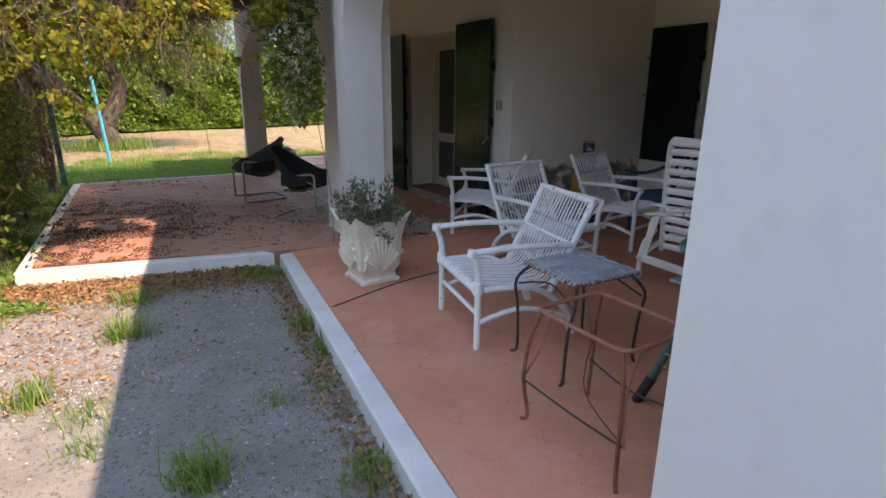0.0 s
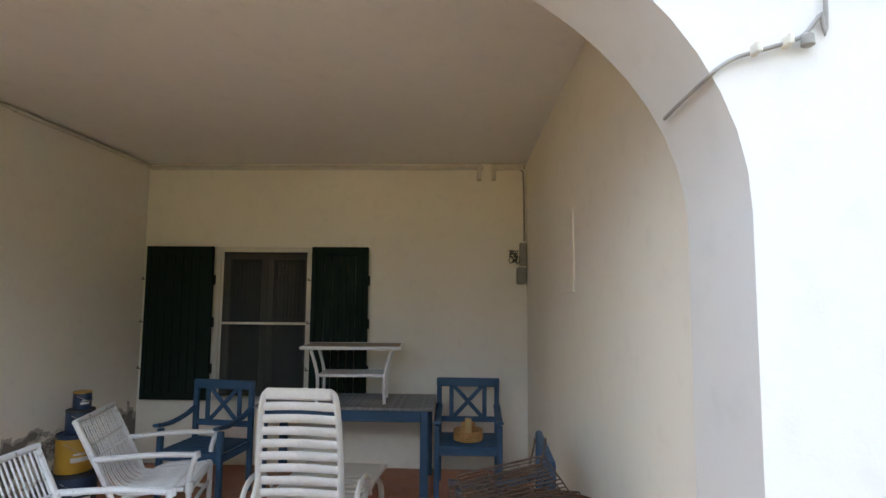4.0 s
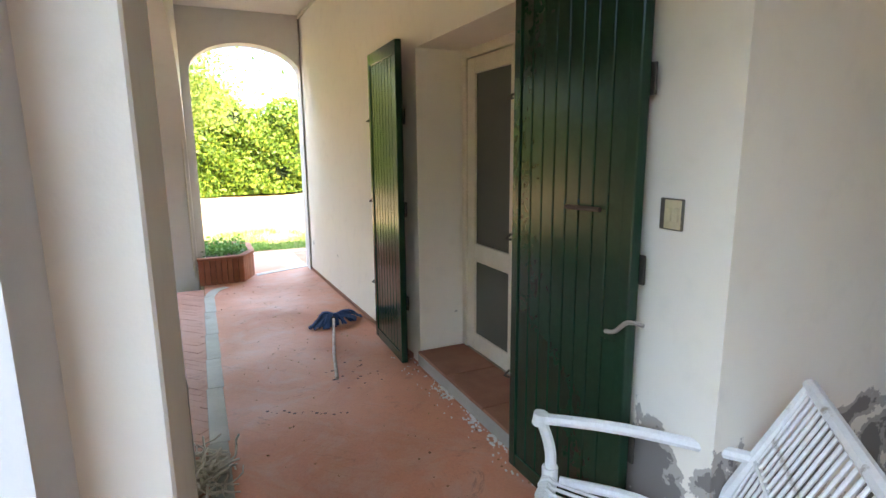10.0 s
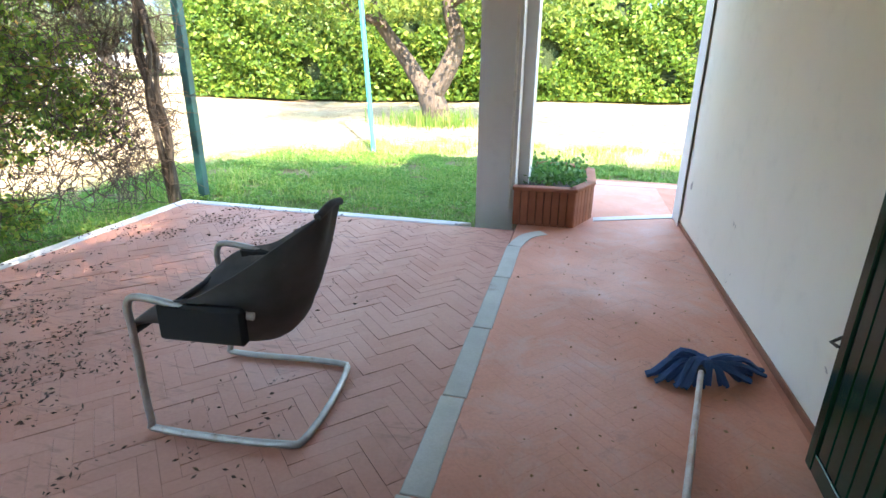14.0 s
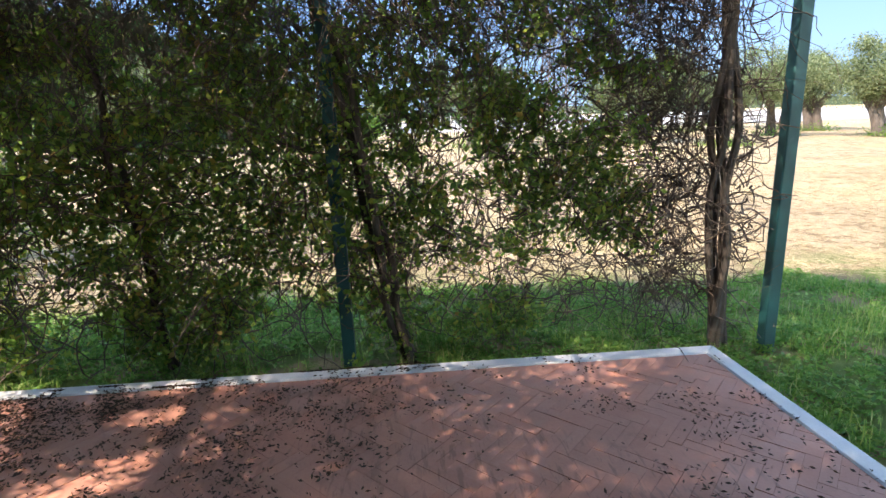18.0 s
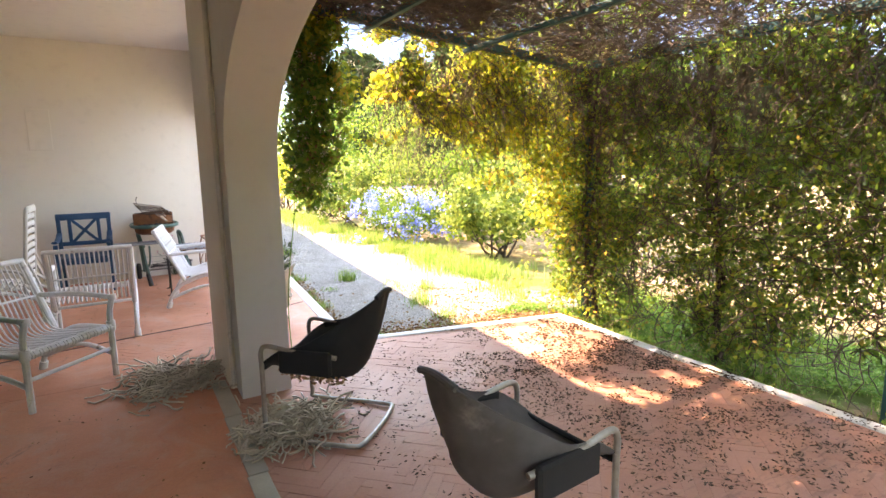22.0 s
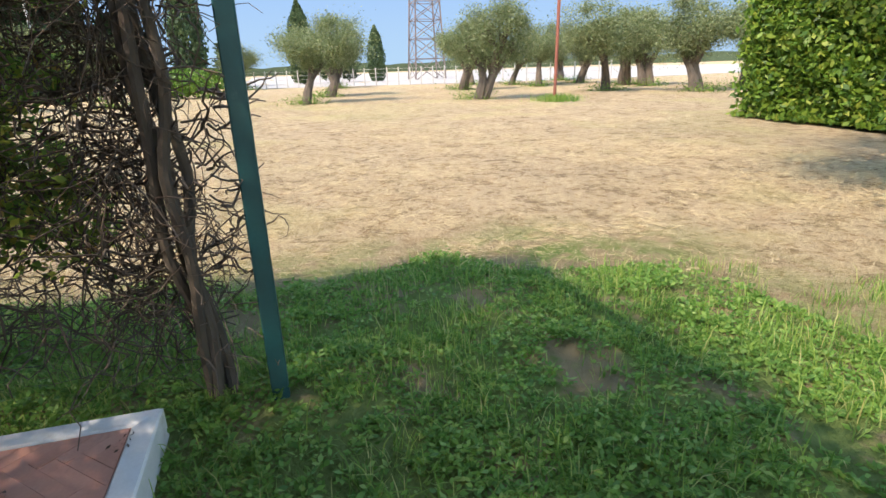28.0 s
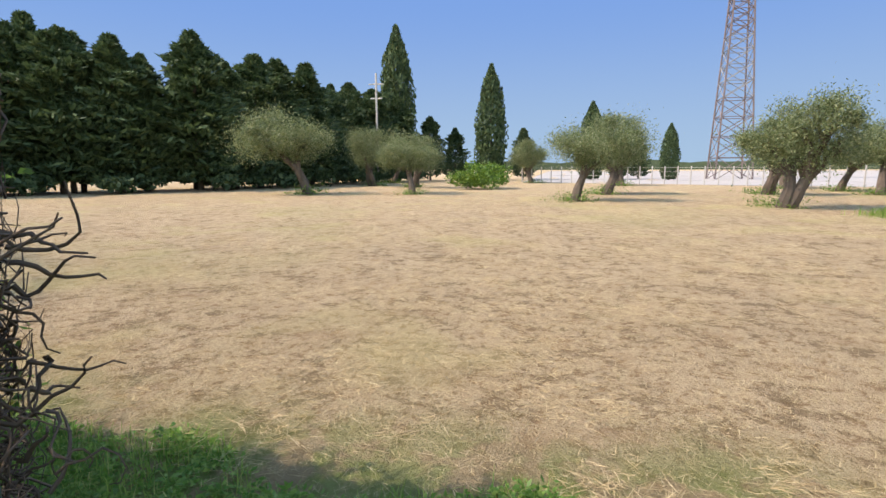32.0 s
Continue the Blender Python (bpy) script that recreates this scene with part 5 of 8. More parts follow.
# step under the door, of red tiles with a worn white nose
st = thing("door_step", "red-brown tiled doorstep with a chipped white edge", "step", kind=S)
part("step_core", box(X_DOOR - 0.02, DOOR_Y0 + 0.003, -0.02, X_DOOR + 0.41, DOOR_Y1 - 0.003, 0.078), CONCRETE, st)
for k in range(3):
    w = (DOOR_Y1 - DOOR_Y0 - 0.006) / 3
    part("step_tile", box(X_DOOR - 0.022, DOOR_Y0 + 0.003 + k * w + 0.003, 0.08, X_DOOR + 0.345, DOOR_Y0 + 0.003 + (k + 1) * w - 0.003, 0.102, 0.004), STEP_TILE, st)
bm = bmesh.new()
r = random.Random(21)
for k in range(190):
    y = r.uniform(DOOR_Y0 - 0.1, DOOR_Y1 + 0.25) if k < 90 else r.gauss(r.choice((5.75, 6.0, 6.35)), 0.06)
    s = r.uniform(0.002, 0.006 if k < 90 else 0.010)
    x = X_DOOR - 0.03 - (0.14 if k < 90 else 0.06) * r.random() ** 2
    q = [(x + s * math.cos(t) * r.uniform(0.6, 1.2), y + s * 1.4 * math.sin(t)) for t in np.linspace(0, 6.28, 6, endpoint=False)]
    prism(q, 0.0008, 0.004 + r.uniform(0, 0.004), bm)
solid("paint_flakes", bm, WALL_OUT, "white paint flakes fallen along the wall", "paint flakes", "stuff")

# window: two casements behind a fly screen
def screen_mat():
    m, nt, p = node_tree("fly_screen_mesh")
    p.inputs["Base Color"].default_value = (0.05, 0.05, 0.045, 1)
    p.inputs["Roughness"].default_value = 0.8
    t = nt.nodes.new("ShaderNodeBsdfTransparent")
    x = nt.nodes.new("ShaderNodeMixShader")
    x.inputs[0].default_value = 0.55
    nt.links.new(t.outputs[0], x.inputs[1])
    nt.links.new(p.outputs[0], x.inputs[2])
    nt.links.new(x.outputs[0], nt.nodes["Material Output"].inputs[0])
    return m


SCREEN = screen_mat()
wn = thing("window_1", "cream wooden window with two casements and grey curtains", "window", kind=S)
WX = X_WIN + 0.10
for y0, y1 in ((WIN_Y0 + 0.002, WIN_Y0 + 0.05), (WIN_Y1 - 0.09, WIN_Y1 - 0.002)):
    part("window_frame", box(WX - 0.10, y0, WIN_Z0 + 0.03, WX + 0.05, y1, WIN_Z1 - 0.002, 0.004), WHITE_WOOD, wn)
part("window_frame", box(WX - 0.10, WIN_Y0 + 0.05, WIN_Z1 - 0.05, WX + 0.05, WIN_Y1 - 0.09, WIN_Z1 - 0.002, 0.004), WHITE_WOOD, wn)
part("window_sill", box(WX - 0.14, WIN_Y0 + 0.002, WIN_Z0 + 0.001, WX + 0.06, WIN_Y1 - 0.002, WIN_Z0 + 0.035, 0.005), KERB, wn)
part("screen_bar", box(WX - 0.085, WIN_Y0 + 0.05, 1.405, WX - 0.065, WIN_Y1 - 0.09, 1.43, 0.003), WHITE_WOOD, wn)
part("screen_stile", box(WX - 0.085, WIN_Y0 + 0.05, WIN_Z0 + 0.04, WX - 0.065, WIN_Y0 + 0.075, WIN_Z1 - 0.05, 0.003), WHITE_WOOD, wn)
part("screen_stile", box(WX - 0.085, WIN_Y1 - 0.115, WIN_Z0 + 0.04, WX - 0.065, WIN_Y1 - 0.09, WIN_Z1 - 0.05, 0.003), WHITE_WOOD, wn)
part("fly_screen", box(WX - 0.077, WIN_Y0 + 0.075, WIN_Z0 + 0.04, WX - 0.074, WIN_Y1 - 0.115, WIN_Z1 - 0.05), SCREEN, wn, "dark fly screen mesh")
wm = (WIN_Y0 + WIN_Y1) / 2 - 0.02
for y0, y1 in ((WIN_Y0 + 0.052, wm - 0.002), (wm + 0.002, WIN_Y1 - 0.092)):
    cs = part("casement", box(WX - 0.01, y0, WIN_Z0 + 0.04, WX + 0.03, y0 + 0.065, WIN_Z1 - 0.055, 0.004), WHITE_WOOD, wn)
    part("stile", box(WX - 0.01, y1 - 0.065, WIN_Z0 + 0.04, WX + 0.03, y1, WIN_Z1 - 0.055, 0.004), WHITE_WOOD, cs)
    for z0, z1 in ((WIN_Z0 + 0.04, WIN_Z0 + 0.12), (WIN_Z1 - 0.12, WIN_Z1 - 0.056)):
        part("rail", box(WX - 0.008, y0 + 0.066, z0, WX + 0.028, y1 - 0.066, z1, 0.004), WHITE_WOOD, cs)
    framed_pane(cs, WX + 0.01, y0 + 0.06, y1 - 0.06, WIN_Z0 + 0.11, WIN_Z1 - 0.11, GLASS, 0.005)
    bm = bmesh.new()
    n = 40
    top = [bm.verts.new((WX + 0.13 + 0.014 * math.sin(k * 1.9), y0 - 0.02 + (y1 - y0 + 0.04) * k / n, WIN_Z1)) for k in range(n + 1)]
    low = [bm.verts.new((v.co.x + 0.004, v.co.y, WIN_Z0)) for v in top]
    for k in range(n):
        bm.faces.new((top[k], top[k + 1], low[k + 1], low[k]))
    cu = part("curtain", bm, CURTAIN, wn, "grey net curtain", True)
    md = cu.modifiers.new("thick", "SOLIDIFY")
    md.thickness = 0.004

# skirting line along the door wall
skirt = box(X_DOOR - 0.008, 7.0, 0.001, X_DOOR + 0.01, Y_END + 0.26, 0.035, 0.002)
for v in skirt.verts:
    v.co.x -= 0.024 * (v.co.y - DOOR_Y1)
solid("baseboard", skirt, STEP_TILE, "low red tile skirting", "baseboard", S)


# conduits, boxes, switch, lamp
def conduit(name, pts, r, label, curve=0, material=CONDUIT):
    if curve:
        pts = smooth_line(pts, curve)
    return solid(name, tube(pts, r, 8), material, label, "conduit", smooth=True)


conduit("conduit", [(X_WIN - 0.022, 4.46, 3.045), (X_WIN - 0.022, 0.95, 3.045)], 0.022, "cream painted conduit along the top of the window wall")
conduit("conduit", [(X_DOOR + 0.36, Y_ALC - 0.022, 3.06), (X_WIN - 0.03, Y_ALC - 0.022, 3.06)], 0.020, "cream painted conduit along the top of the return wall")
conduit("conduit", [(X_DOOR - 0.02, 4.9, 3.06), (X_DOOR - 0.02, DOOR_Y1, 3.06), (X_DOOR - 0.105, Y_END - 0.02, 3.06)], 0.017, "thin cream conduit along the porch ceiling")
conduit("conduit", [(X_DOOR - 0.02, 4.94, 2.72), (X_DOOR - 0.02, 4.82, 2.70), (X_DOOR - 0.02, 4.70, 2.73), (X_DOOR + 0.1, 4.475, 2.80), (X_DOOR + 0.12, 4.475, 3.0), (X_DOOR + 0.2, Y_ALC - 0.022, 3.06), (X_DOOR + 0.36, Y_ALC - 0.022, 3.06)], 0.012, "bent cream conduit round the corner", 4)
conduit("conduit", [(X_DOOR - 0.02, 4.95, 2.74), (X_DOOR - 0.02, 4.95, 2.97)], 0.014, "short cream conduit to the junction box")
conduit("conduit", [(X_DOOR - 0.02, 5.06, 2.74), (X_DOOR - 0.02, 5.06, 3.0)], 0.014, "short cream conduit to the junction box")
conduit("cable", [(X_WIN - 0.02, 0.66, 3.03), (X_WIN - 0.02, 0.56, 3.02), (X_WIN - 0.02, 0.535, 2.9), (X_WIN - 0.02, 0.53, 2.28)], 0.009, "grey cable down the corner", 4, CABLE)
jb = thing("junction_box", "round cream junction box on the wall", "junction box", Matrix.Translation((X_DOOR, 5.0, 2.70)) @ Matrix.Rotation(radians(-90), 4, "Y"))
part("box_body", lathe([(0.055, 0.0), (0.055, 0.03), (0.048, 0.038), (0.001, 0.04)], 24), CONDUIT, jb, smooth=True)
part("box_nipple", box(-0.02, -0.085, 0.004, 0.02, -0.04, 0.03, 0.006), CONDUIT, jb)
for y in (0.99, 0.84):
    cb = thing("conduit_clip", "cream bracket for the conduit", "bracket", pose(X_WIN - 0.03, y, 2.97), group="conduit brackets")
    part("plate", box(-0.015, -0.022, -0.06, 0.028, 0.022, 0.11, 0.005), CONDUIT, cb)
cb = thing("cable_trunking", "cream trunking end piece at the ceiling corner", "trunking", pose(X_WIN - 0.025, 0.7, 3.045))
part("trunk", box(-0.02, -0.17, -0.025, 0.023, 0.12, 0.025, 0.004), CONDUIT, cb)
part("open_end", box(-0.015, -0.176, -0.018, 0.015, -0.169, 0.018), BLACK_PLASTIC, cb)
mb = thing("socket_box", "old grey wall socket and open switch gear", "socket", pose(X_WIN, 0.55, 1.84))
part("socket_case", box(-0.06, -0.04, 0.0, -0.002, 0.06, 0.17, 0.01), METER_GREY, mb)
part("upper_case", box(-0.045, -0.045, 0.19, -0.002, 0.03, 0.42, 0.006), METER_GREY, mb)
part("round_cap", lathe([(0.05, 0), (0.05, 0.03), (0.03, 0.04), (0.001, 0.04)], 18, m=Matrix.Translation((-0.06, 0.01, 0.07)) @ Matrix.Rotation(radians(-90), 4, "Y")), METER_GREY, mb, smooth=True)
wire = bmesh.new()
r = random.Random(2)
for k in range(7):
    p = [(-0.05, 0.05, 0.27)] + [(-0.05 - r.uniform(0, 0.05), 0.05 + r.uniform(-0.03, 0.09), 0.27 + r.uniform(-0.07, 0.08)) for _ in range(4)]
    tube(smooth_line(p, 4), 0.004, 5, wire)
part("loose_wires", wire, IRON, mb, "loose dark wires", True)
pl = thing("cover_plate", "narrow painted cover plate on the end wall", "cover plate", pose(3.45, Y_NICHE, 1.99))
part("plate", box(-0.12, 0.0, -0.25, 0.12, 0.012, 0.25, 0.003), WALL, pl)
sw = thing("light_switch", "ivory wall switch in a dark frame", "switch", pose(X_DOOR, 4.715, 1.315))
part("switch_frame", box(-0.012, -0.045, -0.05, -0.001, 0.045, 0.05, 0.003), mat("dark_switch_frame", (0.08, 0.065, 0.05), (0.1, 0.08, 0.06), 9, 0.5), sw)
part("switch_cover", box(-0.017, -0.043, -0.046, -0.0125, 0.022, 0.046, 0.002), SWITCH_P, sw)
for y in (-0.026, 0.002):
    part("rocker", box(-0.023, y - 0.011, -0.022, -0.0175, y + 0.011, 0.022, 0.002), SWITCH_P, sw)
lm = thing("bulkhead_lamp", "oval bulkhead ceiling lamp with a wire guard", "lamp", pose(2.82, 5.12, CEIL_Z, 180, 0, 90) @ Matrix.Diagonal((1.35, 1.35, 1.5, 1)))
part("lamp_base", box(-0.13, -0.07, 0.0, 0.13, 0.07, 0.03, 0.012), CONDUIT, lm)
gl = bmesh.new()
bmesh.ops.create_uvsphere(gl, u_segments=20, v_segments=10, radius=1, matrix=Matrix.Translation((0, 0, 0.03)) @ Matrix.Diagonal((0.105, 0.058, 0.065, 1)))
bmesh.ops.delete(gl, geom=[v for v in gl.verts if v.co.z < 0.029], context="VERTS")
part("lamp_glass", gl, LAMP_GLASS, lm, "dusty ribbed glass", True)
for x in (-0.05, 0.05):
    rod("guard_bar", [(x, -0.066, 0.03), (x, -0.05, 0.075), (x, 0, 0.098), (x, 0.05, 0.075), (x, 0.066, 0.03)], 0.004, CONDUIT, lm, 6, curve=4)
part("lamp_gland", tube([(0.125, 0, 0.02), (0.17, 0, 0.025)], 0.016, 8), IRON, lm, smooth=True)

# cable with a small lamp holder round the arch
XC = X_OUT - 0.012
conduit("string_cable", [(1.478, 0.662, 2.148), (1.40, 0.664, 2.150), (1.31, 0.664, 2.152), (1.245, 0.663, 2.154), (1.230, 0.650, 2.166), (1.228, 0.616, 2.187), (1.222, 0.578, 2.197), (1.216, 0.52, 2.212), (1.213, 0.492, 2.224), (1.212, 0.473, 2.246), (1.211, 0.458, 2.268), (1.209, 0.448, 2.30), (1.20, 0.446, 3.2)], 0.0045, "twisted grey cable hanging across the arch", 5, CABLE)
lh = thing("lamp_holder", "small grey lamp holder hanging from the cable", "lamp holder", pose(1.206, 0.488, 2.226) @ Matrix.Diagonal((0.62, 0.62, 0.62, 1)))
part("holder_cap", lathe([(0.008, 0.0), (0.018, -0.008), (0.02, -0.04), (0.012, -0.045)], 12), METER_GREY, lh, smooth=True)
for y, z in ((0.585, 2.196), (0.525, 2.211)):
    ck = thing("cable_cleat", "small white cable clip on the wall", "clip", pose(XC, y, z), group="cable clips")
    part("clip", box(-0.03, -0.006, -0.012, 0.0, 0.006, 0.012, 0.003), CONDUIT, ck)
conduit("conduit", [(2.108, 5.192, 0.02), (2.108, 5.192, 2.5), (2.11, 5.192, 2.74), (2.125, 5.15, 2.86), (2.16, 5.0, 2.91), (X2_IN + 0.02, 4.88, 2.93)], 0.014, "dark-stained conduit down the arcade pier", 5)
conduit("conduit", [(X2_IN + 0.02, 4.875, 2.93), (2.9, 4.875, 2.96), (X_DOOR, 4.875, 2.96)], 0.012, "cream conduit along the ceiling beam")
conduit("conduit", [(X2_IN - 0.04, P2_Y - 0.012, 0.1), (X2_IN - 0.04, P2_Y - 0.012, 2.6)], 0.011, "thin conduit down the arcade pier")

# grey stone strip between the arcade and the terrace
strip = thing("stone_strip", "worn grey stone strip set in the floor", "floor strip", kind=S)
ys = [5.0, 5.62, 6.35, 7.08, 7.62, 8.22, 8.9, 9.5]
for y0, y1 in zip(ys, ys[1:]):
    x = 2.16 + 0.012 * (y0 - 6.5)
    part("strip_stone", box(x - 0.005, y0 + 0.003, -0.012, x + 0.095, y1 - 0.003, 0.004, 0.003), STRIP, strip)
bend = smooth_line([(2.24, 9.5, 0), (2.265, 9.64, 0), (2.315, 9.77, 0), (2.42, 9.87, 0)], 5)
bm = bmesh.new()
L, R = [], []
for k, q in enumerate(bend):
    d = (bend[min(k + 1, len(bend) - 1)] - bend[max(k - 1, 0)]).normalized()
    n = Vector((-d.y, d.x, 0)) * 0.05
    L.append(q + n), R.append(q - n)
prism([(p.x, p.y) for p in L] + [(p.x, p.y) for p in R[::-1]], -0.012, 0.0045, bm)
part("strip_stone", bm, STRIP, strip)
# dark joint across the floor of the recess
jt = tube(smooth_line([(1.02, 3.11, 0.0), (1.6, 3.32, 0.0), (2.1, 3.42, 0.0), (2.55, 3.48, 0.0), (3.1, 3.57, 0.0), (3.72, 3.68, 0.0)], 5), 0.012, 6, flat=0.3)
solid("floor_joint", jt, mat("dark_joint", (0.03, 0.026, 0.022), (0.05, 0.04, 0.032), 12, 0.9), "dark expansion joint across the porch floor", "joint", S)


wlp = thing("wall_lamp", "round cream lamp on the outer face of the arcade", "lamp", pose(1.775, 7.93, 2.52) @ Matrix.Rotation(radians(-90), 4, "Y") @ Matrix.Diagonal((0.72, 0.72, 0.72, 1)))
part("lamp_base", lathe([(0.085, 0.0), (0.085, 0.02), (0.07, 0.03)], 24), CONDUIT, wlp, smooth=True)
part("lamp_globe", lathe([(0.07, 0.03), (0.082, 0.06), (0.07, 0.10), (0.035, 0.125), (0.001, 0.13)], 24), LAMP_GLASS, wlp, "dusty glass globe", True)


def mop():
    th = thing("mop", "blue cloth floor mop lying on the floor with a pale handle", "mop")
    rod("handle", [(2.955, 6.85, 0.016), (3.03, 7.25, 0.03), (3.20, 7.97, 0.075)], 0.012, STICK, th, 8)
    part("socket", tube([(3.195, 7.95, 0.073), (3.215, 8.04, 0.08)], 0.02, 8), BLACK_PLASTIC, th, smooth=True)
    g = random.Random(6)
    bm = bmesh.new()
    for k in range(46):
        a = g.uniform(0, 2 * math.pi)
        rx, ry = 0.27 * math.cos(a) * g.uniform(0.5, 1), 0.11 * math.sin(a) * g.uniform(0.5, 1)
        p = [(3.235, 8.03, 0.085), (3.235 + rx * 0.5, 8.03 + ry * 0.5, 0.08 + g.uniform(-0.02, 0.03)), (3.235 + rx * 0.85, 8.03 + ry * 0.9 + rx * 0.25, 0.03), (3.235 + rx, 8.03 + ry + rx * 0.3, 0.014)]
        tube(smooth_line(p, 3), g.uniform(0.012, 0.022), 5, bm, flat=0.6)
    part("mop_cloth", bm, MOP_BLUE, th, "blue rag strips", True)


mop()


def planter_box():
    """Low six-sided brick planter against the pier."""
    th = thing("brick_planter", "low red brick planter with green weeds", "planter", kind="")
    line = [(2.152, 10.035), (2.64, 10.055), (2.785, 10.39), (2.785, 10.95), (2.55, 11.2), (2.152, 11.2)]
    inner = [(2.152, 10.10), (2.605, 10.115), (2.72, 10.41), (2.72, 10.92), (2.52, 11.135), (2.152, 11.135)]
    bm = bmesh.new()
    n = len(line)
    prism(inner, -0.01, 0.27, bm)
    part("soil", bm, SOIL, th)
    r = random.Random(9)
    wts = {}
    for i in range(n - 1):
        p, q = Vector((*line[i], 0)), Vector((*line[i + 1], 0))
        d = q - p
        count = max(2, round(d.length / 0.062))
        ang = math.degrees(math.atan2(d.y, d.x))
        w = d.length / count
        key = round(w, 3)
        if key not in wts:
            wts[key] = mesh_of(box(0.002, 0, 0.0, key - 0.003, 0.055, 0.285, 0.004), "brick", BRICK_RED)
        for k in range(count):
            c = p + d * k / count
            shared("brick", wts[key], th, pose(c.x, c.y, 0.0, 0, 0, ang))
        part("coping", box(-0.008, -0.012, 0.287, d.length + 0.008, 0.07, 0.318, 0.006, m=pose(p.x, p.y, 0, 0, 0, ang)), BRICK_RED, th)
    g = np.random.default_rng(5)
    c = np.stack([g.uniform(2.2, 2.72, 900), g.uniform(10.3, 11.2, 900), 0.27 + np.abs(g.normal(size=900)) * 0.05], 1)
    v, f = leaf_arrays(g, c, 0.055, 0.6, -0.3)
    stuff("weeds", v, f, WEED, "green weeds", kind="", parent=th)


WEED = leaf_mat("weed_leaf", [(0, (0.045, 0.13, 0.03)), (0.5, (0.075, 0.19, 0.045)), (1, (0.13, 0.24, 0.06))], 0.3)
planter_box()

# ---- terrace: chairs, pergola, vine ----
def sling_chair(m, leaves, faded, label):
    """Cantilever tube chair with a canvas sling; it looks along -y."""
    th = thing("sling_chair", label, "chair", m, group="cantilever sling chairs")
    w = 0.27
    loop = [(-w, -0.28, 0.44), (-w, -0.28, 0.30), (-w, -0.28, 0.06), (-w, -0.24, 0.014), (-w, 0.20, 0.014), (-w + 0.07, 0.29, 0.014), (w - 0.07, 0.29, 0.014), (w, 0.20, 0.014), (w, -0.24, 0.014), (w, -0.28, 0.06), (w, -0.28, 0.30), (w, -0.28, 0.44)]
    rod("base_tube", loop, 0.0135, CHROME, th, 10, "worn chrome floor loop", curve=4)
    for s in (-1, 1):
        rod("arm_tube", [(s * w, -0.28, 0.44), (s * w, -0.28, 0.51), (s * w, -0.235, 0.545), (s * w, -0.05, 0.52), (s * w * 0.93, 0.16, 0.50)], 0.0135, CHROME, th, 10, curve=4)
        part("arm_strap", box(s * w - 0.019, -0.17, 0.40, s * w + 0.019, 0.14, 0.535, 0.012), CANVAS, th)
    # sling: seat and back in one sheet, its sides drawn up from the arms to the top of the back
    prof = smooth_line([(0, -0.30, 0.40), (0, -0.12, 0.335), (0, 0.05, 0.30), (0, 0.18, 0.34), (0, 0.26, 0.48), (0, 0.32, 0.66), (0, 0.35, 0.82)], 4)
    side = smooth_line([(0, -0.30, 0.43), (0, -0.17, 0.525), (0, -0.03, 0.56), (0, 0.08, 0.62), (0, 0.17, 0.68), (0, 0.26, 0.74), (0, 0.34, 0.80)], 4)
    bm = bmesh.new()
    nx = 14
    grid = []
    for i, (p, q) in enumerate(zip(prof, side)):
        t = i / (len(prof) - 1)
        half = 0.268 - 0.165 * max(0.0, (t - 0.35) / 0.65) ** 1.3
        row = []
        for k in range(nx + 1):
            u = -1 + 2 * k / nx
            w_ = abs(u) ** (2.6 if t < 0.6 else 2.0)
            crease = 0.006 * math.sin(u * 7 + t * 9) * math.sin(t * 5)
            row.append(bm.verts.new((half * u, p.y + (q.y - p.y) * w_ + crease, p.z + (q.z - p.z) * w_)))
        grid.append(row)
    for p, q in zip(grid, grid[1:]):
        for k in range(nx):
            bm.faces.new((p[k], p[k + 1], q[k + 1], q[k]))
    sl = part("sling", bm, faded, th, "sagging canvas sling", True)
    md = sl.modifiers.new("thick", "SOLIDIFY")
    md.thickness = 0.008
    rod("top_hem", [(-0.105, 0.342, 0.802), (0.0, 0.352, 0.822), (0.105, 0.342, 0.802)], 0.014, faded, th, 8, curve=5)
    rod("seat_front_bar", [(-w, -0.285, 0.405), (w, -0.285, 0.405)], 0.012, CANVAS, th, 8)
    if leaves:
        g = np.random.default_rng(12)
        c = np.stack([g.uniform(-0.22, 0.22, 420), g.uniform(-0.24, 0.16, 420), np.zeros(420)], 1)
        c[:, 2] = 0.375 - 0.22 * (c[:, 1] + 0.24) + 0.28 * np.clip(c[:, 1], 0, 1) + g.uniform(0, 0.015, 420)
        v, f = leaf_arrays(g, c, 0.035, 0.55, 0.0)
        stuff("fallen_leaves", v, f, DRY_LEAF, "dry leaves on the seat", kind="", parent=th)
    return th


DRY_LEAF = leaf_mat("dry_leaf", [(0, (0.16, 0.075, 0.035)), (0.4, (0.27, 0.14, 0.06)), (0.75, (0.36, 0.22, 0.11)), (1, (0.12, 0.06, 0.03))], 0.1, 0.8)


def facing(x, y, fx, fy):
    return pose(x, y, 0.0, 0, 0, math.degrees(math.atan2(fx, -fy)))


sling_chair(facing(1.69, 6.02, 0.70, -0.71), True, CANVAS, "black canvas cantilever chair with dry leaves on its seat")
sling_chair(facing(1.46, 7.43, -1.0, -0.08), False, CANVAS_FADED, "faded black canvas cantilever chair on the terrace")

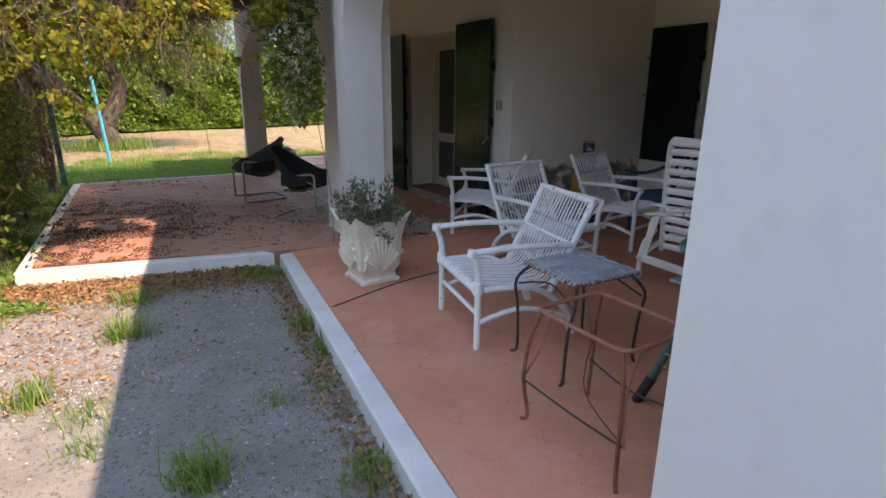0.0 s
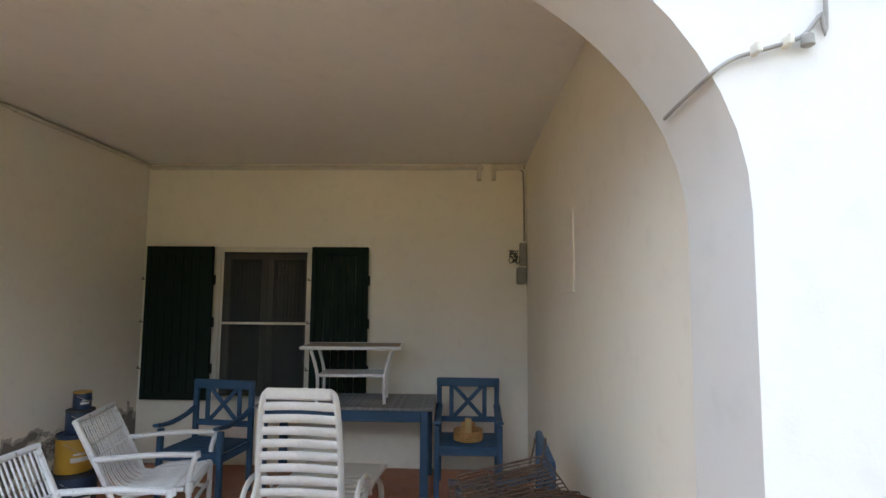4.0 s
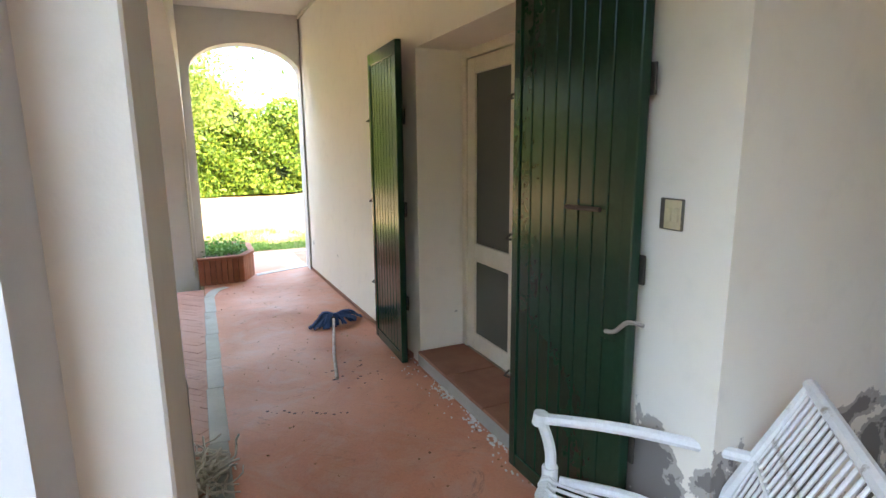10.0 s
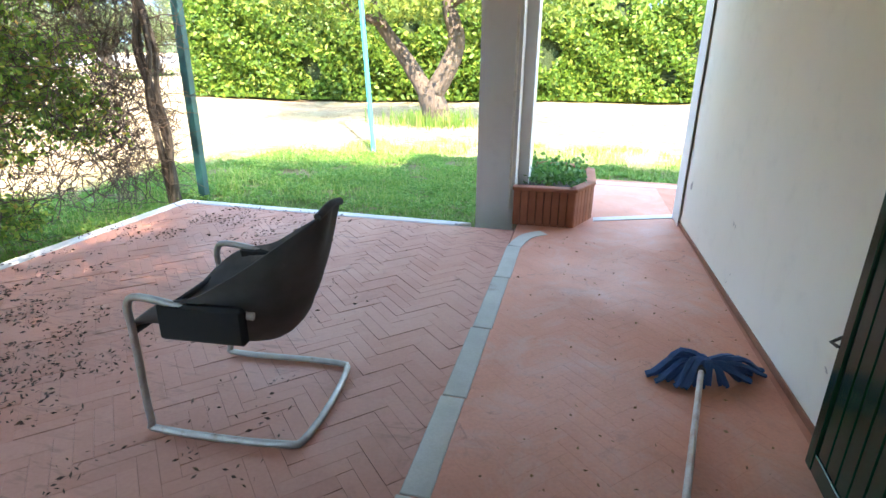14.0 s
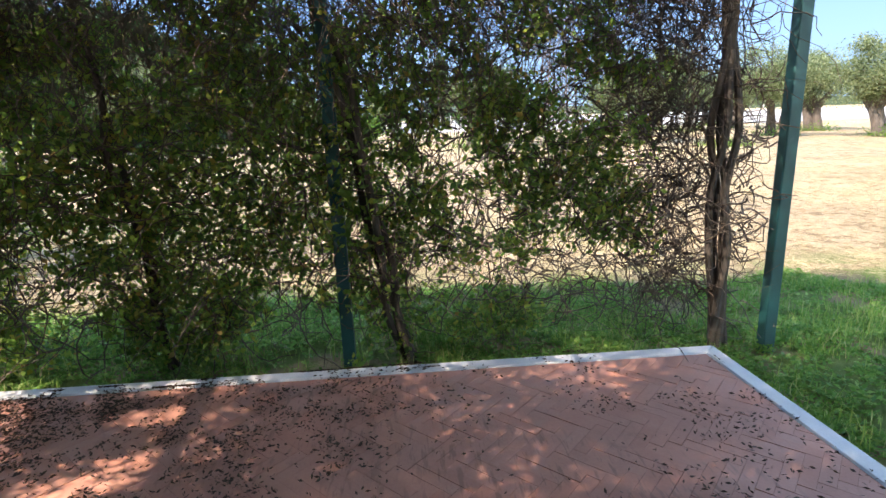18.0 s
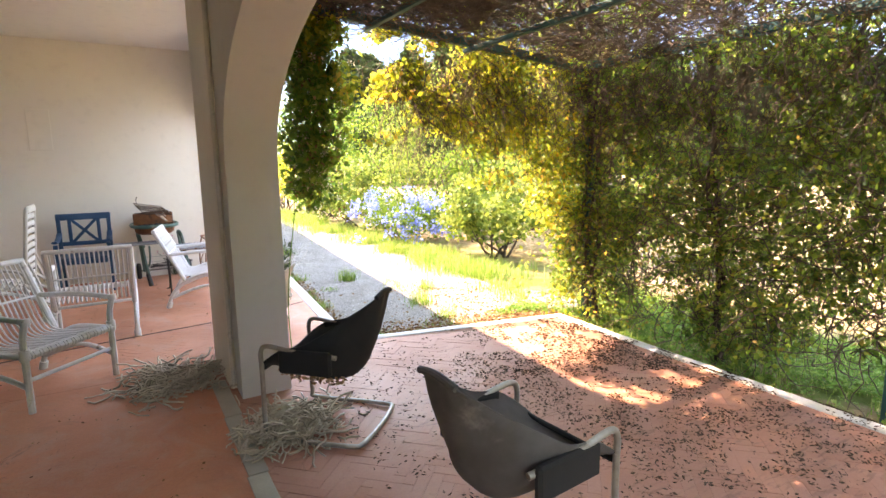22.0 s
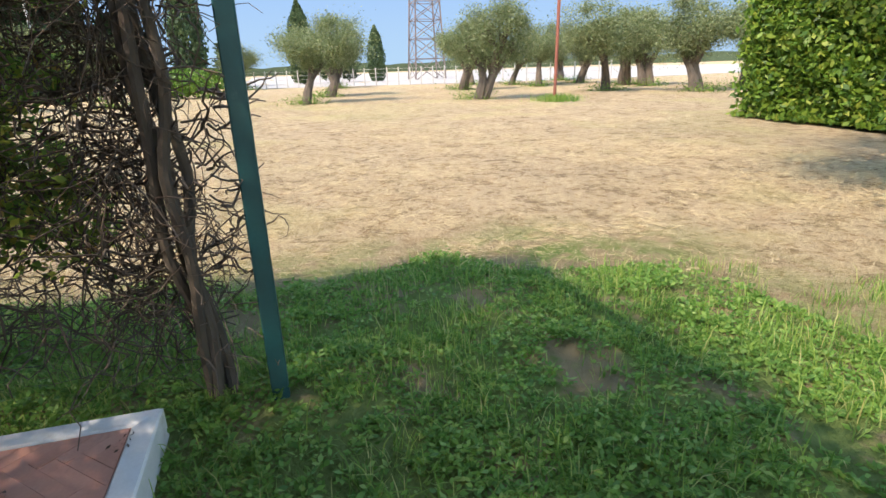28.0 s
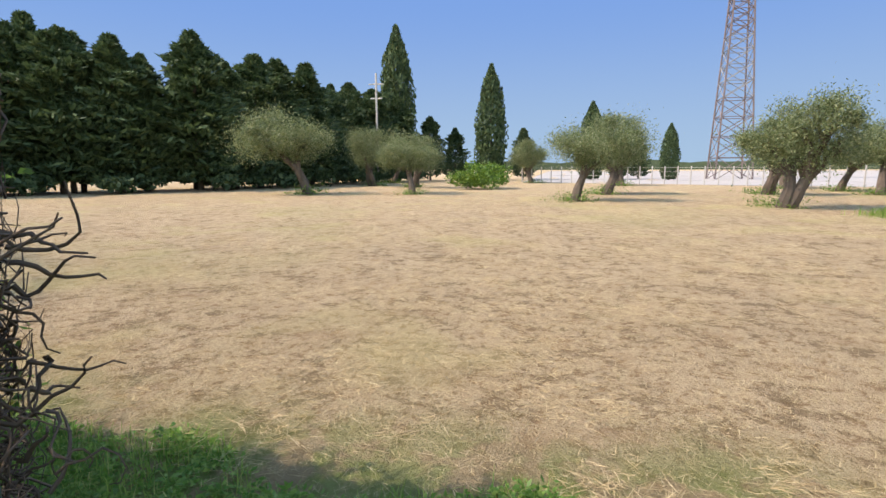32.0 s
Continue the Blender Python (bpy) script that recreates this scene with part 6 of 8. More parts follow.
# pile of dry vine roots by the pier
g = np.random.default_rng(14)
n = 900
pick = g.uniform(size=n) < 0.5
c = np.stack([np.where(pick, g.normal(2.45, 0.15, n), g.normal(1.94, 0.13, n)), np.where(pick, g.normal(4.85, 0.15, n), g.normal(5.98, 0.12, n)), np.abs(g.normal(0.02, 0.03, n)) + 0.006], 1)
d = g.normal(size=(n, 3)) * [1, 1, 0.12]
lines = wander(g, c, d, 0.16, 5, 0.3)
lines[:, :, 2] = np.clip(lines[:, :, 2], 0.006, 0.10)
v, f = twig_arrays(lines, g.uniform(0.004, 0.0085, (n, 1)).repeat(5, 1))
stuff("dry_root_pile", v, f, DRY_TWIG, "pile of dry grey vine roots on the floor", "roots")

# pergola frame
PZ = 2.38
pg = thing("pergola", "dark green steel pergola overgrown by a vine", "pergola")
POSTS = [(-1.42, 5.03), (-1.33, 7.68), (-1.06, 10.45)]
for x, y in POSTS:
    part("post", box(x - 0.04, y - 0.04, GZ - 0.3, x + 0.04, y + 0.04, PZ, 0.006), POST_GREEN, pg)
part("edge_beam", box(-1.36, 4.9, PZ, -1.28, 7.7, PZ + 0.07, 0.006), POST_GREEN, pg)
bm = box(-0.04, 0, 0, 0.04, 2.82, 0.07, 0.006, m=pose(-1.31, 7.64, PZ - 0.002, 0, 0, -5.3))
part("edge_beam", bm, POST_GREEN, pg)
for x in (0.0, 0.92):
    part("purlin", box(x - 0.018, 4.9, PZ - 0.038, x + 0.018, 10.40, PZ - 0.002, 0.005), POST_GREEN, pg)
for y in (4.98, 10.38):
    part("rafter", box(-1.27, y - 0.03, PZ, 1.80, y + 0.03, PZ + 0.07, 0.005), POST_GREEN, pg)
rod("rafter_pipe", [(-1.30, 7.67, PZ - 0.07), (1.78, 8.25, PZ - 0.07)], 0.017, CABLE, pg, 8, "pale steel pipe")
rod("wire", [(-1.3, 5.1, PZ + 0.07), (1.8, 7.6, PZ + 0.05)], 0.006, CABLE, pg, 5)
rod("wire", [(-1.3, 6.6, PZ + 0.05), (1.8, 6.9, PZ + 0.05)], 0.006, CABLE, pg, 5)

# the roof rises towards the house
RISE_X = 0.085
for ob in pg.children:
    for v in ob.data.vertices:
        v.co.z += RISE_X * max(0.0, v.co.x + 1.2)

LEAF_VINE = leaf_mat("vine_leaf", [(0, (0.06, 0.12, 0.025)), (0.45, (0.125, 0.215, 0.04)), (0.8, (0.21, 0.28, 0.05)), (0.94, (0.28, 0.28, 0.05)), (1, (0.30, 0.18, 0.06))], 0.6)
# on the vine, a sunlit copy of its leaf colour; shrubs use it too
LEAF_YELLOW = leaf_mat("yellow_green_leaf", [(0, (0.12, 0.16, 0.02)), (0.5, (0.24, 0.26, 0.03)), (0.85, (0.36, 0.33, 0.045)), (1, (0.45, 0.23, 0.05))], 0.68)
vine = thing("vine", "dense climbing vine with bare twigs and leafy curtains on the pergola", "vine")
g = np.random.default_rng(20)


def trunk_of(name, base, top, r0, r1, twist=0.05, strands=3, parent=None, material=None, seed=1):
    rr = random.Random(seed)
    bm = bmesh.new()
    b, t = Vector(base), Vector(top)
    for s in range(strands):
        pts = []
        for k in range(8):
            u = k / 7
            a = s * 6.28 / strands + u * 4.5
            off = twist * (1.0 - 0.3 * u)
            pts.append(b.lerp(t, u) + Vector((math.cos(a) * off + rr.uniform(-0.035, 0.035), math.sin(a) * off + rr.uniform(-0.035, 0.035), 0)))
        tube(smooth_line(pts, 3), r0 / strands ** 0.4, 8, bm, r2=r1)
    return part(name, bm, material or BARK_DARK, parent, smooth=True)


trunk_of("trunk", (-1.45, 5.06, GZ - 0.05), (-1.38, 5.12, 2.40), 0.036, 0.016, 0.085, 4, vine, seed=1)
trunk_of("trunk", (-1.34, 8.08, GZ - 0.05), (-1.34, 7.62, 2.40), 0.042, 0.02, 0.045, 3, vine, seed=2)
trunk_of("trunk", (-1.18, 10.16, GZ - 0.05), (-1.20, 10.08, 2.40), 0.046, 0.022, 0.05, 4, vine, seed=3)
trunk_of("trunk", (-1.46, 6.5, GZ - 0.05), (-1.38, 6.3, 2.40), 0.03, 0.018, 0.03, 2, vine, seed=4)
# roof tangle
n = 17000
st_ = np.stack([g.uniform(-1.45, 1.7, n), g.uniform(4.85, 10.4, n), g.uniform(PZ + 0.04, PZ + 0.26, n)], 1)
near = g.uniform(size=n) < 0.33
st_[near, 0] = g.uniform(0.3, 1.7, near.sum())
gaps = np.array([noise.noise(Vector((p[0] * 2.6, p[1] * 2.6, 0.4))) + 0.6 * noise.noise(Vector((p[0] * 6.5, p[1] * 6.5, 8.2))) for p in st_])
keep = g.uniform(size=n) < np.interp(gaps - 0.25 * (st_[:, 1] > 6.0), [-0.75, -0.35], [0.22, 1.0]) * np.interp(st_[:, 1], [7.6, 8.6], [1.0, 0.85])
st_ = st_[keep]
d = g.normal(size=(len(st_), 3)) * [1, 1, 0.12]
ln = wander(g, st_, d, g.uniform(0.35, 0.9, len(st_)), 7, 0.42)
ln[:, :, 2] = np.clip(ln[:, :, 2], PZ - 0.03, PZ + 0.36)
ln[:, :, 0] = np.clip(ln[:, :, 0], -1.42, 1.70)
ln[:, :, 2] += RISE_X * np.maximum(0, ln[:, :, 0] + 1.2)
v1, f1 = twig_arrays(ln, g.uniform(0.0018, 0.0058, (len(st_), 1)) * np.linspace(1, 0.5, 7)[None])
stuff("roof_twigs", v1, f1, TWIG, "bare brown twigs", parent=vine)
n = 9500
c = np.stack([g.uniform(-1.3, 1.7, n), g.uniform(4.95, 10.4, n), g.uniform(PZ + 0.10, PZ + 0.40, n)], 1)
clump = np.array([noise.noise(Vector((p[0] * 1.3, p[1] * 1.3, 3.3))) for p in c])
c = c[clump > np.interp(c[:, 1], [7.2, 8.6], [-0.22, 0.12])]
c[:, 2] += RISE_X * np.maximum(0, c[:, 0] + 1.2)
v, f = leaf_arrays(g, c, 0.07, 0.55, 0.2)
stuff("roof_leaves", v, f, LEAF_VINE, "sparse green leaves", parent=vine)
# dry fringe hanging at the edges
n = 3000
e = g.uniform(size=n)
side = e < 0.6
st_ = np.where(side[:, None], np.stack([g.normal(-1.38, 0.10, n), g.uniform(4.9, 10.5, n), g.uniform(2.1, 2.5, n)], 1), np.stack([g.uniform(-1.5, 1.7, n), g.normal(4.85, 0.12, n), g.uniform(2.05, 2.5, n)], 1))
d = g.normal(size=(n, 3)) * [0.5, 0.5, 0.3] + [0, 0, -0.9]
ln = wander(g, st_, d, g.uniform(0.3, 1.25, n), 9, 0.36, 0.16)
ok = (ln[:, :, 0] > -1.26 - 0.84 * (10.45 - ln[:, :, 1])).all(1) & (ln[:, :, 1] < 10.5).all(1) & ~((ln[:, 0, 0] > 0.75) & (ln[:, 0, 1] < 5.3))
ln = ln[ok]
n = len(ln)
v1, f1 = twig_arrays(ln, g.uniform(0.0014, 0.0042, (n, 1)) * np.linspace(1, 0.5, 9)[None])
stuff("hanging_twigs", v1, f1, TWIG, "hanging bare twigs", parent=vine)
# side curtain: branches and leaves down to the ground, thinning towards the far post
n = 4300
st_ = np.stack([g.normal(-1.44, 0.10, n), np.where(g.uniform(size=n) < 0.33, np.clip(g.normal(10.05, 0.22, n), 9.4, 10.4), g.uniform(4.9, 10.4, n)), g.uniform(0.15, 2.3, n)], 1)
d = g.normal(size=(n, 3)) * [0.35, 1.0, 0.7]
ln = wander(g, st_, d, g.uniform(0.3, 0.85, n), 8, 0.5, 0.06)
ln[:, :, 2] = np.maximum(ln[:, :, 2], -0.05)
ok = (ln[:, :, 0] > -1.24 - 0.84 * (10.45 - ln[:, :, 1])).all(1) & (ln[:, :, 1] < 10.45).all(1)
ln = ln[ok]
n = len(ln)
v1, f1 = twig_arrays(ln, g.uniform(0.0018, 0.0075, (n, 1)) * np.linspace(1, 0.4, 8)[None])
st_ = np.stack([g.normal(-1.22, 0.06, 160), g.normal(10.2, 0.08, 160), g.uniform(0.1, 2.0, 160)], 1)
d = g.normal(size=(160, 3)) * [0.5, 0.5, 0.4] + [-0.3, 0.6, -0.1]
l2 = wander(g, st_, d, g.uniform(0.2, 0.5, 160), 8, 0.45, 0.03)
l2 = l2[(l2[:, :, 0] > -1.2 - 0.84 * (10.45 - l2[:, :, 1])).all(1)]
v2, f2 = twig_arrays(l2, g.uniform(0.0025, 0.006, (len(l2), 1)) * np.linspace(1, 0.4, 8)[None])
# bare branches reaching out past the corner post
st_ = np.stack([g.normal(-1.26, 0.05, 46), g.normal(10.3, 0.06, 46), g.uniform(0.45, 1.35, 46)], 1)
d = g.normal(size=(46, 3)) * [0.4, 0.35, 0.35] + [-0.25, 0.9, -0.15]
l3 = wander(g, st_, d, g.uniform(0.15, 0.36, 46), 8, 0.5, 0.04)
l3 = l3[(l3[:, :, 0] < -1.10).all(1)]
v3, f3 = twig_arrays(l3, g.uniform(0.005, 0.010, (len(l3), 1)) * np.linspace(1, 0.35, 8)[None])
v1, f1 = both((v1, f1), (v2, f2), (v3, f3))
stuff("curtain_branches", v1, f1, TWIG, "crooked branches", parent=vine)
n = 15000
c = np.stack([g.normal(-1.46, 0.14, n), g.uniform(4.6, 10.0, n), g.uniform(0.0, 2.5, n)], 1)
dens = np.array([1.1 * noise.noise(Vector((p[1] * 1.3, p[2] * 1.5, 1.7))) + 0.75 * noise.noise(Vector((p[1] * 4.2, p[2] * 4.2, 9.1))) for p in c])
limit = np.interp(c[:, 1], [4.7, 5.8, 6.6, 7.4, 8.8, 9.4, 10.0], [-0.10, -0.20, -0.34, -0.44, -0.10, 0.40, 1.0]) + np.interp(c[:, 2], [0, 0.3, 1.0, 1.9, 2.5], [0.35, 0.0, -0.10, 0.02, 0.12])
c = c[dens > limit]
c = c[c[:, 0] > -1.26 - 0.84 * (10.45 - c[:, 1])]
shoot = g.normal(size=(len(c), 3)) * [0.4, 0.8, 0.6] + [0, 0, -0.5]
ln = wander(g, c, shoot, g.uniform(0.08, 0.22, len(c)), 6, 0.4, 0.05)
ln = ln[(ln[:, :, 2] > -0.08).all(1)]
v1, f1 = twig_arrays(ln, np.full((len(ln), 1), 0.0016) * np.linspace(1, 0.6, 6)[None])
stuff("curtain_shoots", v1, f1, TWIG, "thin leafy shoots", parent=vine)
c = ln.reshape(-1, 3) + g.normal(size=(len(ln) * 6, 3)) * 0.014
v, f = leaf_arrays(g, c, 0.05, 0.6, 0.45)
stuff("curtain_leaves", v, f, LEAF_VINE, "dark green leaves", parent=vine)
# front curtain of leaves coloured yellow as if sunlit, lower beside the corner post
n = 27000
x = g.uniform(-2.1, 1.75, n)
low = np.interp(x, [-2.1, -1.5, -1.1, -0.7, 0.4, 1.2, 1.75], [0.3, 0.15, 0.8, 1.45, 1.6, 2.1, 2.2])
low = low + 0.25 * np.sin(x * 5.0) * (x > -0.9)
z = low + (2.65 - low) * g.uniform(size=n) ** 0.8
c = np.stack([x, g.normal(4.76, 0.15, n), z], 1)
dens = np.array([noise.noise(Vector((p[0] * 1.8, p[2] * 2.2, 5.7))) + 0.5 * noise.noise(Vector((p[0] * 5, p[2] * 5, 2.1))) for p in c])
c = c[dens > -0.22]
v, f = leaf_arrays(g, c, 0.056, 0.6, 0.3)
stuff("front_leaves", v, f, LEAF_YELLOW, "yellow-green leaves with sunlight put into their colour", parent=vine)
# ground leaves at the corner post, in the same painted sunlit yellow
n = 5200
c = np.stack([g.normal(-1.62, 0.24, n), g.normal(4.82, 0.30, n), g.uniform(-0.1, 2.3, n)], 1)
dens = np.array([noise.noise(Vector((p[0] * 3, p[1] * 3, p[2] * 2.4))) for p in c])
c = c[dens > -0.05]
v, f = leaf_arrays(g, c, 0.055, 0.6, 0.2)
stuff("corner_leaves", v, f, LEAF_YELLOW, "yellow-green leaves with sunlight put into their colour", parent=vine)


def jasmine():
    """Star jasmine with white flowers on the outer side of the pier."""
    th = thing("jasmine", "climbing jasmine with small white flowers beside the pier", "climber")
    g = np.random.default_rng(31)
    trunk_of("stem", (1.56, 4.70, -0.02), (1.50, 4.72, 2.7), 0.004, 0.003, 0.02, 1, th, LEAF_JAS, seed=7)
    n = 8600
    c = np.stack([g.normal(1.36, 0.12, n), g.normal(4.80, 0.10, n), 3.1 - 1.95 * g.uniform(size=n) ** 1.4], 1)
    dens = np.array([noise.noise(Vector((p[0] * 2.6, p[1] * 2.6, p[2] * 2.6))) for p in c])
    c = c[(dens > np.interp(c[:, 2], [0.7, 1.6, 2.4], [0.05, -0.05, -0.15])) & ~((c[:, 0] > 1.40) & (c[:, 1] < 4.68)) & (c[:, 0] < 1.6)]
    v, f = leaf_arrays(g, c, 0.066, 0.52, 0.3)
    stuff("foliage", v, f, LEAF_JAS, kind="", parent=th)
    n = 750
    fl = c[g.integers(0, len(c), n)] + g.normal(size=(n, 3)) * [0.03, 0.03, 0.03] + [-0.02, -0.06, 0]
    sets = []
    for k in range(5):
        a = 2 * math.pi * k / 5
        cc = fl + np.array([math.cos(a) * 0.018, 0, math.sin(a) * 0.018])
        sets.append(leaf_arrays(g, cc, 0.028, 0.42, 0, along=np.tile([math.cos(a) * 9, -1.5, math.sin(a) * 9], (n, 1)), spread=0.3, fold=0.1))
    v, f = both(*sets)
    stuff("flowers", v, f, PETAL_WHITE, "small white flowers", kind="", parent=th)
    c2 = c[g.integers(0, len(c), 1900)] + g.normal(size=(1900, 3)) * 0.02
    v, f = leaf_arrays(g, c2, 0.035, 0.5, 0.3)
    stuff("dry_blossom", v, f, DRY_LEAF, kind="", parent=th)


LEAF_JAS = leaf_mat("jasmine_leaf", [(0, (0.06, 0.13, 0.02)), (0.5, (0.13, 0.23, 0.035)), (1, (0.27, 0.31, 0.06))], 0.55)
PETAL_WHITE = leaf_mat("white_petal", [(0, (0.52, 0.40, 0.26)), (0.5, (0.66, 0.58, 0.44)), (1, (0.74, 0.70, 0.60))], 0.3)
jasmine()

# ---- garden ----
LEAF_HEDGE = leaf_mat("hedge_leaf", [(0, (0.035, 0.08, 0.012)), (0.4, (0.08, 0.155, 0.02)), (0.8, (0.15, 0.23, 0.03)), (1, (0.25, 0.28, 0.05))], 0.45)
LEAF_OLIVE = leaf_mat("olive_leaf", [(0, (0.07, 0.092, 0.035)), (0.5, (0.115, 0.142, 0.056)), (0.85, (0.17, 0.195, 0.088)), (1, (0.225, 0.235, 0.125))], 0.3)
LEAF_CONIFER = leaf_mat("conifer_needle", [(0, (0.026, 0.048, 0.02)), (0.6, (0.046, 0.08, 0.03)), (1, (0.08, 0.115, 0.045))], 0.2, 0.7)
LEAF_BUSH = leaf_mat("bush_leaf", [(0, (0.04, 0.09, 0.01)), (0.6, (0.08, 0.16, 0.018)), (1, (0.15, 0.22, 0.03))], 0.3)
LEAF_TREE = leaf_mat("tree_leaf", [(0, (0.06, 0.11, 0.02)), (0.5, (0.13, 0.19, 0.035)), (1, (0.25, 0.28, 0.06))], 0.45)
PETAL_BLUE = leaf_mat("blue_petal", [(0, (0.10, 0.15, 0.52)), (0.6, (0.17, 0.24, 0.62)), (1, (0.30, 0.38, 0.72))], 0.3)
GRASS = leaf_mat("grass_blade", [(0, (0.07, 0.145, 0.024)), (0.5, (0.14, 0.25, 0.04)), (0.85, (0.24, 0.31, 0.07)), (1, (0.38, 0.34, 0.14))], 0.5)
STRAW = leaf_mat("straw", [(0, (0.36, 0.27, 0.14)), (0.5, (0.49, 0.385, 0.22)), (0.85, (0.58, 0.48, 0.29)), (1, (0.24, 0.16, 0.08))], 0.15, 0.8)
CLOVER = leaf_mat("lawn_weed", [(0, (0.07, 0.16, 0.03)), (0.6, (0.13, 0.25, 0.05)), (1, (0.22, 0.31, 0.08))], 0.45)
# near-black green: the shade deep inside a hedge, put into the colour
SHADE_CORE = mat("painted_shade_core", (0.018, 0.032, 0.008), (0.03, 0.05, 0.012), 2, 1.0, 0, 14, 0.8, 0.05, world=True)


def field(points, f, seed):
    return np.array([noise.noise(Vector((p[0] * f, p[1] * f, p[2] * f + seed))) for p in points])


def clumped(g, n, centre, radii, size, material, ratio=0.5, droop=0.2, lumps=26, lump=0.34, name="foliage", parent=None, label="", flat_base=0.25):
    """A crown of leaves, gathered in lumps on an uneven ball."""
    u = unit(g.normal(size=(lumps, 3)))
    u[:, 2] = np.where(u[:, 2] < -flat_base, -flat_base * g.uniform(0.3, 1, lumps), u[:, 2])
    lc = u * np.array(radii) * g.uniform(0.55, 0.95, (lumps, 1))
    pick = g.integers(0, lumps, n)
    rad = lump * np.mean(radii) * g.uniform(0.7, 1.25, lumps)
    q = unit(g.normal(size=(n, 3))) * (g.uniform(size=(n, 1)) ** 0.45) * rad[pick][:, None] * np.array([1.1, 1.1, 0.8])
    c = lc[pick] + q + np.array(centre)
    v, f = leaf_arrays(g, c, size, ratio, droop)
    return stuff(name, v, f, material, label, kind="", parent=parent)


def shrub(name, label, x, y, radii, n, size, material, seed, z=None, category="shrub", ratio=0.5):
    g = np.random.default_rng(seed)
    th = thing(name, label, category, pose(x, y, (GZ - 0.05) if z is None else z))
    st = g.normal(size=(9, 3)) * [0.12, 0.12, 0]
    d = g.normal(size=(9, 3)) * [0.6, 0.6, 0.2] + [0, 0, 1]
    ln = wander(g, st, d, radii[2] * 1.1, 6, 0.2)
    v, f = twig_arrays(ln, np.linspace(0.03, 0.008, 6)[None].repeat(9, 0))
    stuff("stem", v, f, BARK, kind="", parent=th)
    clumped(g, n, (0, 0, radii[2] * 0.75), radii, size, material, ratio, parent=th)
    return th


# hedge behind the lawn
def hedge():
    th = thing("hedge", "tall clipped hedge with bright green leaves", "hedge")
    g = np.random.default_rng(41)
    line = [(-10.2, 22.6), (-7.5, 22.6), (-4.0, 23.0), (0.0, 24.4), (4.0, 25.6), (9.0, 26.6), (18.0, 28.4)]
    # closed core behind the leaves, coloured dark for the shade between them
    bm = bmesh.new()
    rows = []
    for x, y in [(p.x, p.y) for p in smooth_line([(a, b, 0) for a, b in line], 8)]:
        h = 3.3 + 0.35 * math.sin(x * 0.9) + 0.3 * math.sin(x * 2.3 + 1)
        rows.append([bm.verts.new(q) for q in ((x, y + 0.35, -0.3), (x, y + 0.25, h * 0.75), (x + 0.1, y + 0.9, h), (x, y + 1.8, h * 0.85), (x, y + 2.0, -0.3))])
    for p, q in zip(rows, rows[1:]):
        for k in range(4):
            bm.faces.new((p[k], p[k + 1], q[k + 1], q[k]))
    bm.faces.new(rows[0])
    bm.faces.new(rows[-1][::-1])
    part("inner_core", bm, SHADE_CORE, th, "dark inner sheet painted as the shade between leaves")
    n = 85000
    t = g.uniform(0, len(line) - 1.001, n)
    i = t.astype(int)
    P = np.array(line)
    base = P[i] + (P[i + 1] - P[i]) * (t - i)[:, None]
    hz = g.uniform(-0.15, 1.0, n)
    x = base[:, 0]
    top = 3.7 + 0.4 * np.sin(x * 0.9) + 0.3 * np.sin(x * 2.3 + 1)
    z = hz * top
    out = 0.10 * g.normal(size=n) + 0.25 * np.sin(x * 1.7 + z * 1.3) * np.sin(z * 2.2 + x) + np.where(hz > 0.85, (hz - 0.85) * 7.0 * g.uniform(size=n), 0)
    c = np.stack([x + 0.1 * g.normal(size=n), base[:, 1] + out, np.maximum(z, -0.1)], 1)
    end = g.uniform(size=n) < 0.07
    c[end, 0] = -10.4 + 0.2 * g.normal(size=end.sum())
    c[end, 1] = g.uniform(22.4, 25, end.sum())
    dens = field(c, 0.9, 4.0)
    c = c[dens > -0.4]
    v, f = leaf_arrays(g, c, 0.19, 0.5, 0.25)
    stuff("foliage", v, f, LEAF_HEDGE, parent=th)


hedge()


def limbs(bm, g, base, d, length, r, depth, tips, wild=0.25, seg=8):
    """Grows a crooked limb and its branches; collects the tips."""
    pts, p, d = [Vector(base)], Vector(base), Vector(d).normalized()
    k = 4
    for _ in range(k):
        d = (d + Vector((g.uniform(-1, 1), g.uniform(-1, 1), g.uniform(-0.6, 0.7))) * wild).normalized()
        p = p + d * length / k
        pts.append(p.copy())
    tube(smooth_line(pts, 2), r, seg, bm, r2=r * 0.6)
    if depth == 0:
        tips.append(p)
        return
    for _ in range(2 if depth > 1 else 3):
        nd = d + Vector((g.uniform(-1, 1), g.uniform(-1, 1), g.uniform(-0.2, 0.8))) * 0.75
        limbs(bm, g, p, nd, length * g.uniform(0.6, 0.8), r * 0.6, depth - 1, tips, wild, max(5, seg - 1))
    tips.append(p)


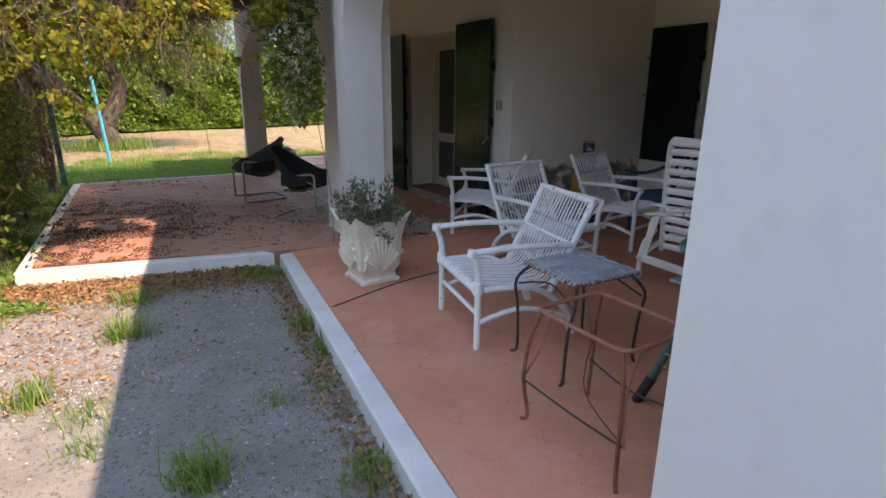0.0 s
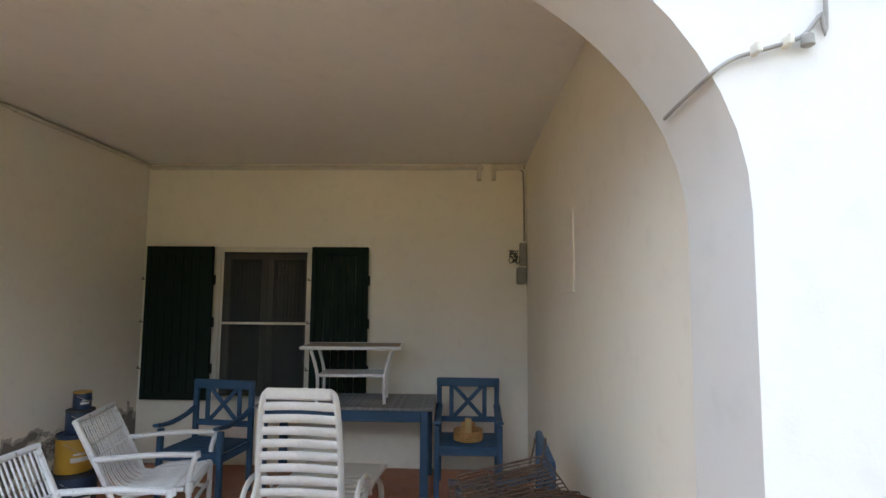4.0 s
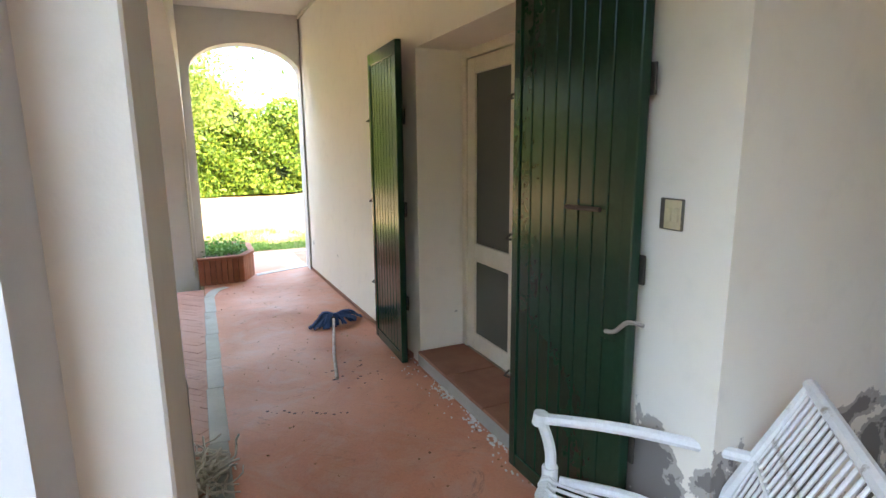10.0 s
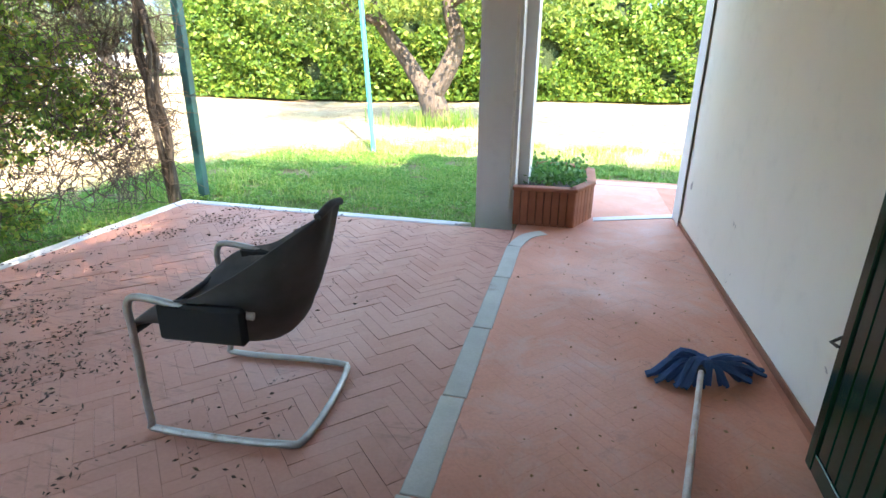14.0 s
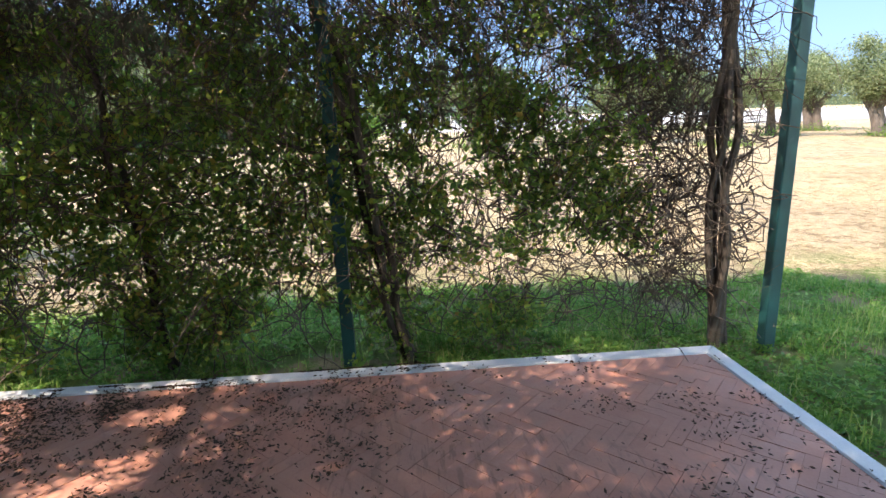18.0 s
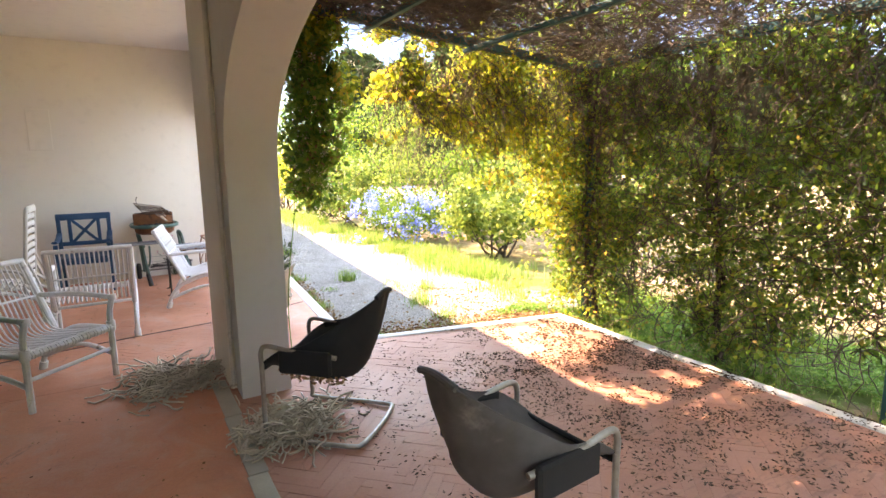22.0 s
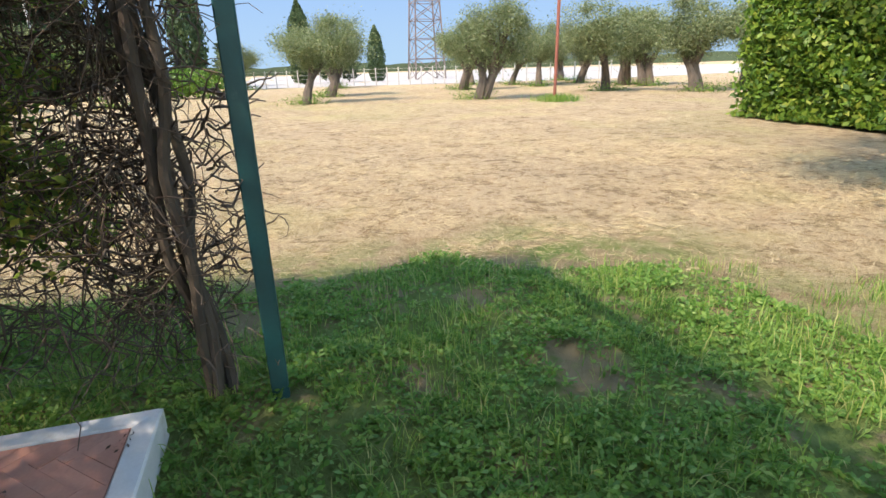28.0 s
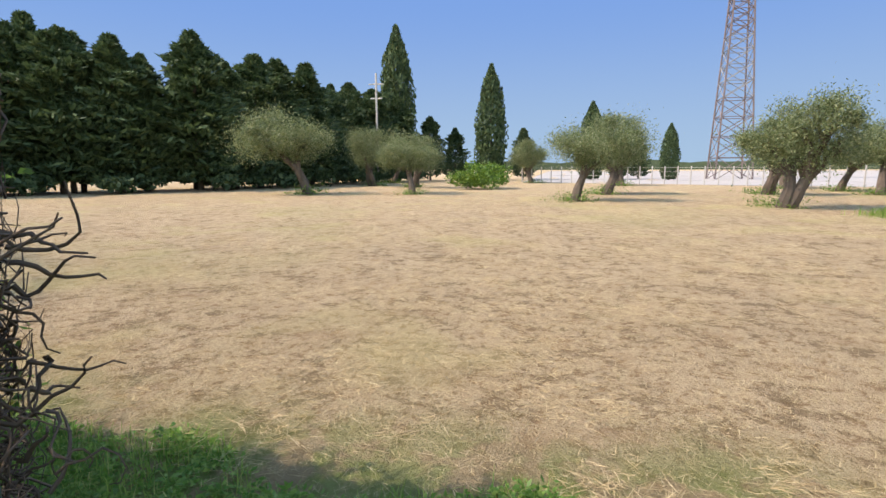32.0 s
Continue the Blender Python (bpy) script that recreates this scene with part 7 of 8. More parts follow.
def olive(seed, trunks=2, leaves=26000):
    th = thing("olive_tree", "old olive tree with a gnarled trunk and grey-green crown", "tree", group="olive trees in the field")
    r, g = random.Random(seed), np.random.default_rng(seed)
    bm, tips = bmesh.new(), []
    for k in range(trunks):
        a = r.uniform(0, 6.28)
        lean = Vector((math.cos(a), math.sin(a), 0)) * 0.45
        base = Vector((math.cos(a) * 0.22 * (trunks > 1), math.sin(a) * 0.22 * (trunks > 1), -0.15))
        limbs(bm, r, base, Vector((0, 0, 1)) + lean, 1.25, 0.24, 2, tips, 0.2)
    part("trunk", bm, BARK, th, smooth=True)
    T = np.array([tuple(t) for t in tips])
    cen = T.mean(0) + [0, 0, 0.45]
    lumps = np.concatenate([T, cen + unit(g.normal(size=(26, 3))) * np.array([1.75, 1.75, 1.05]) * g.uniform(0.55, 1, (26, 1))])
    lumps[:, 2] = np.maximum(lumps[:, 2], 1.6)
    pick = g.integers(0, len(lumps), leaves)
    c = lumps[pick] + g.normal(size=(leaves, 3)) * np.array([0.27, 0.27, 0.22]) * g.uniform(0.5, 1.5, len(lumps))[pick][:, None]
    v, f = leaf_arrays(g, c, 0.095, 0.36, 0.1)
    stuff("crown", v, f, LEAF_OLIVE, kind="", parent=th)
    # suckers at the foot
    c = np.stack([g.normal(0, 0.45, 500), g.normal(0, 0.45, 500), np.abs(g.normal(0.12, 0.14, 500))], 1)
    v, f = leaf_arrays(g, c, 0.12, 0.3, -0.6)
    stuff("foot_shoots", v, f, LEAF_BUSH, kind="", parent=th)
    return th


def spot(x, y, s=1.0, rz=0.0, z=-0.24, sz=None):
    return Matrix.Translation((x, y, z)) @ Matrix.Rotation(radians(rz), 4, "Z") @ Matrix.Diagonal((s, s, sz or s, 1))


o1, o2, o3 = olive(51, 1), olive(52, 2), olive(53, 3)
o1.matrix_basis = spot(-27.5, 12.2, 1.22, 20)
o2.matrix_basis = spot(-35.2, 14.0, 1.35, 80)
o3.matrix_basis = spot(-24.6, 20.3, 1.25, 140)


def copied(ob, x, y, s, rz, sz=None):
    made = copy_thing(ob, Matrix())
    made.matrix_basis = spot(x, y, s, rz, sz=sz)
    return made


for src, x, y, s, rz in ((o2, -36.5, 23.6, 1.3, 10), (o1, -32.3, -4.4, 1.55, 200), (o3, -48.4, -5.6, 1.45, 60), (o1, -33.3, 2.3, 1.12, 120), (o2, -45.0, -1.0, 1.2, 30),
                         (o2, -60, 8.5, 1.3, 260), (o3, -52, 16.8, 1.3, 300), (o3, -32.4, 34.5, 1.3, 40), (o2, -22.0, 31.6, 1.3, 170), (o1, -26.5, 29.0, 1.35, 210), (o3, -26.7, 42.8, 1.3, 90),
                         (o1, -42.0, 30.0, 1.25, 330), (o2, -40.0, 35.0, 1.3, 15), (o1, -46.0, 28.0, 1.2, 75), (o3, -20.0, 37.0, 1.3, 200), (o2, -48.0, 38.0, 1.3, 145), (o1, -58, -7.0, 1.3, 10), (o3, -29.5, 34.0, 1.35, 250), (o1, -37.0, 30.0, 1.3, 50), (o2, -23.5, 36.0, 1.3, 300)):
    copied(src, x, y, s, rz)


def conifer(seed, height=12.5, spread=3.9):
    th = thing("conifer_tree", "tall dark conifer in a dense row", "tree", group="dark conifers along the field")
    g = np.random.default_rng(seed)
    part("trunk", tube([(0, 0, -0.3), (0.1, 0, height * 0.5), (0, 0, height)], 0.22, 8, r2=0.03), BARK, th, smooth=True)
    n = 9000
    t = g.uniform(0.02, 1.0, n) ** 0.9
    ang = g.uniform(0, 2 * math.pi, n)
    arm = 0.55 + 0.45 * np.cos(ang * 3 + t * 22) * np.cos(t * 41 + ang)
    rad = spread * np.interp(t, [0, 0.12, 0.5, 0.82, 1], [0.7, 1.0, 0.8, 0.42, 0.03]) * np.clip(arm, 0.45, 1.2) * g.uniform(0.35, 1.0, n) ** 0.5 + 0.12
    c = np.stack([np.cos(ang) * rad, np.sin(ang) * rad, t * height + 0.35 * rad], 1)
    al = np.stack([np.cos(ang), np.sin(ang), 0.35 * np.ones(n)], 1) * 1.3
    v, f = leaf_arrays(g, c, 0.62, 0.30, -0.2, along=al, spread=0.8)
    stuff("foliage", v, f, LEAF_CONIFER, kind="", parent=th)
    return th


k1, k2 = conifer(61), conifer(62, 11.6, 4.3)
k1.matrix_basis = spot(-22.5, -28.0, 0.9, 0)
k2.matrix_basis = spot(-31.5, -22.0, 0.95, 50)
rr = random.Random(7)
ROW_U, ROW_X, ROW_Y = (0, 0.28, 0.5, 0.75, 1), (-13, -26.5, -36.5, -50, -68), (-31, -24, -15.5, -12, -9)
for i in range(25):
    u = i / 24
    x, y = np.interp(u, ROW_U, ROW_X), np.interp(u, ROW_U, ROW_Y)
    s = rr.uniform(0.75, 1.0)
    copied((k1, k2)[i % 2], x + rr.uniform(-1, 1), y + rr.uniform(-1.2, 1.2) - 1.5, s * 1.3, rr.uniform(0, 360), s)
for i in range(16):
    u = (i + 0.5) / 16
    copied((k2, k1)[i % 2], np.interp(u, ROW_U, ROW_X) - 1.5 + rr.uniform(-1, 1), np.interp(u, ROW_U, ROW_Y) - 3.6, rr.uniform(0.8, 1.0), rr.uniform(0, 360))
# dark underwood below the row
for i in range(11):
    u = i / 10
    shrub("underwood_shrub", "dark shaded shrub below the conifers", np.interp(u, ROW_U, ROW_X), np.interp(u, ROW_U, ROW_Y) + 1.2, (2.6, 2.2, 1.3), 1300, 0.45, LEAF_CONIFER, 500 + i, -0.3)


def cypress(seed, height=17.0, spread=2.5):
    th = thing("cypress_tree", "slender dark columnar cypress", "tree", group="columnar cypresses")
    g = np.random.default_rng(seed)
    part("trunk", tube([(0, 0, -0.3), (0, 0, height * 0.9)], 0.2, 8, r2=0.03), BARK, th, smooth=True)
    n = 9000
    t = g.uniform(0.03, 1, n)
    ang = g.uniform(0, 2 * math.pi, n)
    shape = np.interp(t, [0, 0.12, 0.45, 0.8, 1], [0.55, 0.9, 1.0, 0.62, 0.06])
    rad = spread * shape * (0.88 + 0.12 * np.sin(ang * 5 + t * 18)) * g.uniform(0.15, 1, n) ** 0.5
    c = np.stack([np.cos(ang) * rad, np.sin(ang) * rad, t * height], 1)
    v, f = leaf_arrays(g, c, 0.6, 0.36, -1.6, spread=0.6)
    stuff("foliage", v, f, LEAF_CONIFER, kind="", parent=th)
    return th


cp = cypress(71)
cp.matrix_basis = spot(-68.9, -9.9, 1.15, 0)
copied(cp, -71.5, 2.1, 0.95, 90, 0.87)
copied(cp, -75.0, 15.1, 0.8, 40, 0.60)
copied(cp, -74.0, 24.7, 0.55, 10, 0.42)
for i, (x, y, s) in enumerate(((-71, -6, 0.72), (-73, -3, 0.6), (-76, 6, 0.6), (-80, 19, 0.55), (-66, -13, 0.8), (-82, 22, 0.5))):
    copied(k2, x, y, s, i * 50)

shrub("round_bush", "round bright green bush under the olive trees", -43.0, 5.4, (2.9, 2.9, 1.35), 5200, 0.22, LEAF_BUSH, 81, -0.3)


# forked tree on the lawn
def lawn_tree():
    th = thing("forked_tree", "old leaning tree with a forked trunk and thin crown", "tree", pose(-0.6, 17.7, -0.22))
    r, g = random.Random(91), np.random.default_rng(91)
    bm, tips = bmesh.new(), []
    tube(smooth_line([(0.2, 0, -0.2), (0.1, 0, 0.3), (-0.05, 0, 0.72)], 4), 0.34, 12, bm, r2=0.27)
    tube(smooth_line([(-0.05, 0, 0.6), (-0.55, 0.05, 1.35), (-1.15, 0.1, 2.1), (-1.5, 0.2, 2.9)], 4), 0.20, 9, bm, r2=0.10)
    tube(smooth_line([(0.0, 0, 0.6), (0.38, 0, 1.25), (0.55, 0.05, 1.8), (0.35, 0.1, 2.5), (0.5, 0.1, 3.0)], 4), 0.24, 9, bm, r2=0.13)
    for p, d in (((-1.5, 0.2, 2.9), (-1, 0.2, 0.7)), ((-1.15, 0.1, 2.1), (-1, -0.5, 0.6)), ((0.5, 0.1, 3.0), (0.6, 0.2, 1)), ((0.35, 0.1, 2.5), (1, -0.3, 0.5)), ((0.5, 0.1, 3.0), (-0.5, -0.4, 0.8))):
        limbs(bm, r, p, d, 1.3, 0.10, 2, tips, 0.25, 7)
    part("trunk", bm, BARK, th, smooth=True)
    T = np.array([tuple(t) for t in tips])
    n = 26000
    c = T[g.integers(0, len(T), n)] + g.normal(size=(n, 3)) * [0.6, 0.6, 0.45] - [0, 0, 0.15]
    low = np.stack([g.normal(0.3, 1.5, 14000), g.normal(0.0, 1.3, 14000), g.uniform(2.15, 3.4, 14000)], 1)
    low = low[field(low, 1.0, 6.0) > 0.0 + 0.35 * (2.8 - low[:, 2])]
    c = np.concatenate([c, low])
    v, f = leaf_arrays(g, c, 0.12, 0.5, 0.3)
    stuff("crown", v, f, LEAF_TREE, kind="", parent=th)
    c = np.stack([g.normal(0.1, 0.5, 700), g.normal(-0.2, 0.35, 700), np.zeros(700)], 1)
    v, f = blade_arrays(g, c, 0.35, 0.02, 0.5)
    stuff("foot_grass", v, f, GRASS, kind="", parent=th)


lawn_tree()

# poles
tp = thing("turquoise_pole", "thin turquoise steel pole on the lawn", "pole", pose(-0.45, 13.7, -0.2, 0, -3.0, 0))
part("shaft", tube([(0, 0, -0.2), (0, 0, 4.6)], 0.035, 10), TURQ, tp, smooth=True)
rp = thing("red_pole", "tall rusty red steel pole in the field", "pole", pose(-20.8, 22.6, -0.25, 0, 1.6, 0))
part("shaft", tube([(0, 0, -0.2), (0, 0, 9.0)], 0.07, 10), RED_POLE, rp, smooth=True)
g = np.random.default_rng(97)
c = np.stack([g.normal(-20.7, 0.45, 900), g.normal(22.6, 0.45, 900), np.full(900, -0.24)], 1)
v, f = blade_arrays(g, c, 0.3, 0.02, 0.5)
stuff("grass_tuft", v, f, GRASS, "grass tuft round the red pole", "grass")

up = thing("utility_pole", "grey utility pole with a crossarm", "pole", pose(-60.5, -9.7, -0.3))
part("shaft", tube([(0, 0, 0), (0, 0, 12.5)], 0.16, 10, r2=0.1), CONCRETE, up, smooth=True)
part("crossarm", box(-0.06, -0.9, 11.2, 0.06, 0.9, 11.35, 0.01), CONCRETE, up)
part("crossarm", box(-0.06, -0.7, 9.6, 0.06, 0.7, 9.75, 0.01), CONCRETE, up)


def mast():
    th = thing("lattice_mast", "tall red and white steel lattice mast", "mast", pose(-81, 33.6, -0.3))
    top, h0, h1 = 34.0, 2.3, 0.7
    red, white = mat("mast_red", (0.13, 0.095, 0.09), (0.11, 0.08, 0.075), 2, 0.6, 0, 20, 0), mat("mast_white", (0.19, 0.185, 0.185), (0.16, 0.155, 0.155), 2, 0.6, 0, 20, 0)

    def corner(i, z):
        h = h0 + (h1 - h0) * z / top
        return Vector(((-1, 1, 1, -1)[i] * h, (-1, -1, 1, 1)[i] * h, z))

    for i in range(4):
        part("leg", tube([corner(i, 0), corner(i, top)], 0.11, 6), red, th)
    levels = [top * (1 - 0.93 ** k) / (1 - 0.93 ** 22) for k in range(23)]
    for k, (a, b) in enumerate(zip(levels, levels[1:])):
        bm = bmesh.new()
        for i in range(4):
            j = (i + 1) % 4
            tube([corner(i, a), corner(j, b)], 0.055, 4, bm)
            tube([corner(j, a), corner(i, b)], 0.055, 4, bm)
            tube([corner(i, b), corner(j, b)], 0.055, 4, bm)
        part("brace_panel", bm, red if (k // 4) % 2 == 0 else white, th)


mast()
# pale lot and fence beyond the trees
solid("pale_lot", prism([(-62.4, 7), (-47.4, 43), (-60, 140), (-260, 140), (-260, 4)], -0.5, -0.19), mat("pale_gravel", (0.34, 0.31, 0.28), (0.28, 0.26, 0.235), 0.4, 0.95, 0, 6, 0.2, world=True), "pale gravel lot beyond the fence", "lot", S)
fn = thing("wire_fence", "long pale wire fence with concrete posts", "fence")
fp = mesh_of(box(-0.05, -0.05, -0.3, 0.05, 0.05, 1.75, 0.01), "post", CONCRETE)
for i in range(34):
    u = i / 33
    shared("post", fp, fn, pose(-62 + 15 * u, 7 + 36 * u, -0.2))
for z in (0.2, 0.6, 1.0, 1.4):
    rod("wire", [(-62, 7, z), (-47, 43, z)], 0.012, CONCRETE, fn, 4)
bm = bmesh.new()
r = random.Random(33)
ring = []
for i in range(181):
    a = radians(80 + 200 * i / 180)
    h = 4.5 + 3 * abs(noise.noise(Vector((i * 0.23, 0, 0)))) + r.uniform(0, 1.2)
    ring.append((bm.verts.new((420 * math.cos(a), 420 * math.sin(a), -1)), bm.verts.new((420 * math.cos(a), 420 * math.sin(a), h))))
for p, q in zip(ring, ring[1:]):
    bm.faces.new((p[0], q[0], q[1], p[1]))
solid("backdrop_trees", bm, mat("far_foliage", (0.05, 0.075, 0.04), (0.035, 0.055, 0.03), 0.3, 1.0, 0, 1.5, 0, world=True), "far line of trees at the horizon", "backdrop", S)

def far_sky():
    m, nt, p = node_tree("far_sky")
    sep = nt.nodes.new("ShaderNodeSeparateXYZ")
    nt.links.new(coords(nt, True), sep.inputs[0])
    p.inputs["Base Color"].default_value = (0, 0, 0, 1)
    p.inputs["Roughness"].default_value = 1.0
    p.inputs["Specular IOR Level"].default_value = 0.0
    nt.links.new(mixed(nt, step_of(nt, sep.outputs[2], -20, 170), (0.088, 0.148, 0.215), (0.042, 0.098, 0.225)), p.inputs["Emission Color"])
    p.inputs["Emission Strength"].default_value = 1.1
    bm = bmesh.new()
    edge = []
    for k in range(49):
        a = radians(70 + 220 * k / 48)
        edge.append((bm.verts.new((520 * math.cos(a), 520 * math.sin(a), -4)), bm.verts.new((520 * math.cos(a), 520 * math.sin(a), 172))))
    for p0, q0 in zip(edge, edge[1:]):
        bm.faces.new((p0[0], q0[0], q0[1], p0[1]))
    solid("backdrop_sky", bm, m, "clear blue sky above the horizon", "backdrop", S)


far_sky()

# planting beside the drive
def plumbago():
    th = shrub("plumbago_shrub", "sprawling shrub with pale blue flowers beside the drive", -2.35, -1.25, (1.05, 1.45, 0.62), 6500, 0.075, LEAF_BUSH, 101)
    g = np.random.default_rng(102)
    n = 1500
    head = unit(g.normal(size=(70, 3)))
    head[:, 2] = np.abs(head[:, 2])
    cen = head * [1.12, 1.5, 0.95] * g.uniform(0.85, 1.05, (70, 1)) + [0, 0, 0.22]
    c = cen[g.integers(0, 70, n * 2)] + g.normal(size=(n * 2, 3)) * 0.06
    v, f = leaf_arrays(g, c, 0.055, 0.8, 0)
    stuff("flowers", v, f, PETAL_BLUE, "pale blue flower heads", kind="", parent=th)


plumbago()
seed = 110
for x, y, rad, n, m, lab in ((-2.9, 1.5, (0.8, 1.1, 1.0), 5200, LEAF_TREE, "tall yellow-green shrub beside the drive"), (-3.9, -0.4, (0.9, 1.3, 1.5), 5200, LEAF_HEDGE, "tall green shrub beside the drive"),
                             (-2.4, -4.3, (1.0, 1.4, 1.2), 5200, LEAF_TREE, "tall yellow-green shrub beside the drive"), (-4.3, -3.2, (1.4, 1.9, 2.2), 6200, LEAF_TREE, "tall yellow-green shrub behind the plumbago"),
                             (-2.6, -7.0, (1.0, 1.4, 1.0), 4200, LEAF_BUSH, "low green shrub beside the drive"), (-4.0, -7.4, (1.6, 1.9, 2.4), 6200, LEAF_HEDGE, "tall green shrub beside the drive"),
                             (-2.4, -10.5, (1.3, 1.5, 1.6), 4200, LEAF_YELLOW, "tall yellow-green shrub beside the drive"), (-0.9, -14.5, (1.5, 1.3, 1.5), 4200, LEAF_YELLOW, "round orange-green shrub at the end of the drive"),
                             (-3.2, -14.5, (2.0, 2.0, 2.6), 5200, LEAF_HEDGE, "tall green shrub at the end of the drive"), (0.6, -17.5, (1.6, 1.6, 1.9), 4200, LEAF_HEDGE, "tall green shrub at the end of the drive"),
                             (-4.4, 2.6, (1.2, 1.5, 1.5), 5200, LEAF_TREE, "tall yellow-green shrub beside the field"), (-6.0, -1.2, (1.8, 2.2, 2.6), 6200, LEAF_HEDGE, "tall green shrub beside the field")):
    seed += 1
    shrub("garden_shrub", lab, x, y, rad, n, 0.10, m, seed)


# grass, weeds, straw and leaves
def scatter(name, label, category, v, f, material):
    return stuff(name, v, f, material, label, category)


def ground_z(x, y):
    far = np.clip((np.hypot(x - 1, y - 6) - 6) / 10, 0, 1)
    return GZ - 0.02 - 0.08 * far


def on_ground(g, x0, x1, y0, y1, n, out=True):
    p = np.stack([g.uniform(x0, x1, n), g.uniform(y0, y1, n), np.zeros(n)], 1)
    p = p[~((p[:, 0] > TX0 - 0.01 + 0.0253 * (p[:, 1] - 5.05)) & (p[:, 1] < TY1 + 0.01) & (p[:, 1] > TY0 - 0.1))]
    p = p[~((p[:, 0] > 1.8) & (p[:, 1] < 11.87))]
    p[:, 2] = ground_z(p[:, 0], p[:, 1])
    return p


g = np.random.default_rng(130)
p = on_ground(g, -3.4, 5.5, 4.3, 16.0, 130000)
edge = np.interp(p[:, 1], [4.0, 9.0, 11.5, 12.8, 13.4, 14.2, 15.5], [-2.9, -2.75, -2.5, -2.1, -1.8, -1.2, 0.2])
nn = field(p, 0.8, 1.0)
p = p[(p[:, 0] > edge + 0.45 * nn) & (p[:, 1] < 15.2 + 0.8 * nn)]
p = p[field(p, 1.3, 3.3) + 0.5 * field(p, 4.0, 6.0) + g.normal(0, 0.22, len(p)) > -0.34]
nn = field(p, 2.6, 7.0)
long_ = p[nn + g.normal(0, 0.2, len(p)) > -0.08]
v, f = blade_arrays(g, long_[: 36000], 0.105, 0.0055, 0.8)
scatter("lawn_grass", "uneven green lawn grass", "grass", v, f, GRASS)
c = p[(p[:, 1] < 13.5) & (field(p, 1.7, 4.0) + 0.6 * field(p, 5.0, 2.0) + g.normal(0, 0.25, len(p)) > -0.15)][: 14000]
lean = g.uniform(0, 6.283, len(c))
q = c.repeat(7, 0)
turn = lean.repeat(7) + np.tile(np.arange(7) * 2.4, len(c)) + g.normal(0, 0.3, len(q))
rise = g.uniform(0.1, 0.9, len(q))
reach = g.uniform(0.012, 0.05, len(q)) * (0.6 + 0.8 * g.uniform(size=len(c))).repeat(7)
d = np.stack([np.cos(turn), np.sin(turn), rise - 0.2], 1)
tall = (np.clip(0.03 + 0.12 * field(c, 2.2, 5.0), 0.01, 0.12) * g.uniform(0.4, 1.2, len(c))).repeat(7)
q = q + d * [1, 1, 0] * reach[:, None] + np.stack([0 * turn, 0 * turn, 0.008 + tall * g.uniform(0.3, 1.0, len(q))], 1)
v, f = leaf_arrays(g, q, 0.038, 0.5, -0.1, along=d * 2.5, spread=0.6, fold=0.3)
scatter("lawn_weeds", "broad-leaved weeds in the lawn", "weeds", v, f, CLOVER)
p = on_ground(g, -14.0, -1.2, 5.0, 18.0, 95000)
edge = np.interp(p[:, 1], [4.0, 9.0, 11.5, 12.8, 13.4, 14.2, 17], [-2.9, -2.75, -2.5, -2.1, -1.8, -1.2, -1.2])
near = np.clip(1.15 - (-p[:, 0] - 2.5) / 9.5, 0.1, 1)
p = p[(p[:, 0] < edge + 0.3 + 0.5 * field(p, 0.8, 1.0)) & (g.uniform(size=len(p)) < near)]
p[:, 2] += 0.012
a = g.normal(0.5, 0.8, len(p))
d = np.stack([np.cos(a), np.sin(a), g.normal(0.03, 0.09, len(p))], 1)
v, f = leaf_arrays(g, p, 0.085, 0.024, 0, along=d * 6, spread=0.4, fold=0.1)
scatter("straw", "cut straw lying on the field", "straw", v, f, STRAW)
c = p[:7000].copy()
v, f = blade_arrays(g, c, 0.035, 0.004, 1.2)
scatter("stubble", "short straw stubble", "straw", v, f, STRAW)

# clumps of raked straw
n = 7000
cc = np.stack([-2.6 - 27 * g.uniform(size=n) ** 1.5, g.uniform(4.0, 22.0, n), np.zeros(n)], 1)
cc = cc[field(cc * [1, 0.45, 1], 0.7, 5.0) + 0.5 * field(cc, 2.2, 1.0) > -0.05]
cc = cc[(cc[:, 1] < 19) | (cc[:, 0] < -11)]
p = cc.repeat(26, 0) + g.normal(size=(len(cc) * 26, 3)) * [0.11, 0.11, 0]
p[:, 2] = ground_z(p[:, 0], p[:, 1]) + g.uniform(0.005, 0.085, len(p))
a = (g.normal(0.5, 0.9, len(cc))).repeat(26) + g.normal(0, 0.35, len(p))
d = np.stack([np.cos(a), np.sin(a), g.normal(0.1, 0.25, len(p))], 1)
v, f = leaf_arrays(g, p, 0.115, 0.026, 0, along=d * 6, spread=0.6, fold=0.1)
scatter("straw_clumps", "raked clumps of dry straw on the field", "straw", v, f, STRAW)

# loose gravel on the drive
g = np.random.default_rng(155)
n = 15000
p = np.stack([g.uniform(-1.5, 0.95, n), g.uniform(-1.6, 4.5, n), np.full(n, GZ + 0.001)], 1)
p = p[(p[:, 0] < 0.56 + 0.09 * p[:, 1]) & (field(p, 1.2, 2.0) + g.normal(0, 0.3, len(p)) > -0.1)]
corner = np.array([(x, y, z) for z in (-1, 1) for x, y in ((-1, -1), (1, -1), (1, 1), (-1, 1))], float)
size = g.uniform(0.0025, 0.0075, (len(p), 1, 1)) * g.uniform(0.6, 1.3, (len(p), 1, 3)) * [1, 1, 0.6]
v = (p[:, None] + corner[None] * size * g.uniform(0.55, 1.0, (len(p), 8, 3))).reshape(-1, 3)
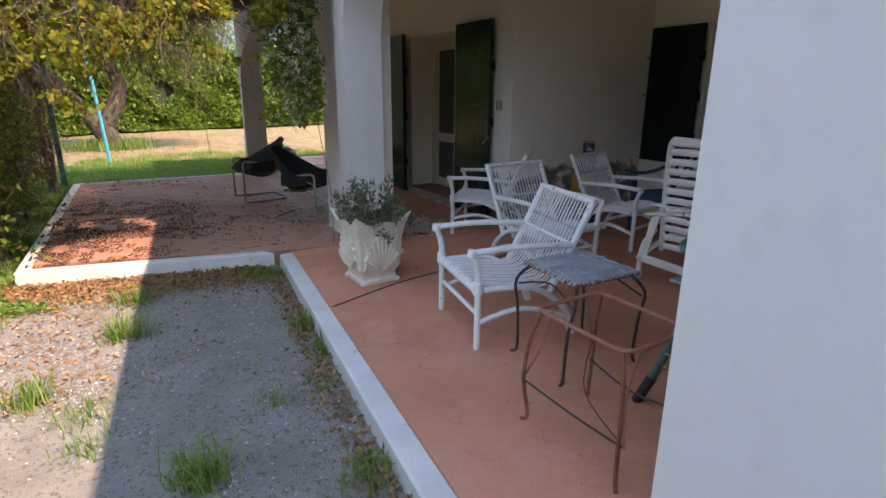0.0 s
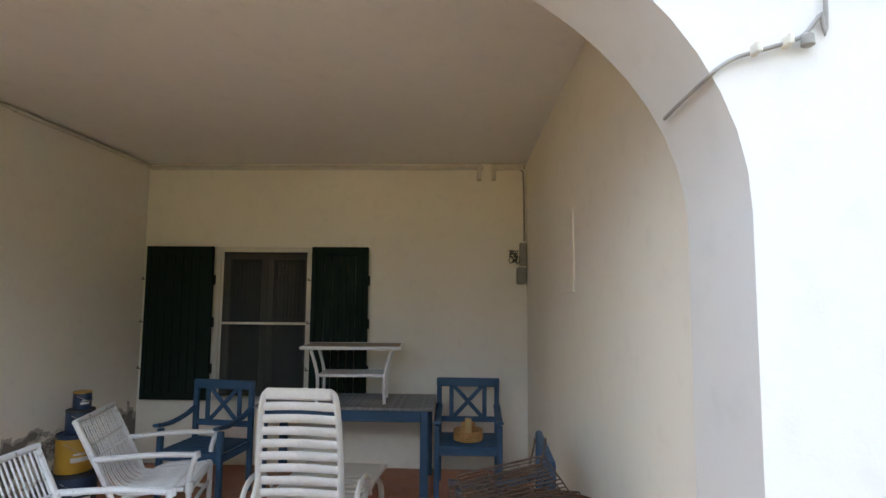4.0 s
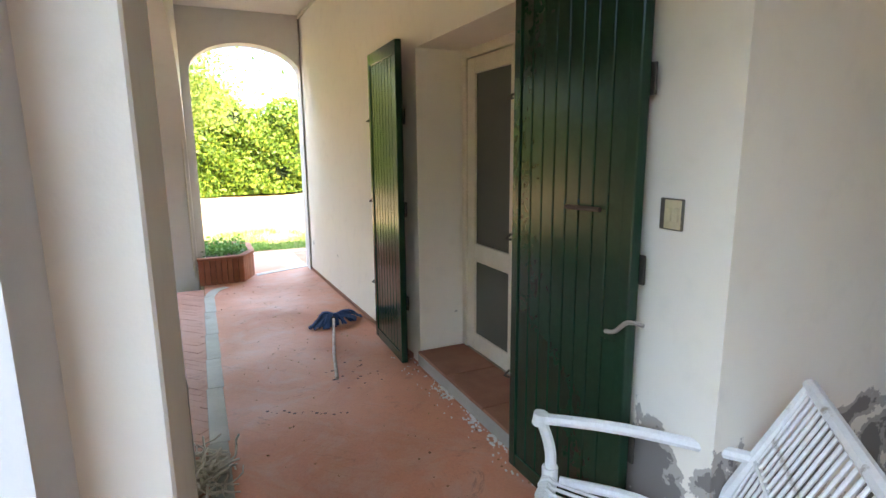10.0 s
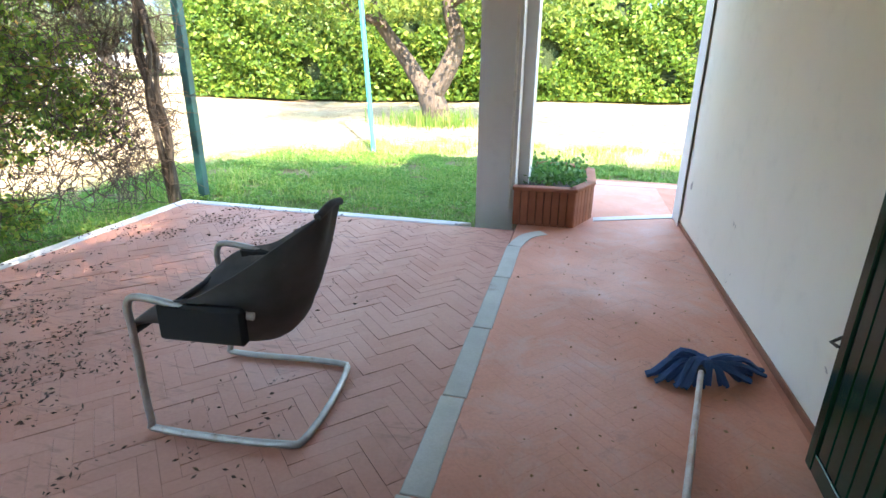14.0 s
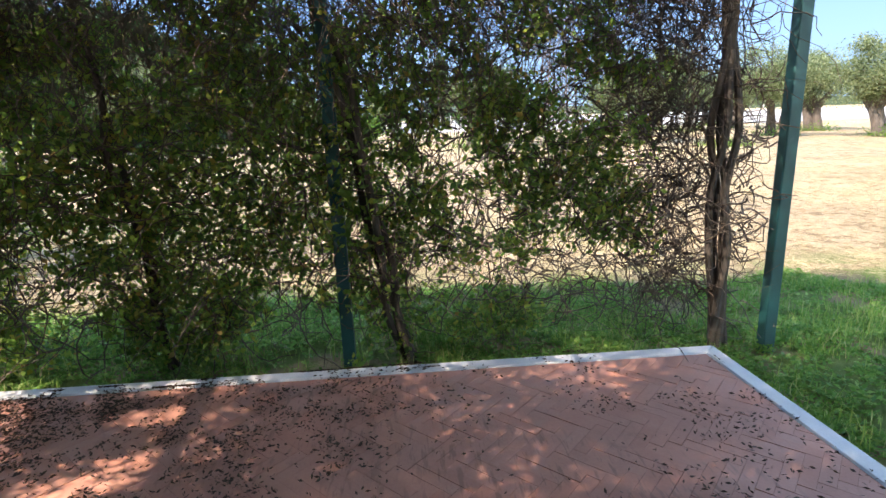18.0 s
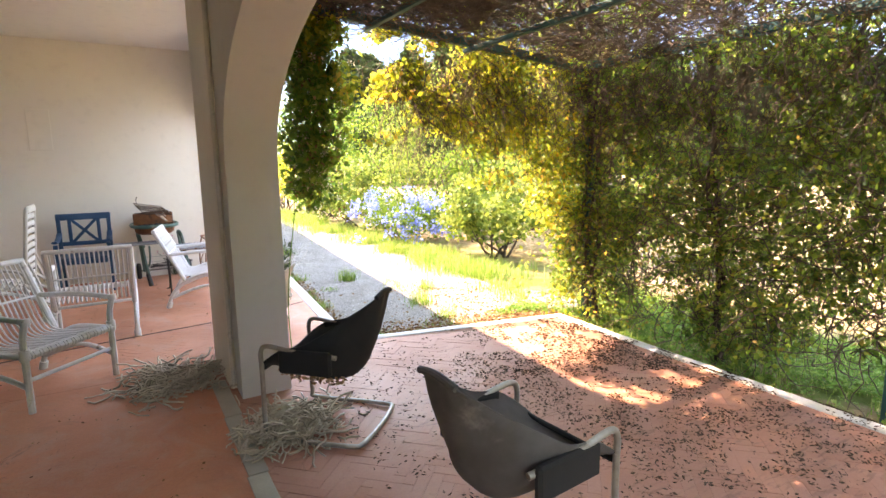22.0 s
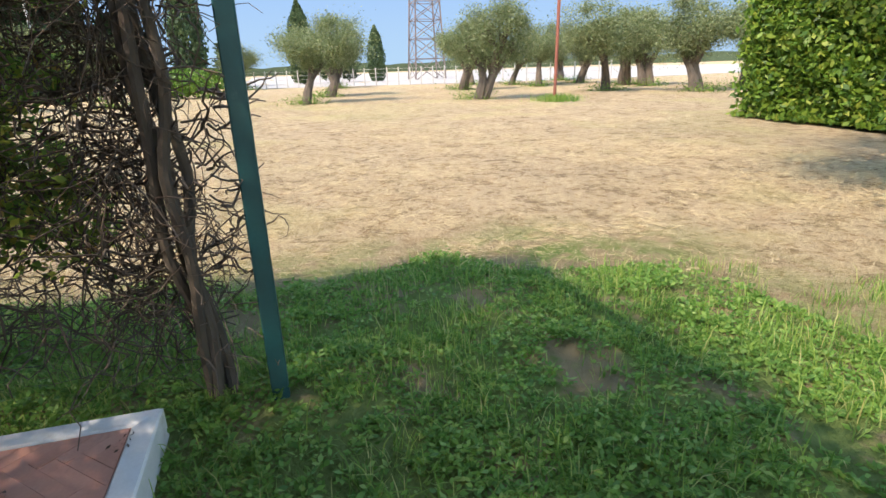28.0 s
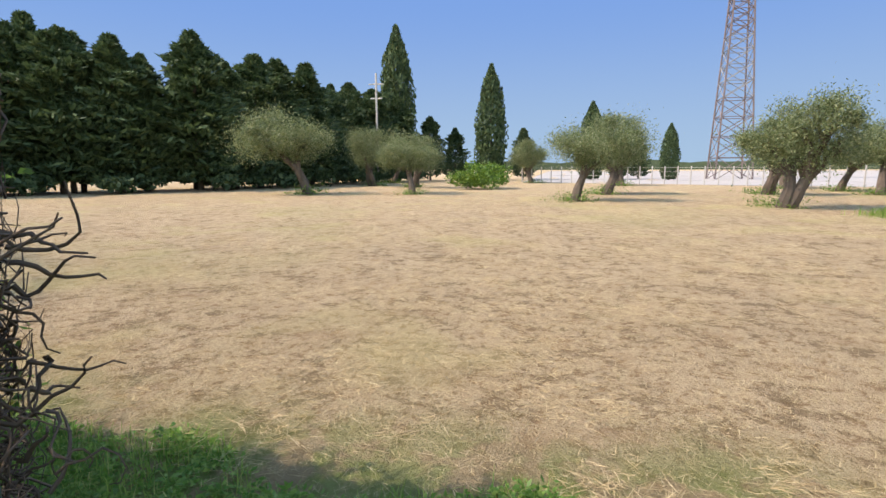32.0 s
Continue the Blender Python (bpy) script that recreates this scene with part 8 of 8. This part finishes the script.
f = ((np.arange(len(p)) * 8)[:, None, None] + np.array([(0, 3, 2, 1), (4, 5, 6, 7), (0, 1, 5, 4), (1, 2, 6, 5), (2, 3, 7, 6), (3, 0, 4, 7)])[None]).reshape(-1, 4)
scatter("drive_gravel", "small grey and tan stones on the drive", "gravel", v, f, leaf_mat("pebble", [(0, (0.16, 0.145, 0.13)), (0.4, (0.30, 0.275, 0.25)), (0.8, (0.45, 0.42, 0.38)), (1, (0.58, 0.55, 0.50))], 0.0, 0.9))

# weeds on the drive and along its edges
def tuft(x, y, n, h, spread, seed):
    g = np.random.default_rng(seed)
    th = thing("grass_tuft", "green grass tuft growing on the drive", "grass tuft", pose(x, y, GZ), group="grass tufts on the drive")
    c = g.normal(size=(n, 3)) * [spread, spread, 0]
    v, f = blade_arrays(g, c, h * 0.75, 0.006, 0.8)
    stuff("blades", v, f, GRASS, kind="", parent=th)


TUFTS = ((-0.25, 3.55, 170, 0.22, 0.07), (-0.44, 2.62, 70, 0.12, 0.08), (-0.43, 2.3, 60, 0.10, 0.06), (0.0, 1.82, 220, 0.20, 0.06), (0.43, 2.28, 60, 0.07, 0.05), (0.58, 2.28, 50, 0.06, 0.05),
         (0.68, 3.14, 170, 0.14, 0.07), (0.60, 1.52, 150, 0.12, 0.07), (0.70, 2.72, 120, 0.12, 0.06), (0.66, 1.15, 90, 0.1, 0.06), (0.12, -0.9, 120, 0.2, 0.07), (-0.7, 2.9, 120, 0.2, 0.07), (0.55, 4.3, 100, 0.16, 0.08), (-0.2, 4.2, 100, 0.18, 0.06))
for i, row in enumerate(TUFTS):
    x, y = row[:2]
    tuft(x + (0.085 * y - 0.09 if x > 0.5 else 0.0), y, *row[2:], 140 + i)
g = np.random.default_rng(160)
p = np.stack([g.normal(-1.75, 0.28, 14000), g.uniform(-9, 4.4, 14000), np.full(14000, GZ - 0.01)], 1)
p = p[field(p, 0.9, 2.0) > -0.15]
v, f = blade_arrays(g, p, 0.22, 0.009, 0.8)
scatter("verge_grass", "long green grass along the drive", "grass", v, f, GRASS)

# dry leaves: on the drive by the kerbs and on the terrace
g = np.random.default_rng(170)
n = 5200
a = np.stack([g.normal(0.53, 0.07, n), g.uniform(-1.5, 4.3, n), np.full(n, GZ + 0.008)], 1)
a[:, 0] += 0.09 * a[:, 1]
b = np.stack([g.uniform(-1.3, 0.85, n), TY0 - 0.02 - np.abs(g.normal(0, 0.28, n)), np.full(n, GZ + 0.008)], 1)
c = np.stack([g.normal(-0.9, 0.5, 1200), g.uniform(2.4, 4.45, 1200), np.full(1200, GZ + 0.008)], 1)
p = np.concatenate([a[:2200], b, c])
p[:, 2] += np.abs(g.normal(0, 0.012, len(p)))
p[len(a[:2200]):, 1] += 0.215 * np.maximum(0, 0.97 - p[len(a[:2200]):, 0])
p = p[p[:, 0] < 0.60 + 0.09 * p[:, 1]]
v, f = leaf_arrays(g, p, 0.036, 0.55, 0, spread=0.5, along=g.normal(size=(len(p), 3)) * [2, 2, 0.25])
scatter("drive_litter", "dry brown leaves along the kerbs", "leaf litter", v, f, DRY_LEAF)
n = 19000
x = np.minimum(1.75, np.where(g.uniform(size=n) < 0.3, g.uniform(-1.0, 1.75, n), g.normal(-0.35, 0.55, n)))
p = np.stack([np.maximum(x, -0.96), np.where(g.uniform(size=n) < 0.45, g.uniform(4.75, 9.9, n), g.normal(6.2, 1.0, n)), np.full(n, 0.008)], 1)
p[:, 1] = np.clip(p[:, 1], 4.72, 9.9)
p = p[field(p, 1.1, 3.0) + 0.9 * field(p, 5.0, 8.0) > 0.05 + 0.3 * g.uniform(size=len(p))]
big = np.stack([np.clip(g.normal(-0.25, 0.65, 12000), -0.9, 1.7), np.clip(g.normal(6.2, 1.05, 12000), 4.9, 9.85), np.full(12000, 0.008)], 1)
big = big[field(big, 1.6, 2.0) + 0.9 * field(big, 5.0, 4.0) > 0.28]
deep = np.stack([np.clip(np.abs(g.normal(0, 0.6, 7000)) - 0.92, -0.92, 1.2), np.clip(5.0 + np.abs(g.normal(0, 1.3, 7000)), 4.9, 9.0), np.full(7000, 0.008)], 1)
deep = deep[field(deep, 2.2, 6.0) + 0.8 * field(deep, 6.0, 1.0) > 0.0]
p = np.concatenate([p, big, deep])
p = p[(p[:, 1] > TY0 + 0.12 + 0.215 * np.maximum(0, 0.97 - p[:, 0]))]
v, f = leaf_arrays(g, p, 0.024, 0.38, 0, spread=0.35, along=g.normal(size=(len(p), 3)) * [2, 2, 0.2])
scatter("terrace_litter", "dark dry leaf bits on the terrace", "leaf litter", v, f, mat("old_leaf", (0.055, 0.032, 0.022), (0.11, 0.065, 0.04), 9, 0.9, 0, 60, 0))
n = 260
p = np.stack([g.uniform(1.2, 5.4, n), g.uniform(0.8, 4.3, n), np.full(n, 0.007)], 1)
q = np.stack([g.uniform(2.3, 3.5, 240), g.uniform(4.9, 9.8, 240), np.full(240, 0.007)], 1)
v, f = leaf_arrays(g, np.concatenate([p, q]), 0.016, 0.6, 0, spread=0.35, along=g.normal(size=(n + 240, 3)) * [2, 2, 0.2])
scatter("floor_litter", "small dry crumbs on the porch floor", "leaf litter", v, f, DRY_LEAF)

# dark drips on the arcade floor
r = random.Random(44)
bm = bmesh.new()
for k in range(34):
    if k < 15:
        x, y, s = 2.48 + 0.029 * k + r.uniform(-0.02, 0.02), 6.60 - 0.016 * k + r.uniform(-0.015, 0.015), r.uniform(0.004, 0.012)
    else:
        x, y, s = r.uniform(2.9, 3.25), r.uniform(6.7, 7.2), r.uniform(0.005, 0.015)
    prism([(x + s * math.cos(t), y + s * 0.8 * math.sin(t)) for t in np.linspace(0, 6.28, 9, endpoint=False)], 0.0003, 0.0016, bm)
solid("floor_stains", bm, mat("dark_stain", (0.075, 0.03, 0.022), (0.09, 0.04, 0.028), 9, 0.6), "dark dried drips on the floor", "stain", "stuff")

# herringbone pavers of the terrace
PW, PL = 0.062, 0.248
A45 = radians(45)
CA, SA = math.cos(A45), math.sin(A45)


def clip(poly, nx, ny, most):
    """The part of poly in which nx * x + ny * y is at most most."""
    out = []
    for p, q in zip(poly, poly[1:] + poly[:1]):
        a, b = nx * p[0] + ny * p[1] - most, nx * q[0] + ny * q[1] - most
        if a <= 0:
            out.append(p)
        if (a <= 0) != (b <= 0):
            t = a / (a - b)
            out.append((p[0] + (q[0] - p[0]) * t, p[1] + (q[1] - p[1]) * t))
    return out


def border(line):
    """Half-planes that bound a convex outline that runs clockwise."""
    out = []
    for (ax, ay), (bx, by) in zip(line, line[1:] + line[:1]):
        n = math.hypot(bx - ax, by - ay)
        nx, ny = -(by - ay) / n, (bx - ax) / n
        out.append((nx, ny, nx * ax + ny * ay))
    return out


def pave(paving, line, single, gap, wobble, material, base, offset=(0.4, 7.5)):
    """Lays bricks in herringbone at 45 degrees; single: the stretch whose whole bricks are objects of their own."""
    piece = box(gap, gap, -0.02, PL - gap, PW - gap, 0.0, min(0.0012, gap))
    one = mesh_of(piece, "paver", material)
    r = random.Random(77)
    verts, faces, made = [], [], 0
    sides = border(line)
    ox, oy = offset
    for i in range(-130, 130):
        for j in range(-40, 40):
            for upright in (False, True):
                u, w = i * PW + j * PL, i * PW - j * PL
                if upright:
                    q = [(u, w + PW), (u + PW, w + PW), (u + PW, w + PW + PL), (u, w + PW + PL)]
                else:
                    q = [(u, w), (u + PL, w), (u + PL, w + PW), (u, w + PW)]
                cx, cy = sum(a for a, _ in q) / 4, sum(b for _, b in q) / 4
                x, y = CA * cx - SA * cy + ox, SA * cx + CA * cy + oy
                deep = min(most - nx * x - ny * y for nx, ny, most in sides)
                if deep < -0.13:
                    continue
                dz = base + r.uniform(-wobble, wobble)
                if deep > 0.13 and single[0] < x < single[1] and single[2] < y < single[3] and made < 300:
                    made += 1
                    m = Matrix.Translation((ox, oy, dz)) @ Matrix.Rotation(A45, 4, "Z") @ Matrix.Translation((u, w, 0))
                    if upright:
                        m = Matrix.Translation((ox, oy, dz)) @ Matrix.Rotation(A45, 4, "Z") @ Matrix.Translation((u + PW, w + PW, 0)) @ Matrix.Rotation(radians(90), 4, "Z")
                    shared("paver", one, paving, m)
                    continue
                s = [(cx + (a - cx) * (1 - 2 * gap / (PW if upright else PL)), cy + (b - cy) * (1 - 2 * gap / (PL if upright else PW))) for a, b in q]
                s = [(CA * a - SA * b + ox, SA * a + CA * b + oy) for a, b in s]
                for side in sides if deep < 0.14 else ():
                    if s:
                        s = clip(s, *side)
                if len(s) < 3:
                    continue
                k0, n = len(verts), len(s)
                verts.extend([(a, b, dz) for a, b in s] + [(a, b, dz - 0.012) for a, b in s])
                faces.append(tuple(range(k0, k0 + n)))
                faces.extend((k0 + n + k, k0 + n + (k + 1) % n, k0 + (k + 1) % n, k0 + k) for k in range(n))
    me = bpy.data.meshes.new("pavers")
    me.from_pydata(verts, [], faces)
    me.materials.append(material)
    ob = new("pavers", me)
    ob.parent = paving
    return tagged(ob, "worn red herringbone pavers", kind="stuff")


ring = inset(TERRACE, 0.105)
pave(bpy.data.objects["floor_terrace"], [(2.188, TY0 + 0.0), (1.3, TY0 + 0.0), ring[0], ring[1], ring[2], (2.188, ring[2][1])], (0.15, 1.85, 7.0, 9.6), 0.0007, 0.0018, PAVER, -0.003)
pave(bpy.data.objects["floor"], [(5.66, 0.52), (0.775, 0.52), (1.135, TY0 - 0.03), (5.66, TY0 - 0.03)], (1.15, 2.3, 1.0, 4.0), 0.0005, 0.0003, FLOOR, -0.0008)
pave(bpy.data.objects["floor_arcade"], [(3.56, TY0 - 0.018), (2.198, TY0 - 0.018), (2.198, 11.7), (3.46, 11.7)], (2.4, 3.4, 5.4, 8.6), 0.00025, 0.0002, FLOOR, -0.0008)
